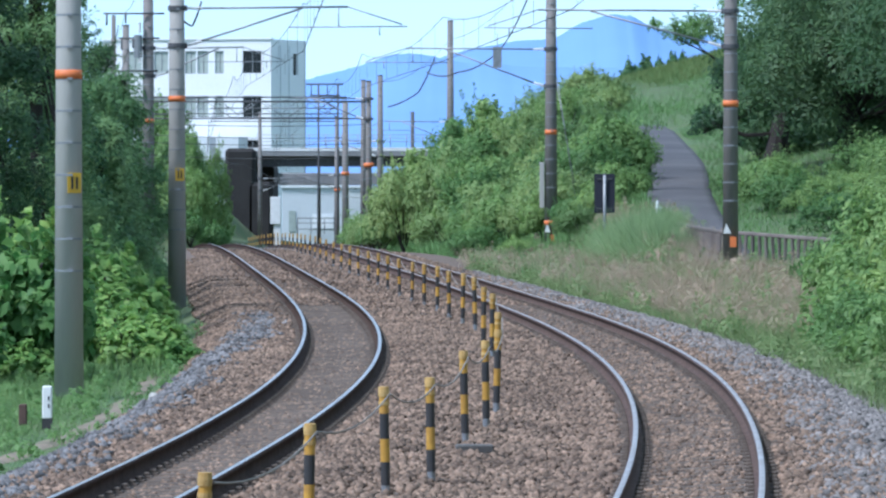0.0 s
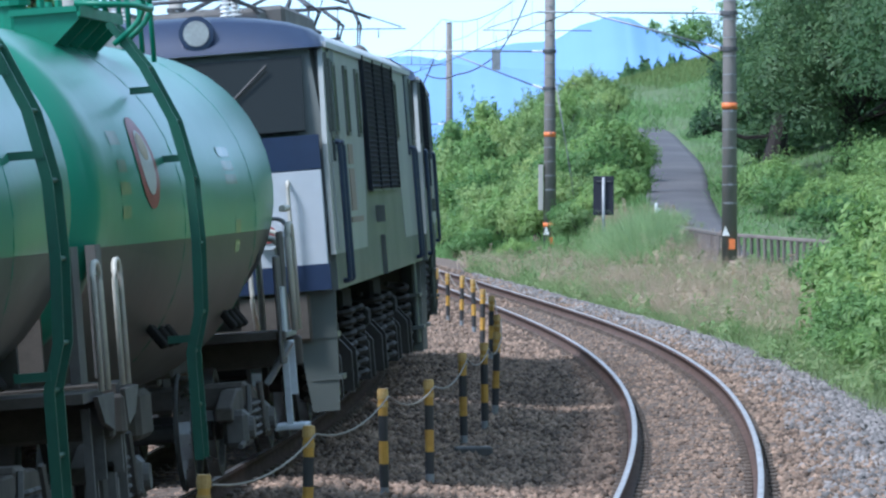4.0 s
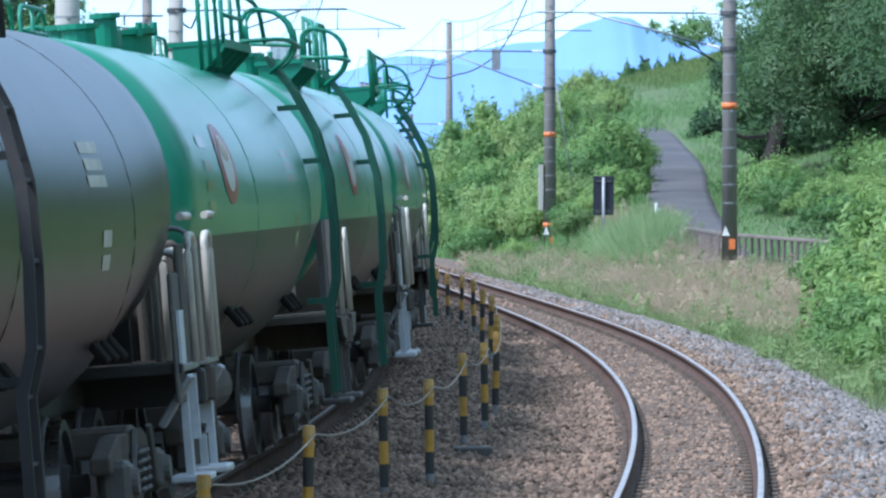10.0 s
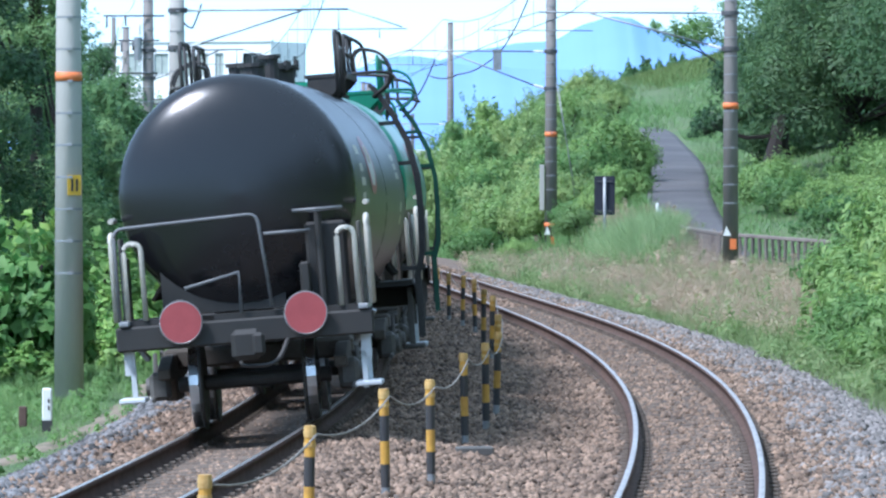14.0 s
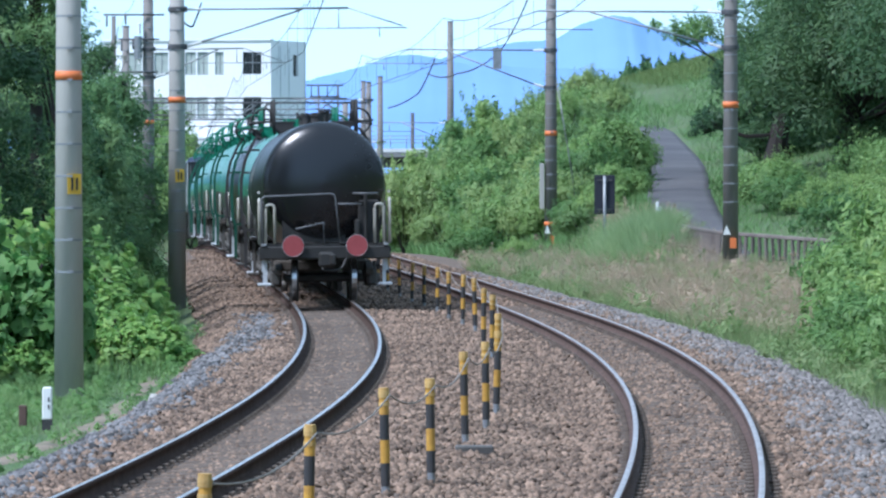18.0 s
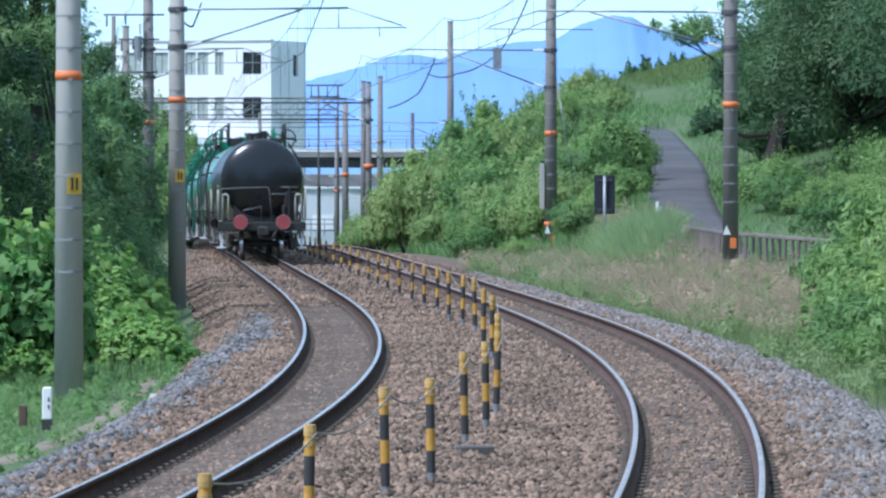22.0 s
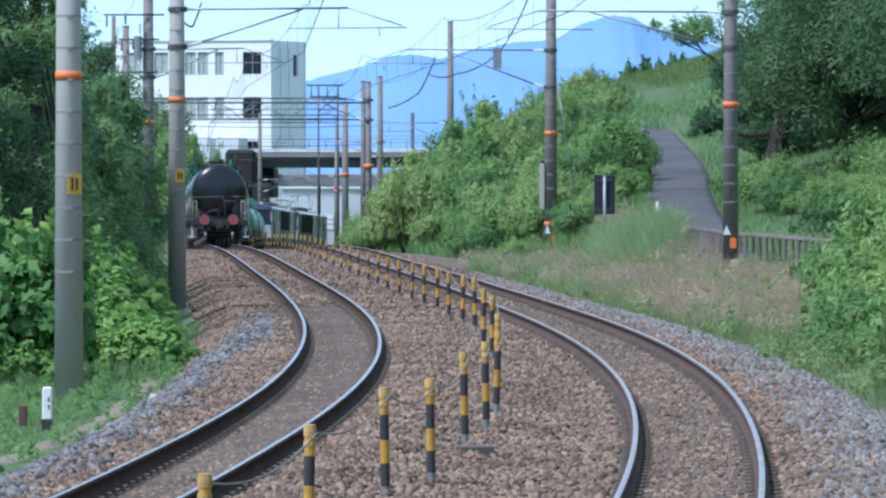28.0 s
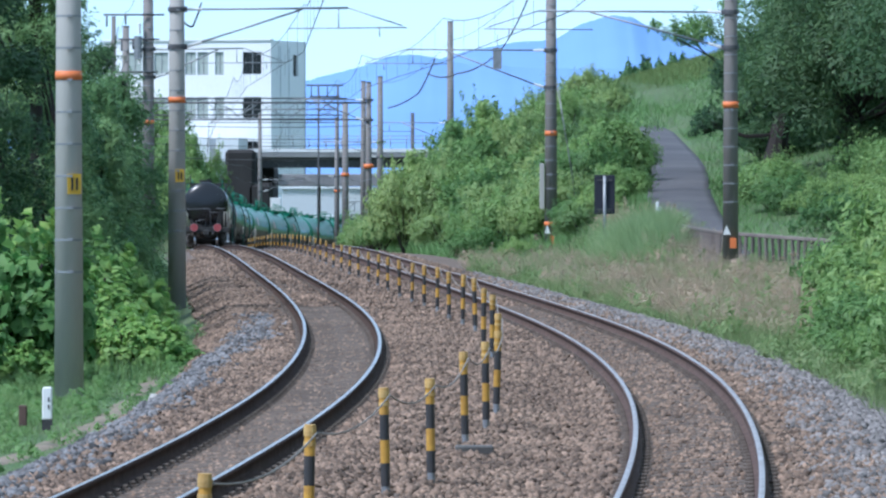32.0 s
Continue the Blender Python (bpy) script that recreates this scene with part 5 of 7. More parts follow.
for i in range(22):
    y = rs.uniform(430, 470)
    x = 13.3 + 4.2 * i / 21 + rs.uniform(-0.2, 0.2)
    h = rs.uniform(0.8, 1.6)
    bl = [(rs.uniform(-0.2, 0.2) * (1 - u), rs.uniform(-0.2, 0.2) * (1 - u), 0.1 + h * u, 0.36 * (1.1 - u)) for u in np.linspace(0, 1, 9)]
    thing = tagged(empty("tree", pose(x, y, 9.0 + 0.03 * i)), "small dark cedar on the far ridge", "tree", "cedars on the far ridge")
    bm = bmesh.new()
    cyl(bm, (0, 0, -4), (0, 0, h), 0.12, 0.03, n=6)
    part("trunk", bm, M_BARK, thing)
    part("crown", leaves("crown", bl, 500, 0.16, M_LEAF_CEDAR, 70 + i), M_LEAF_CEDAR, thing)


# grasses
def grass(name, n, place, h, w, material, label, seed, bend=0.35, low=None):
    rng = np.random.default_rng(seed)
    x, y = place(rng, n)
    z = ground(x, y)
    ang = rng.random(n) * math.tau
    hh = h * (0.45 + 0.85 * rng.random(n))
    if low:
        hh = hh * low(x, y)
    dx, dy = np.cos(ang), np.sin(ang)
    ln = bend * hh * rng.random(n)
    la = rng.random(n) * math.tau
    p = np.stack([x, y, z - 0.03], -1)
    s = np.stack([dx * w, dy * w, np.zeros(n)], -1)
    tip = p + np.stack([np.cos(la) * ln, np.sin(la) * ln, hh], -1)
    v = np.stack([p - s * 1.2, p + s * 1.2, tip], 1).reshape(-1, 3)
    f = np.arange(3 * n).reshape(n, 3)
    me = raw_mesh(name, v, f, material)
    # blades are shaded as one soft pile, as light passes through them
    up = np.repeat(rng.normal(0, 0.28, (n, 3)) + np.array([0, -0.25, 1.0]), 3, axis=0)
    up /= np.linalg.norm(up, axis=1)[:, None]
    me.normals_split_custom_set_from_vertices(up.astype(np.float32))
    return tagged(new(name, me), label, "grass", kind="stuff")


def left_verge(rng, n):
    y = 60 + 54 * rng.random(n)
    x = xl(y) - np.interp(y, (70, 84), (2.5, 2.25)) - 4.2 * rng.random(n) ** 0.9
    off = x - hermite(PATH_Y, PATH_X, np.clip(y, 58, 93))
    bare = (np.abs(off) < 0.09 + 0.05 * np.sin(y * 1.3)) & (y < 93)
    return np.where(bare, x - 0.55 - 1.5 * rng.random(n), x), y


def path_low(x, y):
    """Grass is trodden short beside the path, and taller at the bank's foot."""
    off = x - hermite(PATH_Y, PATH_X, np.clip(y, 58, 93))
    return np.where(off > 0, 0.45, np.clip(0.5 + np.abs(off) * 0.6, 0.5, 1.6))


def left_edge(rng, n):
    y = 90 + 120 * rng.random(n)
    return xl(y) - 2.7 - 2.2 * rng.random(n), y


def right_verge(rng, n):
    y = 66 + 105 * rng.random(n)
    edge = np.array([noise.fractal(Vector((0, q * 0.5, 9)), 0.8, 2, 4) for q in y]) * 0.28
    return xr(y) + 2.12 + edge + 6.4 * rng.random(n) ** 1.2, y


def dry_patch(rng, n):
    y = 96 + 84 * rng.random(n)
    x = xr(y) + 2.5 + 5.6 * rng.random(n)
    keep = np.array([noise.fractal(Vector((a * 0.45, b * 0.09, 3)), 0.8, 2, 3) for a, b in zip(x, y)]) > -0.02 + 0.16 * rng.normal(size=n)
    return x[keep][: n], y[keep][: n]


def tufts(count, seed, near, far):
    """Grass in clumps of uneven size along the right verge."""
    r0 = np.random.default_rng(seed)
    cy = near + (far - near) * r0.random(count)
    cx = xr(cy) + 2.5 + 4.8 * r0.random(count)
    cs = 0.5 + r0.random(count)
    def place(rng, n):
        k = rng.integers(0, count, n)
        return cx[k] + rng.normal(0, 0.16, n) * cs[k], cy[k] + rng.normal(0, 0.6, n) * cs[k]
    return place


def hill(rng, n):
    y = 150 + 290 * rng.random(n)
    lx = np.interp(y, LANE_Y, LANE_X)
    return lx + 1.05 + 16 * rng.random(n) ** 1.3, y


def reeds(rng, n):
    k = rng.integers(0, 40, n)
    cx, cy = 4.2 + 1.75 * np.random.default_rng(5).random(40), 157 + 8 * np.random.default_rng(6).random(40)
    return cx[k] + rng.normal(0, 0.2, n), cy[k] + rng.normal(0, 0.5, n)


def reed_mound(x, y):
    """Tallest in the middle of the clump."""
    wave = np.array([noise.noise(Vector((a * 2.3, b * 0.5, 5))) for a, b in zip(x, y)])
    return np.clip(0.78 - np.abs(x - 5.3) * 0.34 + 0.45 * wave, 0.2, 1.0)


def slope_grass(rng, n):
    y = 150 + 200 * rng.random(n)
    a, b = xr(y) + np.interp(y, (165, 190), (2.4, 3.5)), np.interp(y, LANE_Y, LANE_X) + np.where(y > 263, 1.3, -1.0)
    return a + (b - a) * rng.random(n), y


def fixed(fn):
    def g(rng, n):
        x, y = fn(rng, n)
        return np.resize(x, n), np.resize(y, n)
    return g


grass("grass", 110000, left_verge, 0.125, 0.0036, M_GRASS, "fresh green grass on the verge beside the pole", 1, 0.8, low=path_low)
grass("grass", 16000, left_edge, 0.32, 0.008, M_GRASS, "fresh green grass along the bank foot", 2, 0.8)
grass("grass", 110000, right_verge, 0.26, 0.0045, M_GRASS_VERGE, "fresh green grass beside the ballast", 3, 1.2)
grass("dry_grass", 40000, fixed(dry_patch), 0.40, 0.0034, M_GRASS_DRY, "straw-coloured dry grass on the verge", 4, 1.5)
grass("grass", 110000, hill, 0.27, 0.010, M_GRASS_HILL, "mown green grass on the hillside", 5, 1.2)
grass("dry_grass", 48000, tufts(120, 51, 96, 174), 0.62, 0.0028, M_GRASS_DRY, "clumps of straw-coloured seed grass on the verge", 9, 1.6)
grass("grass", 44000, tufts(90, 52, 80, 174), 0.46, 0.0045, M_GRASS_VERGE, "clumps of long green grass on the verge", 10, 1.5)
grass("reed_grass", 60000, reeds, 1.15, 0.006, M_PAMPAS, "pale green reed grass in a mound beside the sign board", 6, 1.1, low=reed_mound)
grass("grass", 40000, slope_grass, 0.5, 0.014, M_GRASS_HILL, "long green grass between the shrubs", 7, 0.8)


def weeds(name, place, count, r, n, size, material, label, seed):
    """Low tousled mounds of fine blades and seed heads."""
    rng = np.random.default_rng(seed)
    x, y = place(rng, count * 3)
    x, y = x[:count], y[:count]
    rr = r * (0.6 + 0.8 * rng.random(count))
    blobs = np.stack([x, y, ground(x, y) + rr * 0.45, rr], 1)
    me = leaves(name, blobs, n, size, material, seed, flat=0.2, shell=0.7, sides=3)
    return tagged(new(name, me), label, "grass", kind="stuff")


weeds("dry_grass", dry_patch, 330, 0.27, 42000, 0.075, M_GRASS_DRY, "tousled pinkish seed heads of dry grass on the verge", 61)
weeds("weeds", right_verge, 420, 0.24, 42000, 0.08, M_GRASS_VERGE, "low leafy green weeds on the verge", 62)
weeds("weeds", left_verge, 240, 0.12, 22000, 0.06, M_GRASS, "low leafy weeds in the grass beside the path", 63)


def crest(rng, n):
    y = 330 + 100 * rng.random(n)
    return 8.0 + 14 * rng.random(n), y


grass("grass", 22000, crest, 0.42, 0.014, M_GRASS_OLIVE, "olive green grass along the hill crest", 8, 0.5)


# ---- the freight train: two electric locomotives and ten tank wagons ----
# each vehicle stands at the origin, heading +y, rail level at z = 0
def wheelset(parent, y, r=0.43):
    """An axle and its two wheels, flange and tread."""
    bm = bmesh.new()
    cyl(bm, (-0.75, y, r), (0.75, y, r), 0.075, n=12)
    part("axle", bm, M_WHEEL, parent)
    for s in (-1, 1):
        bm = bmesh.new()
        pr = [(0.49, r * 0.3), (0.49, r + 0.02), (0.505, r + 0.028), (0.52, r + 0.02), (0.53, r + 0.003), (0.62, r), (0.62, r - 0.07), (0.58, r - 0.09), (0.58, r * 0.34), (0.64, r * 0.32), (0.64, 0.09), (0.49, 0.09)]
        n = 28
        rings = [[bm.verts.new((s * x, y + q * math.sin(k * math.tau / n), r + q * math.cos(k * math.tau / n))) for k in range(n)] for x, q in pr]
        for i in range(len(pr)):
            a, b = rings[i], rings[(i + 1) % len(pr)]
            for k in range(n):
                f = bm.faces.new((a[k], a[(k + 1) % n], b[(k + 1) % n], b[k]))
                f.material_index = 1 if i == 4 else 0
        bmesh.ops.recalc_face_normals(bm, faces=bm.faces)
        part("wheel", bm, [M_WHEEL, M_TREAD], parent)


def wagon_bogie(parent, y):
    bm = bmesh.new()
    box(bm, (0, 0, 0.66), (1.9, 0.36, 0.2), bevel=0.03)
    b = part("bogie", bm, M_UNDER, parent, "grimy cast steel bogie")
    b.location = (0, y, 0)
    for s in (-1, 1):
        bm = bmesh.new()
        out = [(-1.2, 0.50), (-1.2, 0.60), (-0.65, 0.72), (0.65, 0.72), (1.2, 0.60), (1.2, 0.50), (0.62, 0.46), (0.40, 0.26), (-0.40, 0.26), (-0.62, 0.46)]
        v0 = [bm.verts.new((s * 0.80, p, q)) for p, q in out]
        v1 = [bm.verts.new((s * 0.93, p, q)) for p, q in out]
        bm.faces.new(v0), bm.faces.new(v1[::-1])
        for k in range(len(out)):
            bm.faces.new((v0[k], v1[k], v1[(k + 1) % len(out)], v0[(k + 1) % len(out)]))
        bmesh.ops.recalc_face_normals(bm, faces=bm.faces)
        bmesh.ops.bevel(bm, geom=list(bm.edges), offset=0.012, segments=1, affect="EDGES")
        part("side_frame", bm, M_UNDER, b)
        for e in (-1, 1):
            bm = bmesh.new()
            box(bm, (s * 0.93, e * 0.9, 0.43), (0.2, 0.3, 0.28), bevel=0.04)
            cyl(bm, (s * 0.98, e * 0.9, 0.43), (s * 1.07, e * 0.9, 0.43), 0.105, 0.085, n=14)
            part("axle_box", bm, M_UNDER_GREY, b)
            bm = bmesh.new()
            tube(bm, [(s * 1.0, e * 0.42, 0.74), (s * 1.0, e * 0.62, 0.36), (s * 0.98, e * 1.25, 0.3)], 0.024, 5)
            part("brake_arm", bm, M_UNDER_GREY, b)
        for k in (-0.14, 0.14):
            bm = bmesh.new()
            tube(bm, [Vector((s * 0.96 + math.cos(a) * 0.06, k + math.sin(a) * 0.06, 0.32 + 0.3 * a / (math.tau * 5))) for a in np.linspace(0, math.tau * 5, 40)], 0.018, 4)
            part("spring", bm, M_UNDER_GREY, b)
    for e in (-1, 1):
        wheelset(b, e * 0.9)
    return b


R0, R1, ZT = 1.16, 1.31, 3.42
LY = 3.25       # where the ladder stands along the tank


def radius(y):
    return R0 + (R1 - R0) * float(np.interp(abs(y), [2.6, 5.6], [1, 0]))


def tank_shell(parent, upper, lower, head):
    """Tank with a level top and a belly that deepens to the middle; dished ends; two-tone sides."""
    NS = 48
    prof = []
    for u in np.linspace(0, 1, 9):                      # dished head
        a = u * math.pi / 2
        prof.append((-6.02 - 0.40 * math.cos(a), R0 * math.sin(a) if u else 0.001, ZT - R0))
    ys = [(-6.02, 0), (-5.6, 0.0), (-2.6, 1.0), (0, 1.0), (2.6, 1.0), (5.6, 0.0), (6.02, 0)]
    body = [(y, R0 + (R1 - R0) * k, ZT - (R0 + (R1 - R0) * k)) for y, k in ys]
    tail = [(-a, b, c) for a, b, c in prof[::-1]]
    secs = prof[:-1] + body + tail[1:]
    bm = bmesh.new()
    rings = []
    for y, r, z in secs:
        rings.append([bm.verts.new((r * math.sin(k * math.tau / NS), y, z + r * math.cos(k * math.tau / NS))) for k in range(NS)])
    for a, b in zip(rings, rings[1:]):
        for k in range(NS):
            bm.faces.new((a[k], a[(k + 1) % NS], b[(k + 1) % NS], b[k])).smooth = True
    bmesh.ops.bisect_plane(bm, geom=list(bm.verts) + list(bm.edges) + list(bm.faces), plane_co=(0, 0, 1.93), plane_no=(0, 0, 1))   # the paint line
    for f in bm.faces:
        c = f.calc_center_median()
        f.material_index = 2 if abs(c.y) > 6.03 else (1 if c.z < 1.93 else 0)
        f.smooth = True
    bmesh.ops.recalc_face_normals(bm, faces=bm.faces)
    tank = part("tank", bm, [upper, lower, head], parent, "glossy painted tank with dished ends")
    for y in (-2.6, 2.6):
        k = 1.0 if abs(y) < 3 else 0.0
        r = R0 + (R1 - R0) * k
        bm = bmesh.new()
        tube(bm, [(math.sin(a) * (r - 0.001), y, ZT - r + math.cos(a) * (r - 0.001)) for a in np.linspace(-2.4, 2.4, 40)], 0.0035, 4)
        part("weld_seam", bm, upper, tank)
    return tank


def skin_patch(bm, y0, y1, z0, z1, side, off, oval=False):
    """A plate that hugs the tank's side between two heights; an ellipse if oval."""
    def p(y, z):
        r = radius(y)
        a = math.asin((z - (ZT - r)) / r)
        return bm.verts.new((side * (r + off) * math.cos(a), y, ZT - r + (r + off) * math.sin(a)))
    yc, zc, dy, dz = (y0 + y1) / 2, (z0 + z1) / 2, (y1 - y0) / 2, (z1 - z0) / 2
    if oval:
        rings = [[p(yc + dy * q * math.cos(k * math.tau / 24), zc + dz * q * math.sin(k * math.tau / 24)) for k in range(24)] for q in (1.0, 0.66, 0.33)]
        for a, b in zip(rings, rings[1:]):
            for k in range(24):
                bm.faces.new((a[k], a[(k + 1) % 24], b[(k + 1) % 24], b[k]))
        bm.faces.new(rings[-1])
    else:
        g = [[p(y, z0 + (z1 - z0) * i / 8) for i in range(9)] for y in (y0, y1)]
        for i in range(8):
            bm.faces.new((g[0][i], g[1][i], g[1][i + 1], g[0][i + 1]))
    bmesh.ops.recalc_face_normals(bm, faces=bm.faces)
    for f in bm.faces:
        f.smooth = True
        if f.normal.x * side < 0:
            f.normal_flip()


def tank_wagon(black, tail):
    t = empty("tank_wagon")
    up, lo, hd = (M_BLACKT, M_BLACKT, M_BLACK_HEAD) if black else (M_GREEN, M_GREYT, M_GREEN)
    fit, dark = (M_BLACK, M_BLACK) if black else (M_GREENF, M_GREENDK)
    frame_mat = M_UNDER_BLACK if black else M_UNDER
    tank_shell(t, up, lo, hd)
    # emblem and lettering bars on both flanks
    for s in (-1, 1):
        for nm, dz, dy, off, m in (("emblem", 0.30, 0.40, 0.004, M_EMBLEM), ("emblem_field", 0.21, 0.26, 0.007, M_EMBLEM_FIELD), ("emblem_mark", 0.09, 0.17, 0.010, M_EMBLEM_MARK)):
            bm = bmesh.new()
            zc = 2.44 + (0.10 if nm == "emblem_mark" else 0)
            skin_patch(bm, -3.9 * s - dy, -3.9 * s + dy, zc - dz, zc + dz, s, off, True)
            part(nm, bm, m, t)
        for y, z, w, h in ((-4.95, 2.60, 0.42, 0.09), (-4.95, 2.42, 0.34, 0.08), (-4.95, 2.28, 0.40, 0.08), (-4.95, 2.13, 0.30, 0.08), (1.0, 2.52, 0.85, 0.07), (1.0, 2.42, 0.8, 0.07), (1.0, 2.32, 0.85, 0.07), (1.2, 1.98, 0.40, 0.10), (1.2, 1.84, 0.36, 0.09)):
            bm = bmesh.new()
            skin_patch(bm, y * s - w / 2, y * s + w / 2, z - h / 2, z + h / 2, s, 0.002)
            part("lettering_bar", bm, M_RAILPIPE if black else M_LETTER, t, "faded bar of lettering")
    # underframe
    for e in (-1, 1):
        bm = bmesh.new()
        box(bm, (0, e * 6.45, 0.93), (2.5, 0.16, 0.24), bevel=0.02)
        box(bm, (0, e * 6.0, 1.08), (2.4, 0.9, 0.06))
        for s in (-1, 1):
            box(bm, (s * 0.35, e * 5.3, 0.98), (0.16, 2.3, 0.28), bevel=0.02)
        part("end_frame", bm, frame_mat, t)
        b = wagon_bogie(t, e * 4.65)
        # coupler and hose
        bm = bmesh.new()
        box(bm, (0, e * 6.62, 0.8), (0.14, 0.3, 0.16), bevel=0.02)
        box(bm, (0.02, e * 6.72, 0.8), (0.30, 0.14, 0.30), bevel=0.05)
        box(bm, (0.14, e * 6.78, 0.8), (0.12, 0.12, 0.22), bevel=0.03)
        part("coupler", bm, frame_mat if tail else M_UNDER_GREY, t, "knuckle coupler")
        pipe("brake_hose", [rounded([(-0.15 * e, e * 6.5, 0.85), (-0.12, e * 6.62, 0.6), (0.3, e * 6.6, 0.58), (0.42, e * 6.5, 0.85)], 0.15)], 0.024, M_BLACK, t)
        # side steps below the ends
        for s in (-1, 1):
            bm = bmesh.new()
            box(bm, (s * 1.15, e * 6.34, 0.80), (0.10, 0.05, 0.44))
            box(bm, (s * 1.12, e * 6.34, 0.47), (0.05, 0.05, 0.36))
            box(bm, (s * 1.15, e * 5.98, 0.68), (0.05, 0.05, 0.66))
            box(bm, (s * 1.15, e * 6.16, 0.33), (0.26, 0.46, 0.05), bevel=0.012)
            part("step", bm, M_STEPWHITE if e < 0 else M_UNDER_GREY, t, "pale painted footstep" if e < 0 else "")
            if e > 0:
                # plain end: one thin loop and a bracket plate
                pipe("grab_rail", [rounded([(s * 1.24, 6.1, 1.1), (s * 1.24, 6.1, 1.85), (s * 1.24, 6.4, 1.85), (s * 1.24, 6.4, 1.1)], 0.12)], 0.018, M_RAILPIPE, t, "tubular grab rail", n=8)
                bm = bmesh.new()
                v = [bm.verts.new((s * (1.26 + w), y, z)) for w in (-0.03, 0.0) for y, z in ((5.75, 1.08), (6.5, 1.08), (6.4, 0.86), (6.0, 0.92))]
                bm.faces.new(v[:4]), bm.faces.new(v[4:][::-1])
                for i in range(4):
                    bm.faces.new((v[i], v[i + 4], v[(i + 1) % 4 + 4], v[(i + 1) % 4]))
                bmesh.ops.recalc_face_normals(bm, faces=bm.faces)
                part("bracket_plate", bm, M_UNDER_GREY, t)
                continue
            bm = bmesh.new()
            box(bm, (s * 1.16, -6.2, 1.5), (0.03, 0.36, 0.8), bevel=0.01)
            part("corner_plate", bm, M_UNDER_GREY, t, "dull grey corner plate behind the rails")
            boxes("notice_board", [((s * 1.19, -5.72, 1.28), (0.02, 0.26, 0.36))], M_STEPWHITE, t, "small pale notice board")
            bm = bmesh.new()
            box(bm, (s * 1.16, -5.72, 1.28), (0.03, 0.42, 0.86), bevel=0.01)
            part("board_frame", bm, M_UNDER_GREY, t)
            bm = bmesh.new()
            box(bm, (s * 1.12, -5.75, 0.86), (0.05, 0.2, 0.40), Matrix.Rotation(s * 0.6, 3, "Y"), 0.01)
            box(bm, (s * 1.16, -6.1, 1.08), (0.10, 0.9, 0.05), bevel=0.01)
            part("bracket", bm, M_STEEL, t, "pale slanted bracket")
            pipe("grab_rail", [[(s * 1.24, -5.7, 2.08), (s * 1.24, -6.25, 2.08)], rounded([(s * 1.24, e * 6.05, 1.1), (s * 1.24, e * 6.05, 1.95), (s * 1.24, e * 6.42, 1.95), (s * 1.24, e * 6.42, 1.1)], 0.12),
                               rounded([(s * 1.12, e * 6.45, 1.1), (s * 1.12, e * 6.45, 1.85), (s * 0.95, e * 6.45, 1.85), (s * 0.95, e * 6.45, 1.1)], 0.1)], 0.027, M_RAILPIPE, t, "pale tubular grab rail", n=8)
    # brake end (rear)
    pipe("end_rail", [rounded([(-1.2, -6.5, 1.1), (-1.2, -6.5, 2.0), (0.2, -6.5, 2.05), (0.28, -6.5, 1.15)], 0.1), [(0.25, -6.5, 1.85), (0.7, -6.5, 1.85)], [(-0.55, -6.5, 1.38), (-0.02, -6.5, 1.5), (-0.02, -6.5, 1.1)]], 0.018,
         M_RAIL_END, t, "grey tubular end railing", n=7)
    bm = bmesh.new()
    cyl(bm, (0.78, -6.42, 1.05), (0.78, -6.42, 2.02), 0.035, n=8)
    box(bm, (0.84, -6.3, 1.5), (0.40, 0.12, 0.85), bevel=0.03)
    box(bm, (0.62, -6.42, 1.3), (0.10, 0.10, 0.5), bevel=0.02)
    part("brake_column", bm, frame_mat, t)
    bm = bmesh.new()
    ring = [Vector((0.78 + math.cos(k * math.tau / 20) * 0.23, -6.42 + math.sin(k * math.tau / 20) * 0.23, 2.05)) for k in range(21)]
    tube(bm, ring, 0.018, 6)
    for k in range(4):
        a = k * math.tau / 4
        tube(bm, [(0.78, -6.42, 2.03), (0.78 + math.cos(a) * 0.23, -6.42 + math.sin(a) * 0.23, 2.05)], 0.013, 5)
    part("brake_wheel", bm, M_RAIL_END, t, "horizontal steel brake wheel")
    boxes("end_plate", [((0, 6.2, 1.5), (1.5, 0.06, 0.7))], M_UNDER, t)
    boxes("end_plate", [((-0.2, -6.15, 1.35), (1.2, 0.05, 0.45))], frame_mat, t)
    if not tail:
        for x in (-1.1, 1.1):
            boxes("end_bracket", [((x, 6.2, 1.55), (0.06, 0.3, 0.8))], M_UNDER_GREY, t)
    # gear under the belly
    bm = bmesh.new()
    cyl(bm, (0.55, -1.3, 0.72), (0.55, 0.3, 0.72), 0.2, n=16)
    box(bm, (-0.5, 0.8, 0.74), (0.5, 0.8, 0.34), bevel=0.04)
    part("brake_cylinder", bm, M_UNDER, t)
    # near-black bars stand in for the shade inside the saddle's flush slots
    for s in (-1, 1):
        for y in (-2.45, 2.45):
            for k in (-0.42, 0.0, 0.42):
                bm = bmesh.new()
                box(bm, (s * 1.05, y + k, 1.36), (0.05, 0.22, 0.32), Matrix.Rotation(-s * 0.62, 3, "Y"), 0.012)
                part("saddle_rib", bm, M_SADDLE, t, "dark bar in place of a saddle slot under the tank")
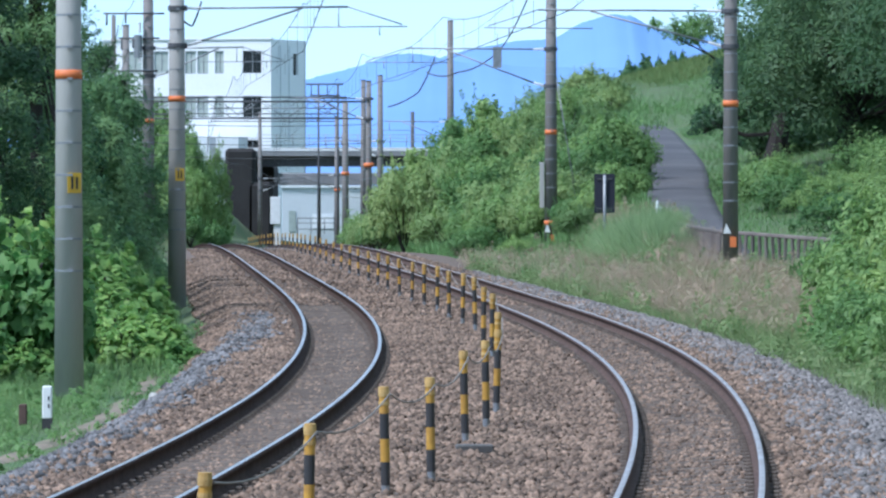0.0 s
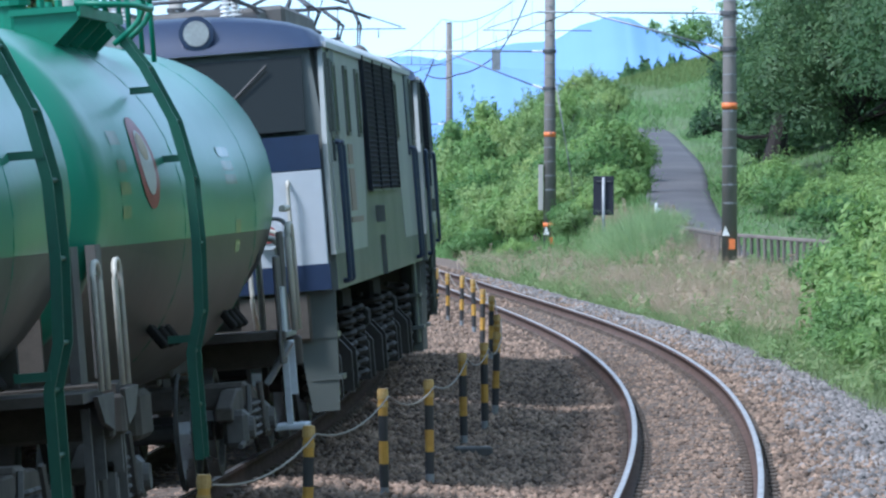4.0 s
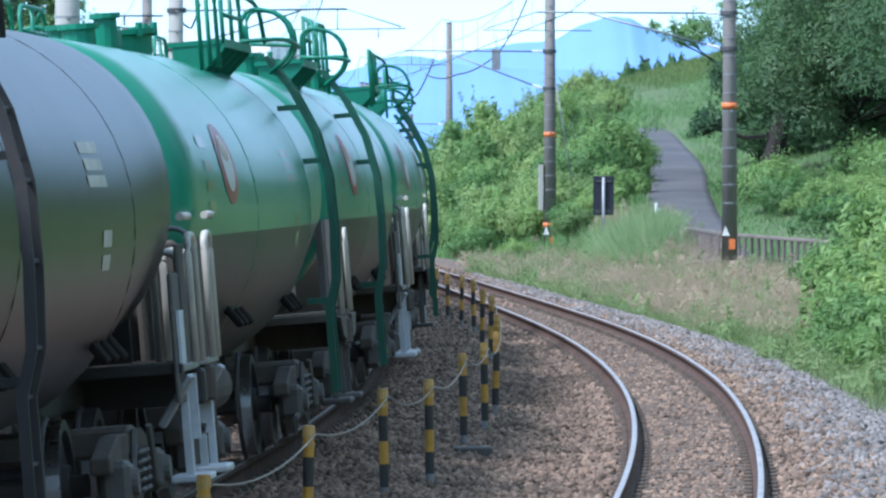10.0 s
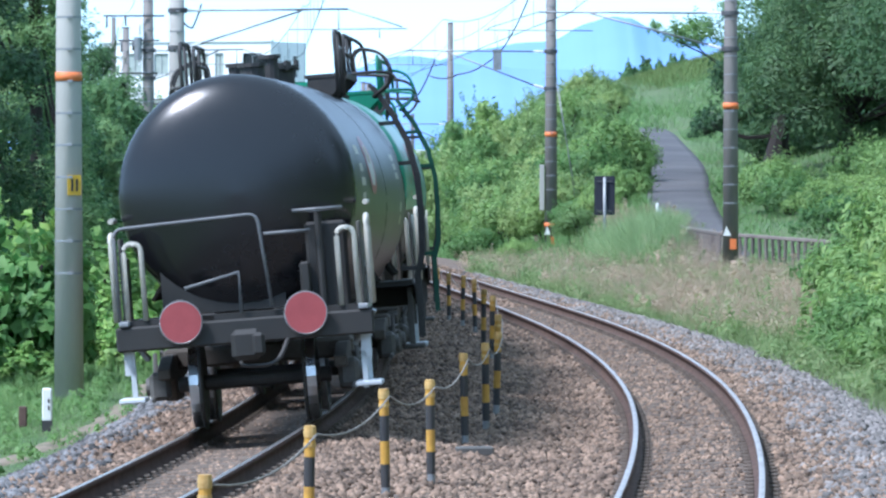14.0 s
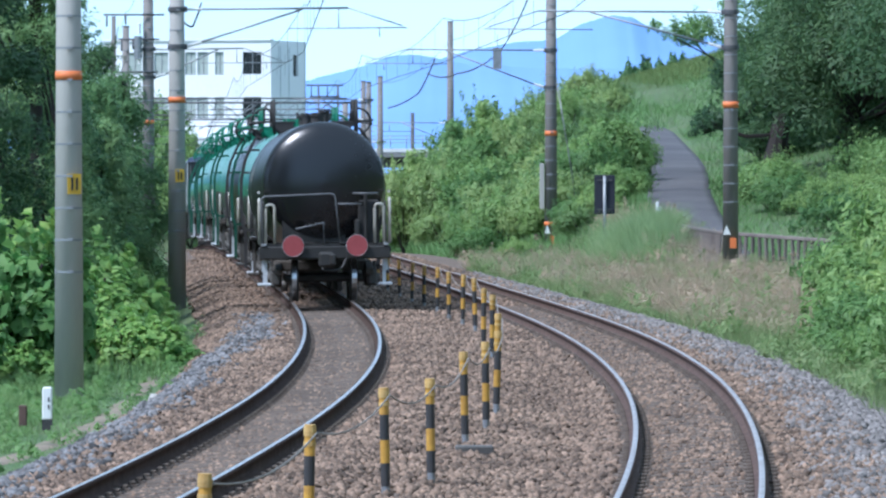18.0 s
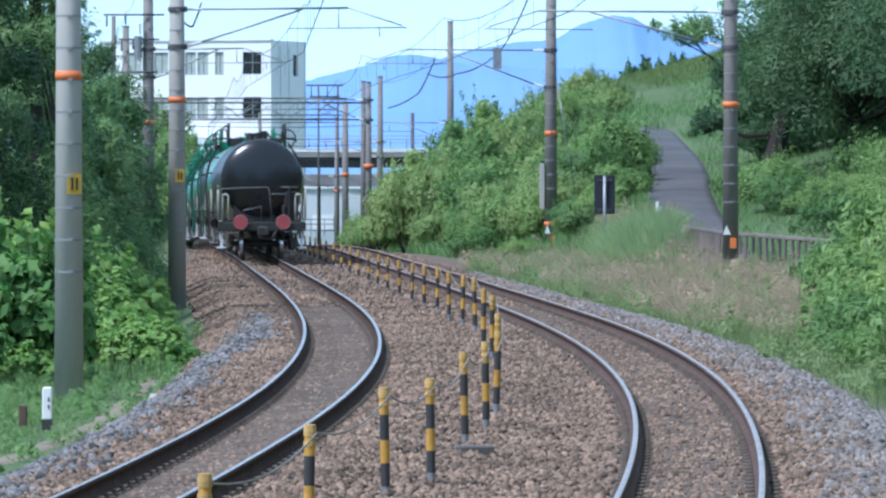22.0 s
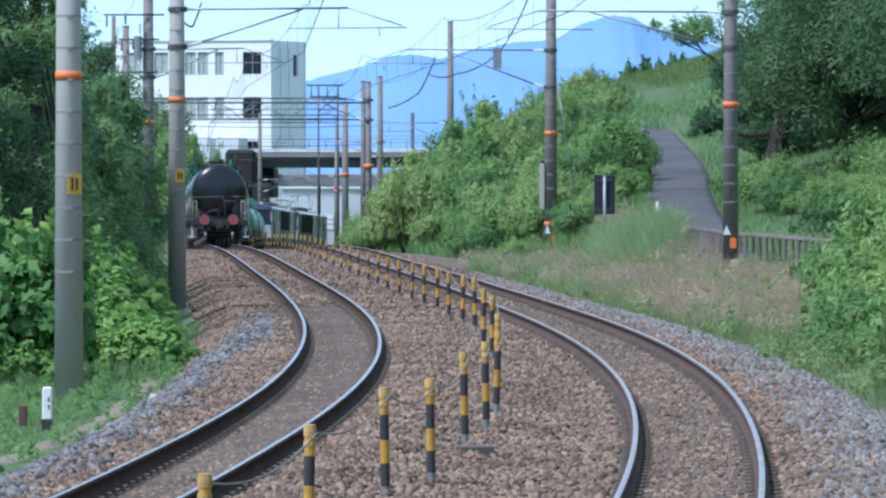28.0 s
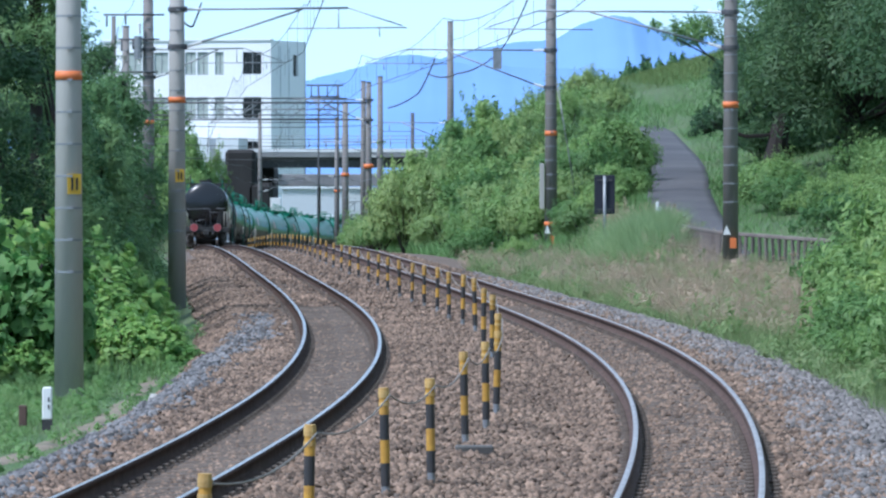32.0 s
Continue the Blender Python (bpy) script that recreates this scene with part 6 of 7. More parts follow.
    # platform on top, open gussets under its edge, rails and ladder
    for s in (-1, 1):
        bm = bmesh.new()
        box(bm, (s * 0.60, 2.35, 3.47), (0.46, 2.5, 0.04))
        box(bm, (s * 0.825, 2.35, 3.455), (0.025, 2.5, 0.07))
        deck = part("platform", bm, fit, t, "steel platform along the tank top")
        for k in range(5):
            bm = bmesh.new()
            y = 1.12 + k * 0.61
            v = [bm.verts.new((s * x, y + w, z)) for w in (-0.012, 0.012) for x, z in ((0.40, 3.45), (0.82, 3.45), (0.82, 3.40), (0.60, 3.20), (0.40, 3.26))]
            bm.faces.new(v[:5]), bm.faces.new(v[5:][::-1])
            for q in range(5):
                bm.faces.new((v[q], v[q + 5], v[(q + 1) % 5 + 5], v[(q + 1) % 5]))
            bmesh.ops.recalc_face_normals(bm, faces=bm.faces)
            part("gusset", bm, fit, deck)
        rails = []
        for y0, y1 in ((-0.9, 0.6), (1.15, 2.85)):
            rails.append(rounded([(s * 0.82, y0, 3.2 if y0 < 0 else 3.47), (s * 0.82, y0, 3.9), (s * 0.82, y1, 3.9), (s * 0.82, y1, 3.25 if y0 < 0 else 3.47)], 0.2))
            rails.append([(s * 0.82, (y0 + y1) / 2, 3.25 if y0 < 0 else 3.47), (s * 0.82, (y0 + y1) / 2, 3.9)])
        rails.append([(s * 0.82, 1.15, 3.69), (s * 0.82, 2.85, 3.69)])
        rails.append(rounded([(s * 0.82, 2.85, 3.9), (s * 0.95, LY, 3.82), (s * 0.95, LY + 0.4, 3.5)], 0.2))
        # hoops that lead from the platform over the ladder's head
        for y in (LY - 0.2, LY + 0.2):
            rails.append(rounded([(s * 0.82, y, 3.47), (s * 0.82, y, 3.80), (s * 1.18, y, 3.72), (s * 1.26, y, 3.40), (s * 1.02, y, 3.22)], 0.2))
        rails.append(rounded([(s * 0.82, 2.75, 3.50), (s * 1.2, 2.8, 3.50), (s * 1.28, LY + 0.1, 3.42), (s * 1.2, LY + 0.5, 3.46), (s * 0.82, LY + 0.5, 3.5)], 0.2))
        for r in rails:
            pipe("guard_rail", [r], 0.02, fit, deck, "tubular guard rail", n=6)
        # ladder bowed round the flank
        pts = [(s * 1.0, 3.36), (s * 1.2, 3.06), (s * 1.36, 2.70), (s * 1.44, 2.32), (s * 1.45, 1.9), (s * 1.43, 1.45), (s * 1.36, 1.2), (s * 1.36, 0.5)]
        fm = dark if black else M_LADDER
        stile = None
        for y in (LY - 0.18, LY + 0.18):
            bm = bmesh.new()
            v = []
            for x, z in pts:
                v.append([bm.verts.new(q) for q in ((x - s * 0.03, y - 0.012, z), (x + s * 0.03, y - 0.012, z), (x + s * 0.03, y + 0.012, z), (x - s * 0.03, y + 0.012, z))])
            for a, b in zip(v, v[1:]):
                for k in range(4):
                    bm.faces.new((a[k], a[(k + 1) % 4], b[(k + 1) % 4], b[k]))
            bm.faces.new(v[0])
            bm.faces.new(v[-1])
            bmesh.ops.recalc_face_normals(bm, faces=bm.faces)
            if stile is None:
                stile = part("ladder", bm, fm, t, "bowed steel ladder")
            else:
                part("stile", bm, fm, stile)
        for a, b in zip(pts, pts[1:]):
            n = max(1, int(math.hypot(b[0] - a[0], b[1] - a[1]) / 0.28))
            for i in range(n):
                u = i / n
                x, z = a[0] + (b[0] - a[0]) * u, a[1] + (b[1] - a[1]) * u
                pipe("rung", [[(x, LY - 0.18, z), (x, LY + 0.18, z)]], 0.014, fm, stile, n=5)
        # stays back to the shell
        for x, z in ((1.27, 2.92), (1.42, 2.46)):
            boxes("stay", [((s * (x - 0.10), LY - 0.18, z), (0.22, 0.04, 0.045))], fm, stile)
        boxes("stay", [((s * 1.28, LY - 0.18, 1.28), (0.2, 0.04, 0.05))], fm, stile)
    bm = bmesh.new()
    cyl(bm, (0, 0.5, 3.38), (0, 0.5, 3.56), 0.3, n=20)
    cyl(bm, (0, 0.5, 3.56), (0, 0.5, 3.60), 0.35, n=20)
    hatch = part("hatch", bm, fit, t, "round filling hatch")
    for k in range(8):
        a = k * math.tau / 8
        bm = bmesh.new()
        cyl(bm, (math.cos(a) * 0.33, 0.5 + math.sin(a) * 0.33, 3.54), (math.cos(a) * 0.33, 0.5 + math.sin(a) * 0.33, 3.65), 0.03, n=6)
        part("bolt", bm, fit, hatch)
    bm = bmesh.new()
    box(bm, (0, -1.1, 3.50), (0.42, 0.5, 0.2), bevel=0.04)
    part("valve_box", bm, fit, t)
    for x, y, z, r in ((0.1, 1.7, 3.62, 0.08), (-0.18, 1.9, 3.58, 0.1), (0.16, -1.55, 3.64, 0.09), (-0.2, -1.5, 3.58, 0.08), (0.0, -2.0, 3.56, 0.13)):
        bm = bmesh.new()
        cyl(bm, (x, y, 3.38), (x, y, z), r, n=12)
        cyl(bm, (x, y, z), (x, y, z + 0.04), r + 0.03, n=12)
        part("valve", bm, fit, t)
    if tail:
        for x in (-0.605, 0.605):
            bm = bmesh.new()
            cyl(bm, (x, -6.60, 1.06), (x, -6.62, 1.06), 0.2, n=28)
            d = part("tail_disc", bm, M_RED, t, "round red reflective tail disc")
            bm = bmesh.new()
            tube(bm, [Vector((x + math.cos(k * math.tau / 28) * 0.2, -6.61, 1.06 + math.sin(k * math.tau / 28) * 0.2)) for k in range(29)], 0.012, 5)
            part("rim", bm, M_STEEL, d)
            bm = bmesh.new()
            box(bm, (x, -6.56, 1.1), (0.06, 0.08, 0.36))
            part("bracket", bm, M_UNDER, d)
    return t


def slab(bm, x, poly):
    """A thin plate on a flank at x with the outline poly of (y, z)."""
    a = [bm.verts.new((x, y, z)) for y, z in poly]
    b = [bm.verts.new((x * 0.97, y, z)) for y, z in poly]
    n = len(poly)
    bm.faces.new(a)
    bm.faces.new(b[::-1])
    for i in range(n):
        bm.faces.new((a[i], b[i], b[(i + 1) % n], a[(i + 1) % n]))


def loco():
    t = empty("electric_locomotive")
    W, L = 1.40, 8.5
    Z0, ZG = 1.36, 3.42
    # body shell: straight flanks, ends raked above the waist
    bm = bmesh.new()
    def ring(y, yt):
        return [bm.verts.new(v) for v in ((-W, y, Z0), (W, y, Z0), (W, y, 2.6), (W - 0.02, yt, ZG), (-W + 0.02, yt, ZG), (-W, y, 2.6))]
    a, b = ring(-L, -L + 0.32), ring(L, L - 0.32)
    for i in range(6):
        bm.faces.new((a[i], b[i], b[(i + 1) % 6], a[(i + 1) % 6]))
    bm.faces.new(a[::-1])
    bm.faces.new(b)
    bmesh.ops.bevel(bm, geom=[e for e in bm.edges if abs(e.verts[0].co.x - e.verts[1].co.x) < 0.05 and abs(e.verts[0].co.y - e.verts[1].co.y) < 0.5], offset=0.09, segments=3, affect="EDGES")
    bmesh.ops.recalc_face_normals(bm, faces=bm.faces)
    part("body", bm, M_LOCO_GREY, t, "grey-green steel body")
    # roof
    bm = bmesh.new()
    rr = []
    for y, k in ((-L + 0.22, 0.0), (-L + 0.35, 0.8), (-L + 0.9, 1.0), (L - 0.9, 1.0), (L - 0.35, 0.8), (L - 0.22, 0.0)):
        rr.append([bm.verts.new((math.sin(u) * (W + 0.005), y, ZG + 0.003 + (0.34 * math.cos(u) ** 0.8 if abs(u) < 1.57 else 0) * k)) for u in np.linspace(-math.pi / 2, math.pi / 2, 15)])
    for p, q in zip(rr, rr[1:]):
        for i in range(14):
            bm.faces.new((p[i], p[i + 1], q[i + 1], q[i])).smooth = True
    bmesh.ops.recalc_face_normals(bm, faces=bm.faces)
    part("roof", bm, M_STEPWHITE, t, "pale curved roof")
    for e in (-1, 1):
        bm = bmesh.new()
        pts = []
        for y, k in ((L - 0.2, 0.0), (L - 0.33, 0.85), (L - 0.9, 1.03), (L - 1.25, 1.03)):
            pts.append([bm.verts.new((math.sin(u) * (W + 0.012), e * y, ZG + 0.01 + 0.345 * max(0, math.cos(u)) ** 0.8 * k)) for u in np.linspace(-math.pi / 2, math.pi / 2, 15)])
        for p, q in zip(pts, pts[1:]):
            for i in range(14):
                bm.faces.new((p[i], p[i + 1], q[i + 1], q[i])).smooth = True
        bmesh.ops.recalc_face_normals(bm, faces=bm.faces)
        part("cab_roof", bm, M_LOCO_BLUE, t, "blue cab roof")
    boxes("roof_gutter", [((s * (W + 0.01), 0, ZG + 0.03), (0.05, 2 * L - 0.9, 0.05)) for s in (-1, 1)], M_LOCO_WHITE, t)
    # flanks
    for s in (-1, 1):
        x = s * (W + 0.006)
        # the two flanks differ: grille, windows and plates sit at other places
        g0, g1 = (-6.2, -0.4) if s > 0 else (-3.45, 2.3)
        wins = (4.3, 2.1, 0.15, -7.0) if s > 0 else (7.0, 5.1, 3.2, -4.3)
        py, by = (2.2, -1.6) if s > 0 else (5.1, 0.8)
        for poly in ([(L - 0.02, 1.66), (L - 0.02, 2.6), (L - 0.34, ZG), (g1 - 0.3, ZG), (g1 + 0.5, 2.2), (g1 + 0.95, 1.66)], [(g0 - 1.2, 1.66), (g0 - 0.3, ZG), (-L + 0.34, ZG), (-L + 0.02, 2.6), (-L + 0.02, 1.66)]):
            bm = bmesh.new()
            slab(bm, x, poly)
            bmesh.ops.recalc_face_normals(bm, faces=bm.faces)
            part("light_panel", bm, M_LOCO_LIGHT, t, "pale grey painted flank panel")
        # grille
        gc, gl = (g0 + g1) / 2, g1 - g0
        lv = boxes("louvre_panel", [((s * (W + 0.012), gc, 2.82), (0.03, gl, 1.26))], M_LOUVRE, t, "dark ventilation grille")
        for k in range(26):
            bm = bmesh.new()
            box(bm, (s * (W + 0.03), gc, 2.22 + k * 0.048), (0.03, gl - 0.1, 0.012), Matrix.Rotation(s * 0.6, 3, "Y"))
            part("slat", bm, M_LOUVRE, lv)
        for k in range(4):
            boxes("mullion", [((s * (W + 0.03), g0 + k * gl / 3, 2.82), (0.035, 0.04, 1.28))], M_LOUVRE, lv)
        for k in range(3):
            boxes("drip_strip", [((s * (W + 0.03), g0 + (k + 0.5) * gl / 3, 3.455), (0.04, gl / 3 - 0.1, 0.02))], M_LOCO_LIGHT, lv)
            boxes("drip_strip", [((s * (W + 0.03), g0 + (k + 0.5) * gl / 3, 2.18), (0.04, gl / 3 - 0.1, 0.02))], M_LOCO_GREY, lv)
        for y in wins:
            w = boxes("window", [((s * (W + 0.012), y, 3.0), (0.02, 0.44, 0.56))], M_GLASS, t, "tall narrow side window", bevel=0.0)
            boxes("window_frame", [((s * (W + 0.016), y - 0.23, 3.0), (0.026, 0.03, 0.62)), ((s * (W + 0.016), y + 0.23, 3.0), (0.026, 0.03, 0.62)), ((s * (W + 0.016), y, 3.30), (0.026, 0.48, 0.03)), ((s * (W + 0.016), y, 2.70), (0.026, 0.48, 0.03))], M_LOCO_GREY, w)
        for c, d in (((py, 2.52), (0.7, 0.18)), ((py, 2.2), (0.74, 0.38)), ((py - 0.4, 1.93), (1.9, 0.05))):
            boxes("faded_plate", [((s * (W + 0.012), c[0], c[1]), (0.012, d[0], d[1]))], M_BRONZE, t, "faded brown plate")
        boxes("side_box", [((s * (W + 0.04), by, 1.95), (0.09, 0.5, 0.16))], M_LOCO_GREY, t)
        boxes("side_pipe", [((s * (W + 0.02), by - 0.3, 1.55), (0.05, 0.08, 0.38))], M_LOCO_GREY, t)
        for e in (-1, 1):
            # cab door with long hand rails
            dr = boxes("door", [((s * (W + 0.012), e * (L - 0.62), 2.2), (0.02, 0.5, 1.0))], M_LOCO_LIGHT, t, "pale cab door")
            boxes("door_window", [((s * (W + 0.026), e * (L - 0.62), 2.55), (0.012, 0.3, 0.2))], M_GLASS, dr)
            for q in ((2.2, 2.8) if s > 0 and e > 0 else (1.0, 1.55)):
                pipe("hand_rail", [rounded([(s * W, e * (L - q), 2.62), (s * (W + 0.055), e * (L - q), 2.62), (s * (W + 0.055), e * (L - q), 1.42), (s * W, e * (L - q), 1.42)], 0.04)], 0.022, M_LOCO_BLUE, t, "dark blue hand rail", n=8)
            # blue band above the rails, then the cab's side window and the corner post
            b0, b1, w0, w1 = (L - 2.95, L - 2.1, L - 1.95, L - 0.9) if s > 0 and e > 0 else (L - 1.7, L - 0.95, L - 0.86, L - 0.44)
            boxes("cab_band", [((s * (W + 0.008), e * (b0 + b1) / 2, 2.98), (0.025, b1 - b0, 0.88))], M_LOCO_BLUE, t, "dark blue band above the hand rails")
            sw = boxes("side_window", [((s * (W + 0.014), e * (w0 + w1) / 2, 3.02), (0.012, w1 - w0, 0.62))], M_GLASS, t, "cab side window")
            boxes("window_frame", [((s * (W + 0.018), e * w0, 3.02), (0.03, 0.05, 0.72)), ((s * (W + 0.018), e * w1, 3.02), (0.03, 0.05, 0.72)), ((s * (W + 0.018), e * (w0 + w1) / 2, 2.68), (0.03, w1 - w0, 0.05)),
                                   ((s * (W + 0.018), e * (w0 + w1) / 2, 3.36), (0.03, w1 - w0, 0.05))], M_LOCO_GREY, sw)
            if s > 0 and e > 0:
                boxes("corner_post", [((s * (W + 0.006), e * (L - 0.6), 3.0), (0.025, 0.5, 0.84))], M_LOCO_BLUE, t, "dark blue corner post")
            bm = bmesh.new()
            v = [bm.verts.new((s * x, e * (L - 0.12 - w), z)) for w in (0.0, 0.05) for x, z in ((0.98, 1.36), (1.37, 1.36), (1.33, 0.34), (1.10, 0.34))]
            bm.faces.new(v[:4]), bm.faces.new(v[4:][::-1])
            for q in range(4):
                bm.faces.new((v[q], v[q + 4], v[(q + 1) % 4 + 4], v[(q + 1) % 4]))
            bmesh.ops.recalc_face_normals(bm, faces=bm.faces)
            box(bm, (s * 1.30, e * (L - 0.36), 0.9), (0.04, 0.4, 0.9), bevel=0.01)
            box(bm, (s * 1.25, e * (L - 0.35), 0.62), (0.26, 0.48, 0.04))
            box(bm, (s * 1.25, e * (L - 0.35), 0.98), (0.22, 0.48, 0.04))
            part("cab_step", bm, M_LOCO_GREY, t, "grey-green step plate below the cab")
    for e in (-1, 1):
        bm = bmesh.new()
        box(bm, (0, e * (L + 0.008), 1.985), (2 * W - 0.12, 0.03, 0.81), bevel=0.01)
        part("nose_panel", bm, M_LOCO_WHITE, t, "white painted nose")
        boxes("nose_skirt", [((0, e * (L + 0.01), 1.48), (2 * W - 0.1, 0.04, 0.22))], M_LOCO_BLUE, t, "blue skirt")
        boxes("nose_band", [((0, e * (L - 0.005), 2.54), (2 * W - 0.12, 0.06, 0.29))], M_LOCO_BLUE, t, "blue waist band")
        for x, wd in ((-0.68, 1.1), (0.68, 1.1)):
            bm = bmesh.new()
            box(bm, (x, e * (L - 0.135), 3.04), (wd, 0.03, 0.68), Matrix.Rotation(e * 0.37, 3, "X"))
            w = part("windscreen", bm, M_GLASS, t, "dark cab windscreen")
            bm = bmesh.new()
            tube(bm, [(x + 0.2, e * (L - 0.03), 2.88), (x - 0.25, e * (L - 0.16), 3.3)], 0.012, 5)
            part("wiper", bm, M_BLACK, w)
        boxes("window_pillar", [((0, e * (L - 0.13), 3.12), (0.14, 0.12, 0.6))], M_LOCO_BLUE, t)
        pl = boxes("number_board", [((0, e * (L + 0.035), 2.31), (1.0, 0.02, 0.22))], M_LOCO_BLUE, t, "blue board with pale bars")
        boxes("bar", [((-0.36 + 0.145 * k, e * (L + 0.049), 2.31), (0.07, 0.01, 0.13)) for k in range(6)], M_WHITE, pl)
        for x in (-0.85, 0.85):
            bm = bmesh.new()
            cyl(bm, (x, e * L, 1.87), (x, e * (L + 0.09), 1.87), 0.13, n=18)
            lp = part("tail_lamp", bm, M_LOCO_WHITE, t)
            bm = bmesh.new()
            cyl(bm, (x, e * (L + 0.09), 1.87), (x, e * (L + 0.1), 1.87), 0.075, n=14)
            part("lens", bm, M_RED, lp, "red lens")
            bm = bmesh.new()
            cyl(bm, (x * 0.42, e * (L - 0.45), 3.62), (x * 0.42, e * (L - 0.22), 3.62), 0.15, n=18)
            hp = part("headlamp", bm, M_LOCO_BLUE, t)
            bm = bmesh.new()
            cyl(bm, (x * 0.42, e * (L - 0.22), 3.62), (x * 0.42, e * (L - 0.205), 3.62), 0.11, n=16)
            part("lens", bm, M_LAMP_GLASS, hp, "clear lens")
        pipe("nose_rail", [rounded([(s * 1.05, e * L, 2.3), (s * 1.05, e * (L + 0.1), 2.3), (s * 1.05, e * (L + 0.1), 1.5), (s * 1.05, e * L, 1.5)], 0.05) for s in (-1, 1)], 0.018, M_RAILPIPE, t)
        bm = bmesh.new()
        box(bm, (0, e * (L + 0.15), 0.88), (0.3, 0.4, 0.28), bevel=0.04)
        box(bm, (0, e * (L - 0.1), 1.15), (2.3, 0.2, 0.4), bevel=0.02)
        part("coupler", bm, M_UNDER, t)
        pipe("brake_hose", [rounded([(0.4, e * (L + 0.1), 1.1), (0.42, e * (L + 0.3), 0.6), (0.5, e * (L + 0.1), 0.5)], 0.1)], 0.025, M_BLACK, t)
        pipe("coupler_guard", [rounded([(s * 0.7, e * (L + 0.02), 1.05), (s * 0.7, e * (L + 0.4), 1.3), (s * 0.7, e * (L + 0.4), 1.9), (s * 0.95, e * (L + 0.4), 1.9), (s * 0.95, e * (L + 0.4), 1.1)], 0.07) for s in (-1, 1)], 0.022, M_RAILPIPE, t)
    # bogies
    for y in (-5.6, 0, 5.6):
        bm = bmesh.new()
        for s in (-1, 1):
            box(bm, (s * 1.0, 0, 0.78), (0.14, 3.3, 0.22), bevel=0.04)
            for k in (-1.25, 1.25):
                box(bm, (s * 1.03, k, 0.55), (0.26, 0.34, 0.34), bevel=0.04)
                for q in (-0.42, 0.42):
                    box(bm, (s * 1.06, k + q, 0.62), (0.10, 0.12, 0.55), Matrix.Rotation(0.18 * (1 if q > 0 else -1), 3, "X"), 0.02)
            box(bm, (s * 1.05, 0, 0.95), (0.3, 0.6, 0.18), bevel=0.03)
        box(bm, (0, 0, 0.75), (2.0, 0.5, 0.3), bevel=0.03)
        b = part("bogie", bm, M_LOCO_UNDER, t, "black two-axle power bogie")
        b.location = (0, y, 0)
        for k in (-1.25, 1.25):
            wheelset(b, k, 0.56)
        for k in (-2.0, 2.0):
            for s in (-1, 1):
                bm = bmesh.new()
                pts = [Vector((s * 1.12 + math.cos(a) * 0.12, k + math.sin(a) * 0.12, 0.42 + 0.72 * a / (math.tau * 7))) for a in np.linspace(0, math.tau * 7, 70)]
                tube(bm, pts, 0.03, 5)
                part("coil_spring", bm, M_LOCO_SPRING, b, "grey coil spring")
        for s in (-1, 1):
            for k in (-1.25, 1.25):
                bm = bmesh.new()
                box(bm, (s * 1.17, k, 0.56), (0.06, 0.26, 0.26), bevel=0.03)
                part("axle_box", bm, M_LOCO_SPRING, b, "dusty axle box cover")
                for q in (-0.38, 0.38):
                    bm = bmesh.new()
                    v = [bm.verts.new((s * x, k + q + w, z)) for w in (-0.07, 0.07) for x, z in ((1.02, 0.38), (1.26, 0.38), (1.26, 0.74), (1.14, 0.88), (1.02, 0.88))]
                    bm.faces.new(v[:5]), bm.faces.new(v[5:][::-1])
                    for i in range(5):
                        bm.faces.new((v[i], v[i + 5], v[(i + 1) % 5 + 5], v[(i + 1) % 5]))
                    bmesh.ops.recalc_face_normals(bm, faces=bm.faces)
                    part("axle_guide", bm, M_LOCO_SPRING, b, "dusty steel axle guide")
    for y in (-2.8, 2.8):
        boxes("equipment_box", [((0, y, 0.95), (2.3, 1.5, 0.7))], M_LOCO_UNDER, t, bevel=0.04)
    # roof gear and pantographs
    bm = bmesh.new()
    box(bm, (0, 0, 3.88), (1.5, 4.6, 0.24), bevel=0.04)
    for y in (-3.2, 3.2):
        box(bm, (0, y, 3.84), (1.2, 1.0, 0.2), bevel=0.03)
    part("roof_box", bm, M_UNDER_GREY, t, "grey roof equipment casing")
    pipe("roof_bus", [[(s * 0.55, -6.8, 3.95), (s * 0.55, 6.8, 3.95)] for s in (-1, 1)], 0.02, M_STEEL_DARK, t)
    boxes("roof_walk", [((s * 0.72, 0, 3.76), (0.2, 14.5, 0.03)) for s in (-1, 1)], M_STEEL_DARK, t)
    for e in (-1, 1):
        y0 = e * 6.0
        pan = empty_part("pantograph", t)
        bm = bmesh.new()
        for s in (-1, 1):
            for q in (-0.55, 0.55):
                insulator(bm, (s * 0.5, y0 + q, 3.72), (s * 0.5, y0 + q, 3.98), 0.06)
        part("insulator", bm, M_INSUL, pan)
        ht = 4.95 if e > 0 else 4.35
        pipe("frame", [[(s * 0.5, y0 - 0.6, 4.0), (s * 0.5, y0 + 0.6, 4.0)] for s in (-1, 1)] + [[(-0.5, y0 + q, 4.0), (0.5, y0 + q, 4.0)] for q in (-0.6, 0.6)]
             + [[(s * 0.5, y0 + q * 0.55, 4.02), (s * 0.55, y0 + q * 1.05, (4.02 + ht) / 2), (s * 0.35, y0 + q * 0.12, ht)] for s in (-1, 1) for q in (-1, 1)], 0.02, M_STEEL_DARK, pan)
        pipe("shoe", [[(-0.9, y0 + q, ht - 0.12), (-0.55, y0 + q, ht + 0.03), (0.55, y0 + q, ht + 0.03), (0.9, y0 + q, ht - 0.12)] for q in (-0.15, 0.15)], 0.02, M_STEEL_DARK, pan)
    return t


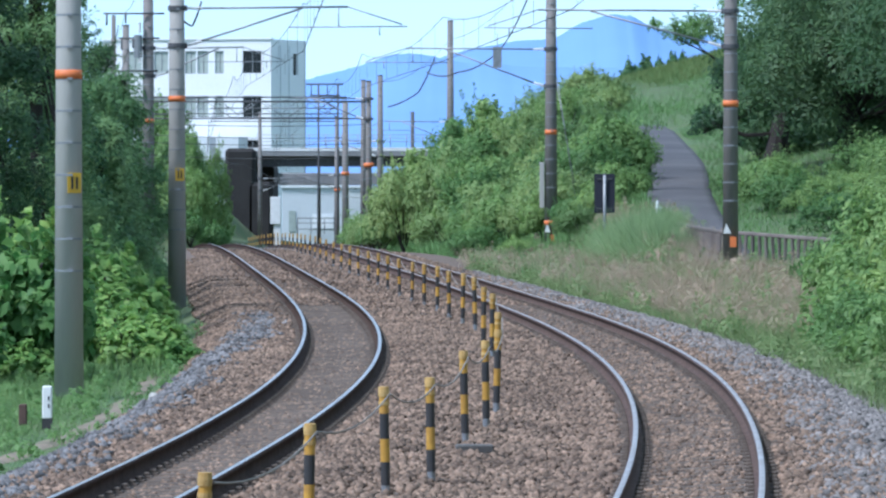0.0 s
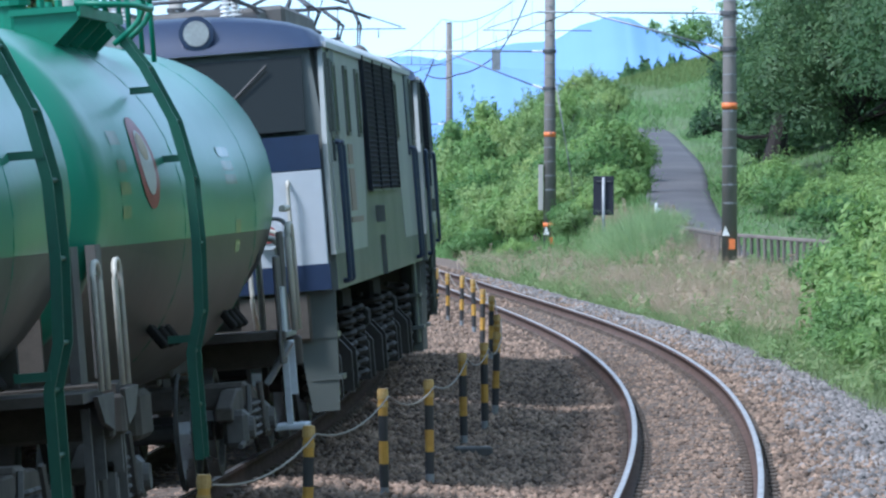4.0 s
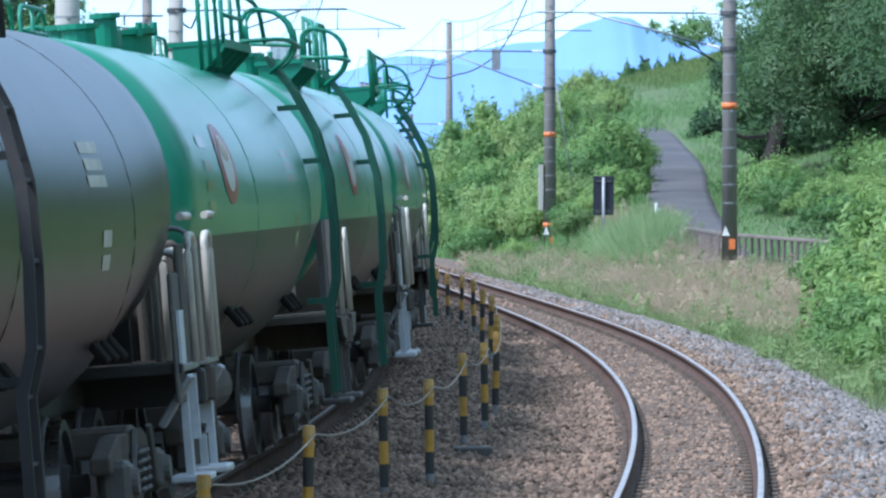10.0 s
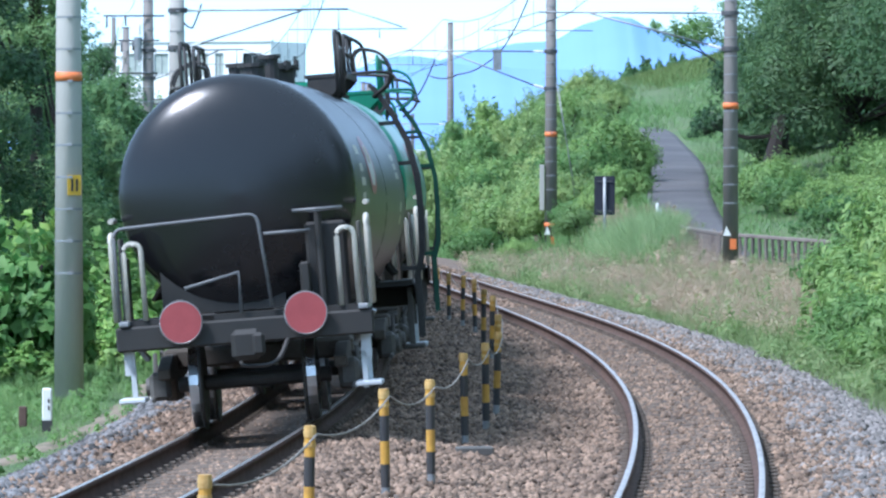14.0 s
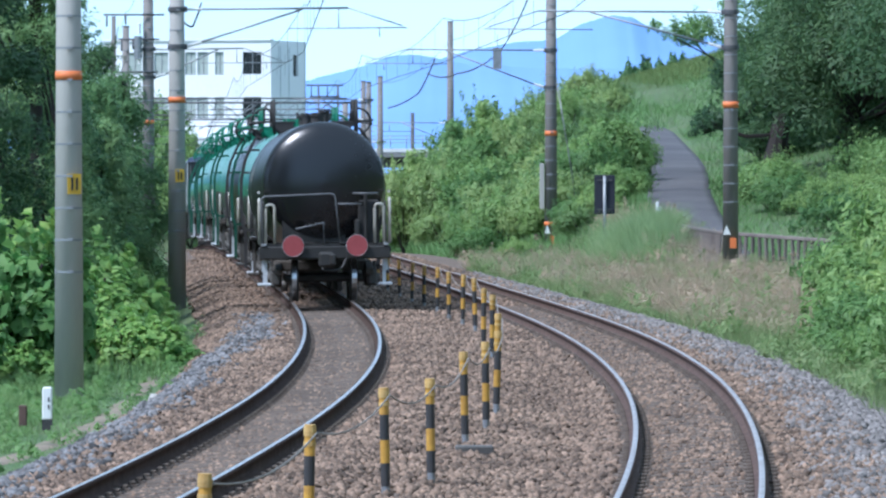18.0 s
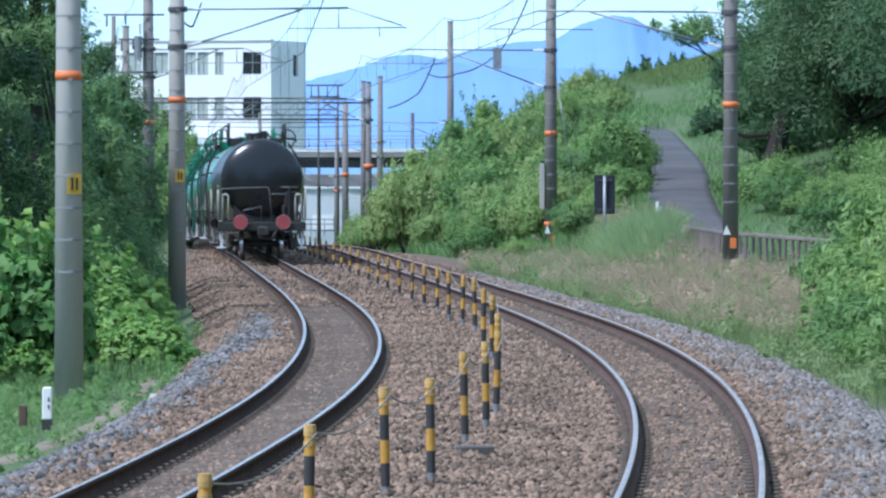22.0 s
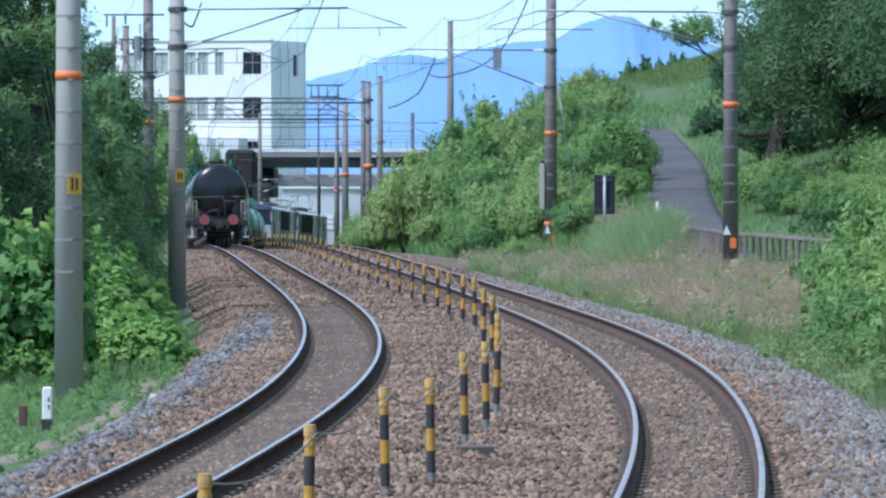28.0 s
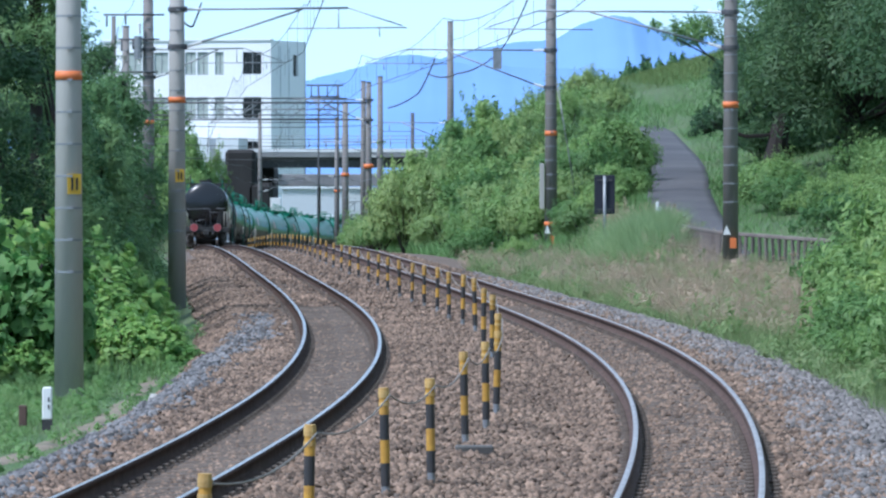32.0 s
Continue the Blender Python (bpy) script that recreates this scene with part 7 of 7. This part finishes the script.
def empty_part(name, parent):
    """A small base mesh that carries the pieces of a part."""
    bm = bmesh.new()
    box(bm, (0, 6.0 if not [c for c in parent.children if c.name.startswith(name)] else -6.0, 3.76), (1.1, 1.4, 0.05))
    return part(name, bm, M_STEEL_DARK, parent)


# arc length along the left track
S_Y = np.arange(-215, 525, 1.0)
S_X, S_Z = xl(S_Y), rz(S_Y)
S_S = np.concatenate([[0], np.cumsum(np.sqrt(np.diff(S_X) ** 2 + 1 + np.diff(S_Z) ** 2))])
S_S = S_S - np.interp(43.0, S_Y, S_S) + 43.0


def at(s):
    y = np.interp(s, S_S, S_Y)
    return Vector((float(xl(y)), float(y), float(rz(y)))), float(cant(y))


def on_track(s, half, back=False):
    """Pose of a vehicle whose middle is at s, its bogies half a base before and behind."""
    a, ca = at(s - half)
    b, cb = at(s + half)
    d = (b - a).normalized()
    yaw, pitch, roll = math.atan2(-d.x, d.y), math.asin(d.z), -((ca + cb) / 2) * LEAN
    m = Matrix.Translation((a + b) / 2 + Vector((0.06, 0, 0.6 * (ca + cb) / 2))) @ Matrix.Rotation(yaw, 4, "Z") @ Matrix.Rotation(pitch, 4, "X") @ Matrix.Rotation(roll, 4, "Y")
    return m @ Matrix.Rotation(math.pi, 4, "Z") if back else m


LEAN = 1.2
CAR, LOCO_LEN, SPEED = 13.57, 18.2, 14.33


def tail_at(t):
    """Where the last wagon's tail is at t seconds, along the track."""
    return 43.9 + SPEED * (t - 13.0) + float(np.interp(t, (0, 3.5, 5.5, 8, 10, 13, 14.5, 17, 19), (-1.0, -1.0, -0.45, -0.2, 0.0, 0.42, 0.42, 0.2, 0.0)))


GREEN_LABEL = "glossy green tank wagon with a grey belly, coupled in a train"
BLACK_LABEL = "glossy black tank wagon with red emblem, coupled in a train"
proto_green = tank_wagon(False, False)
proto_black = tank_wagon(True, False)
tail_wagon = tank_wagon(True, True)
VEHICLES = []                      # thing, distance of its middle ahead of the tail, half base, turned round
kinds = "BGBGGGGGGG"               # from the tail forward
turned = "0010100101"
used = {"G": False, "B": False}
for i, k in enumerate(kinds):
    if i == 0:
        ob = tagged(tail_wagon, "glossy black tank wagon with two red tail discs", "tank wagon", "tank wagons of the train")
    else:
        proto = proto_green if k == "G" else proto_black
        ob = proto if not used[k] else copy_thing(proto, Matrix())
        used[k] = True
        tagged(ob, GREEN_LABEL if k == "G" else BLACK_LABEL, "tank wagon", "tank wagons of the train")
    VEHICLES.append((ob, CAR * (i + 0.5), 4.65, turned[i] == "1"))
loco_a = loco()
loco_b = copy_thing(loco_a, Matrix())
for ob, k, back in ((loco_b, 0.5, True), (loco_a, 1.5, False)):
    tagged(ob, "grey and blue electric locomotive with dark side grilles hauling tank wagons", "locomotive", "locomotives of the train")
    VEHICLES.append((ob, CAR * 10 + 1.3 + LOCO_LEN * k, 5.6, back))


def motions():
    times = [i * 0.5 for i in range(65)]
    for ob, ahead, half, back in VEHICLES:
        walk(ob, [(t, on_track(max(-205.0, min(512.0, tail_at(t) + ahead)), half, back)) for t in times])


motions()
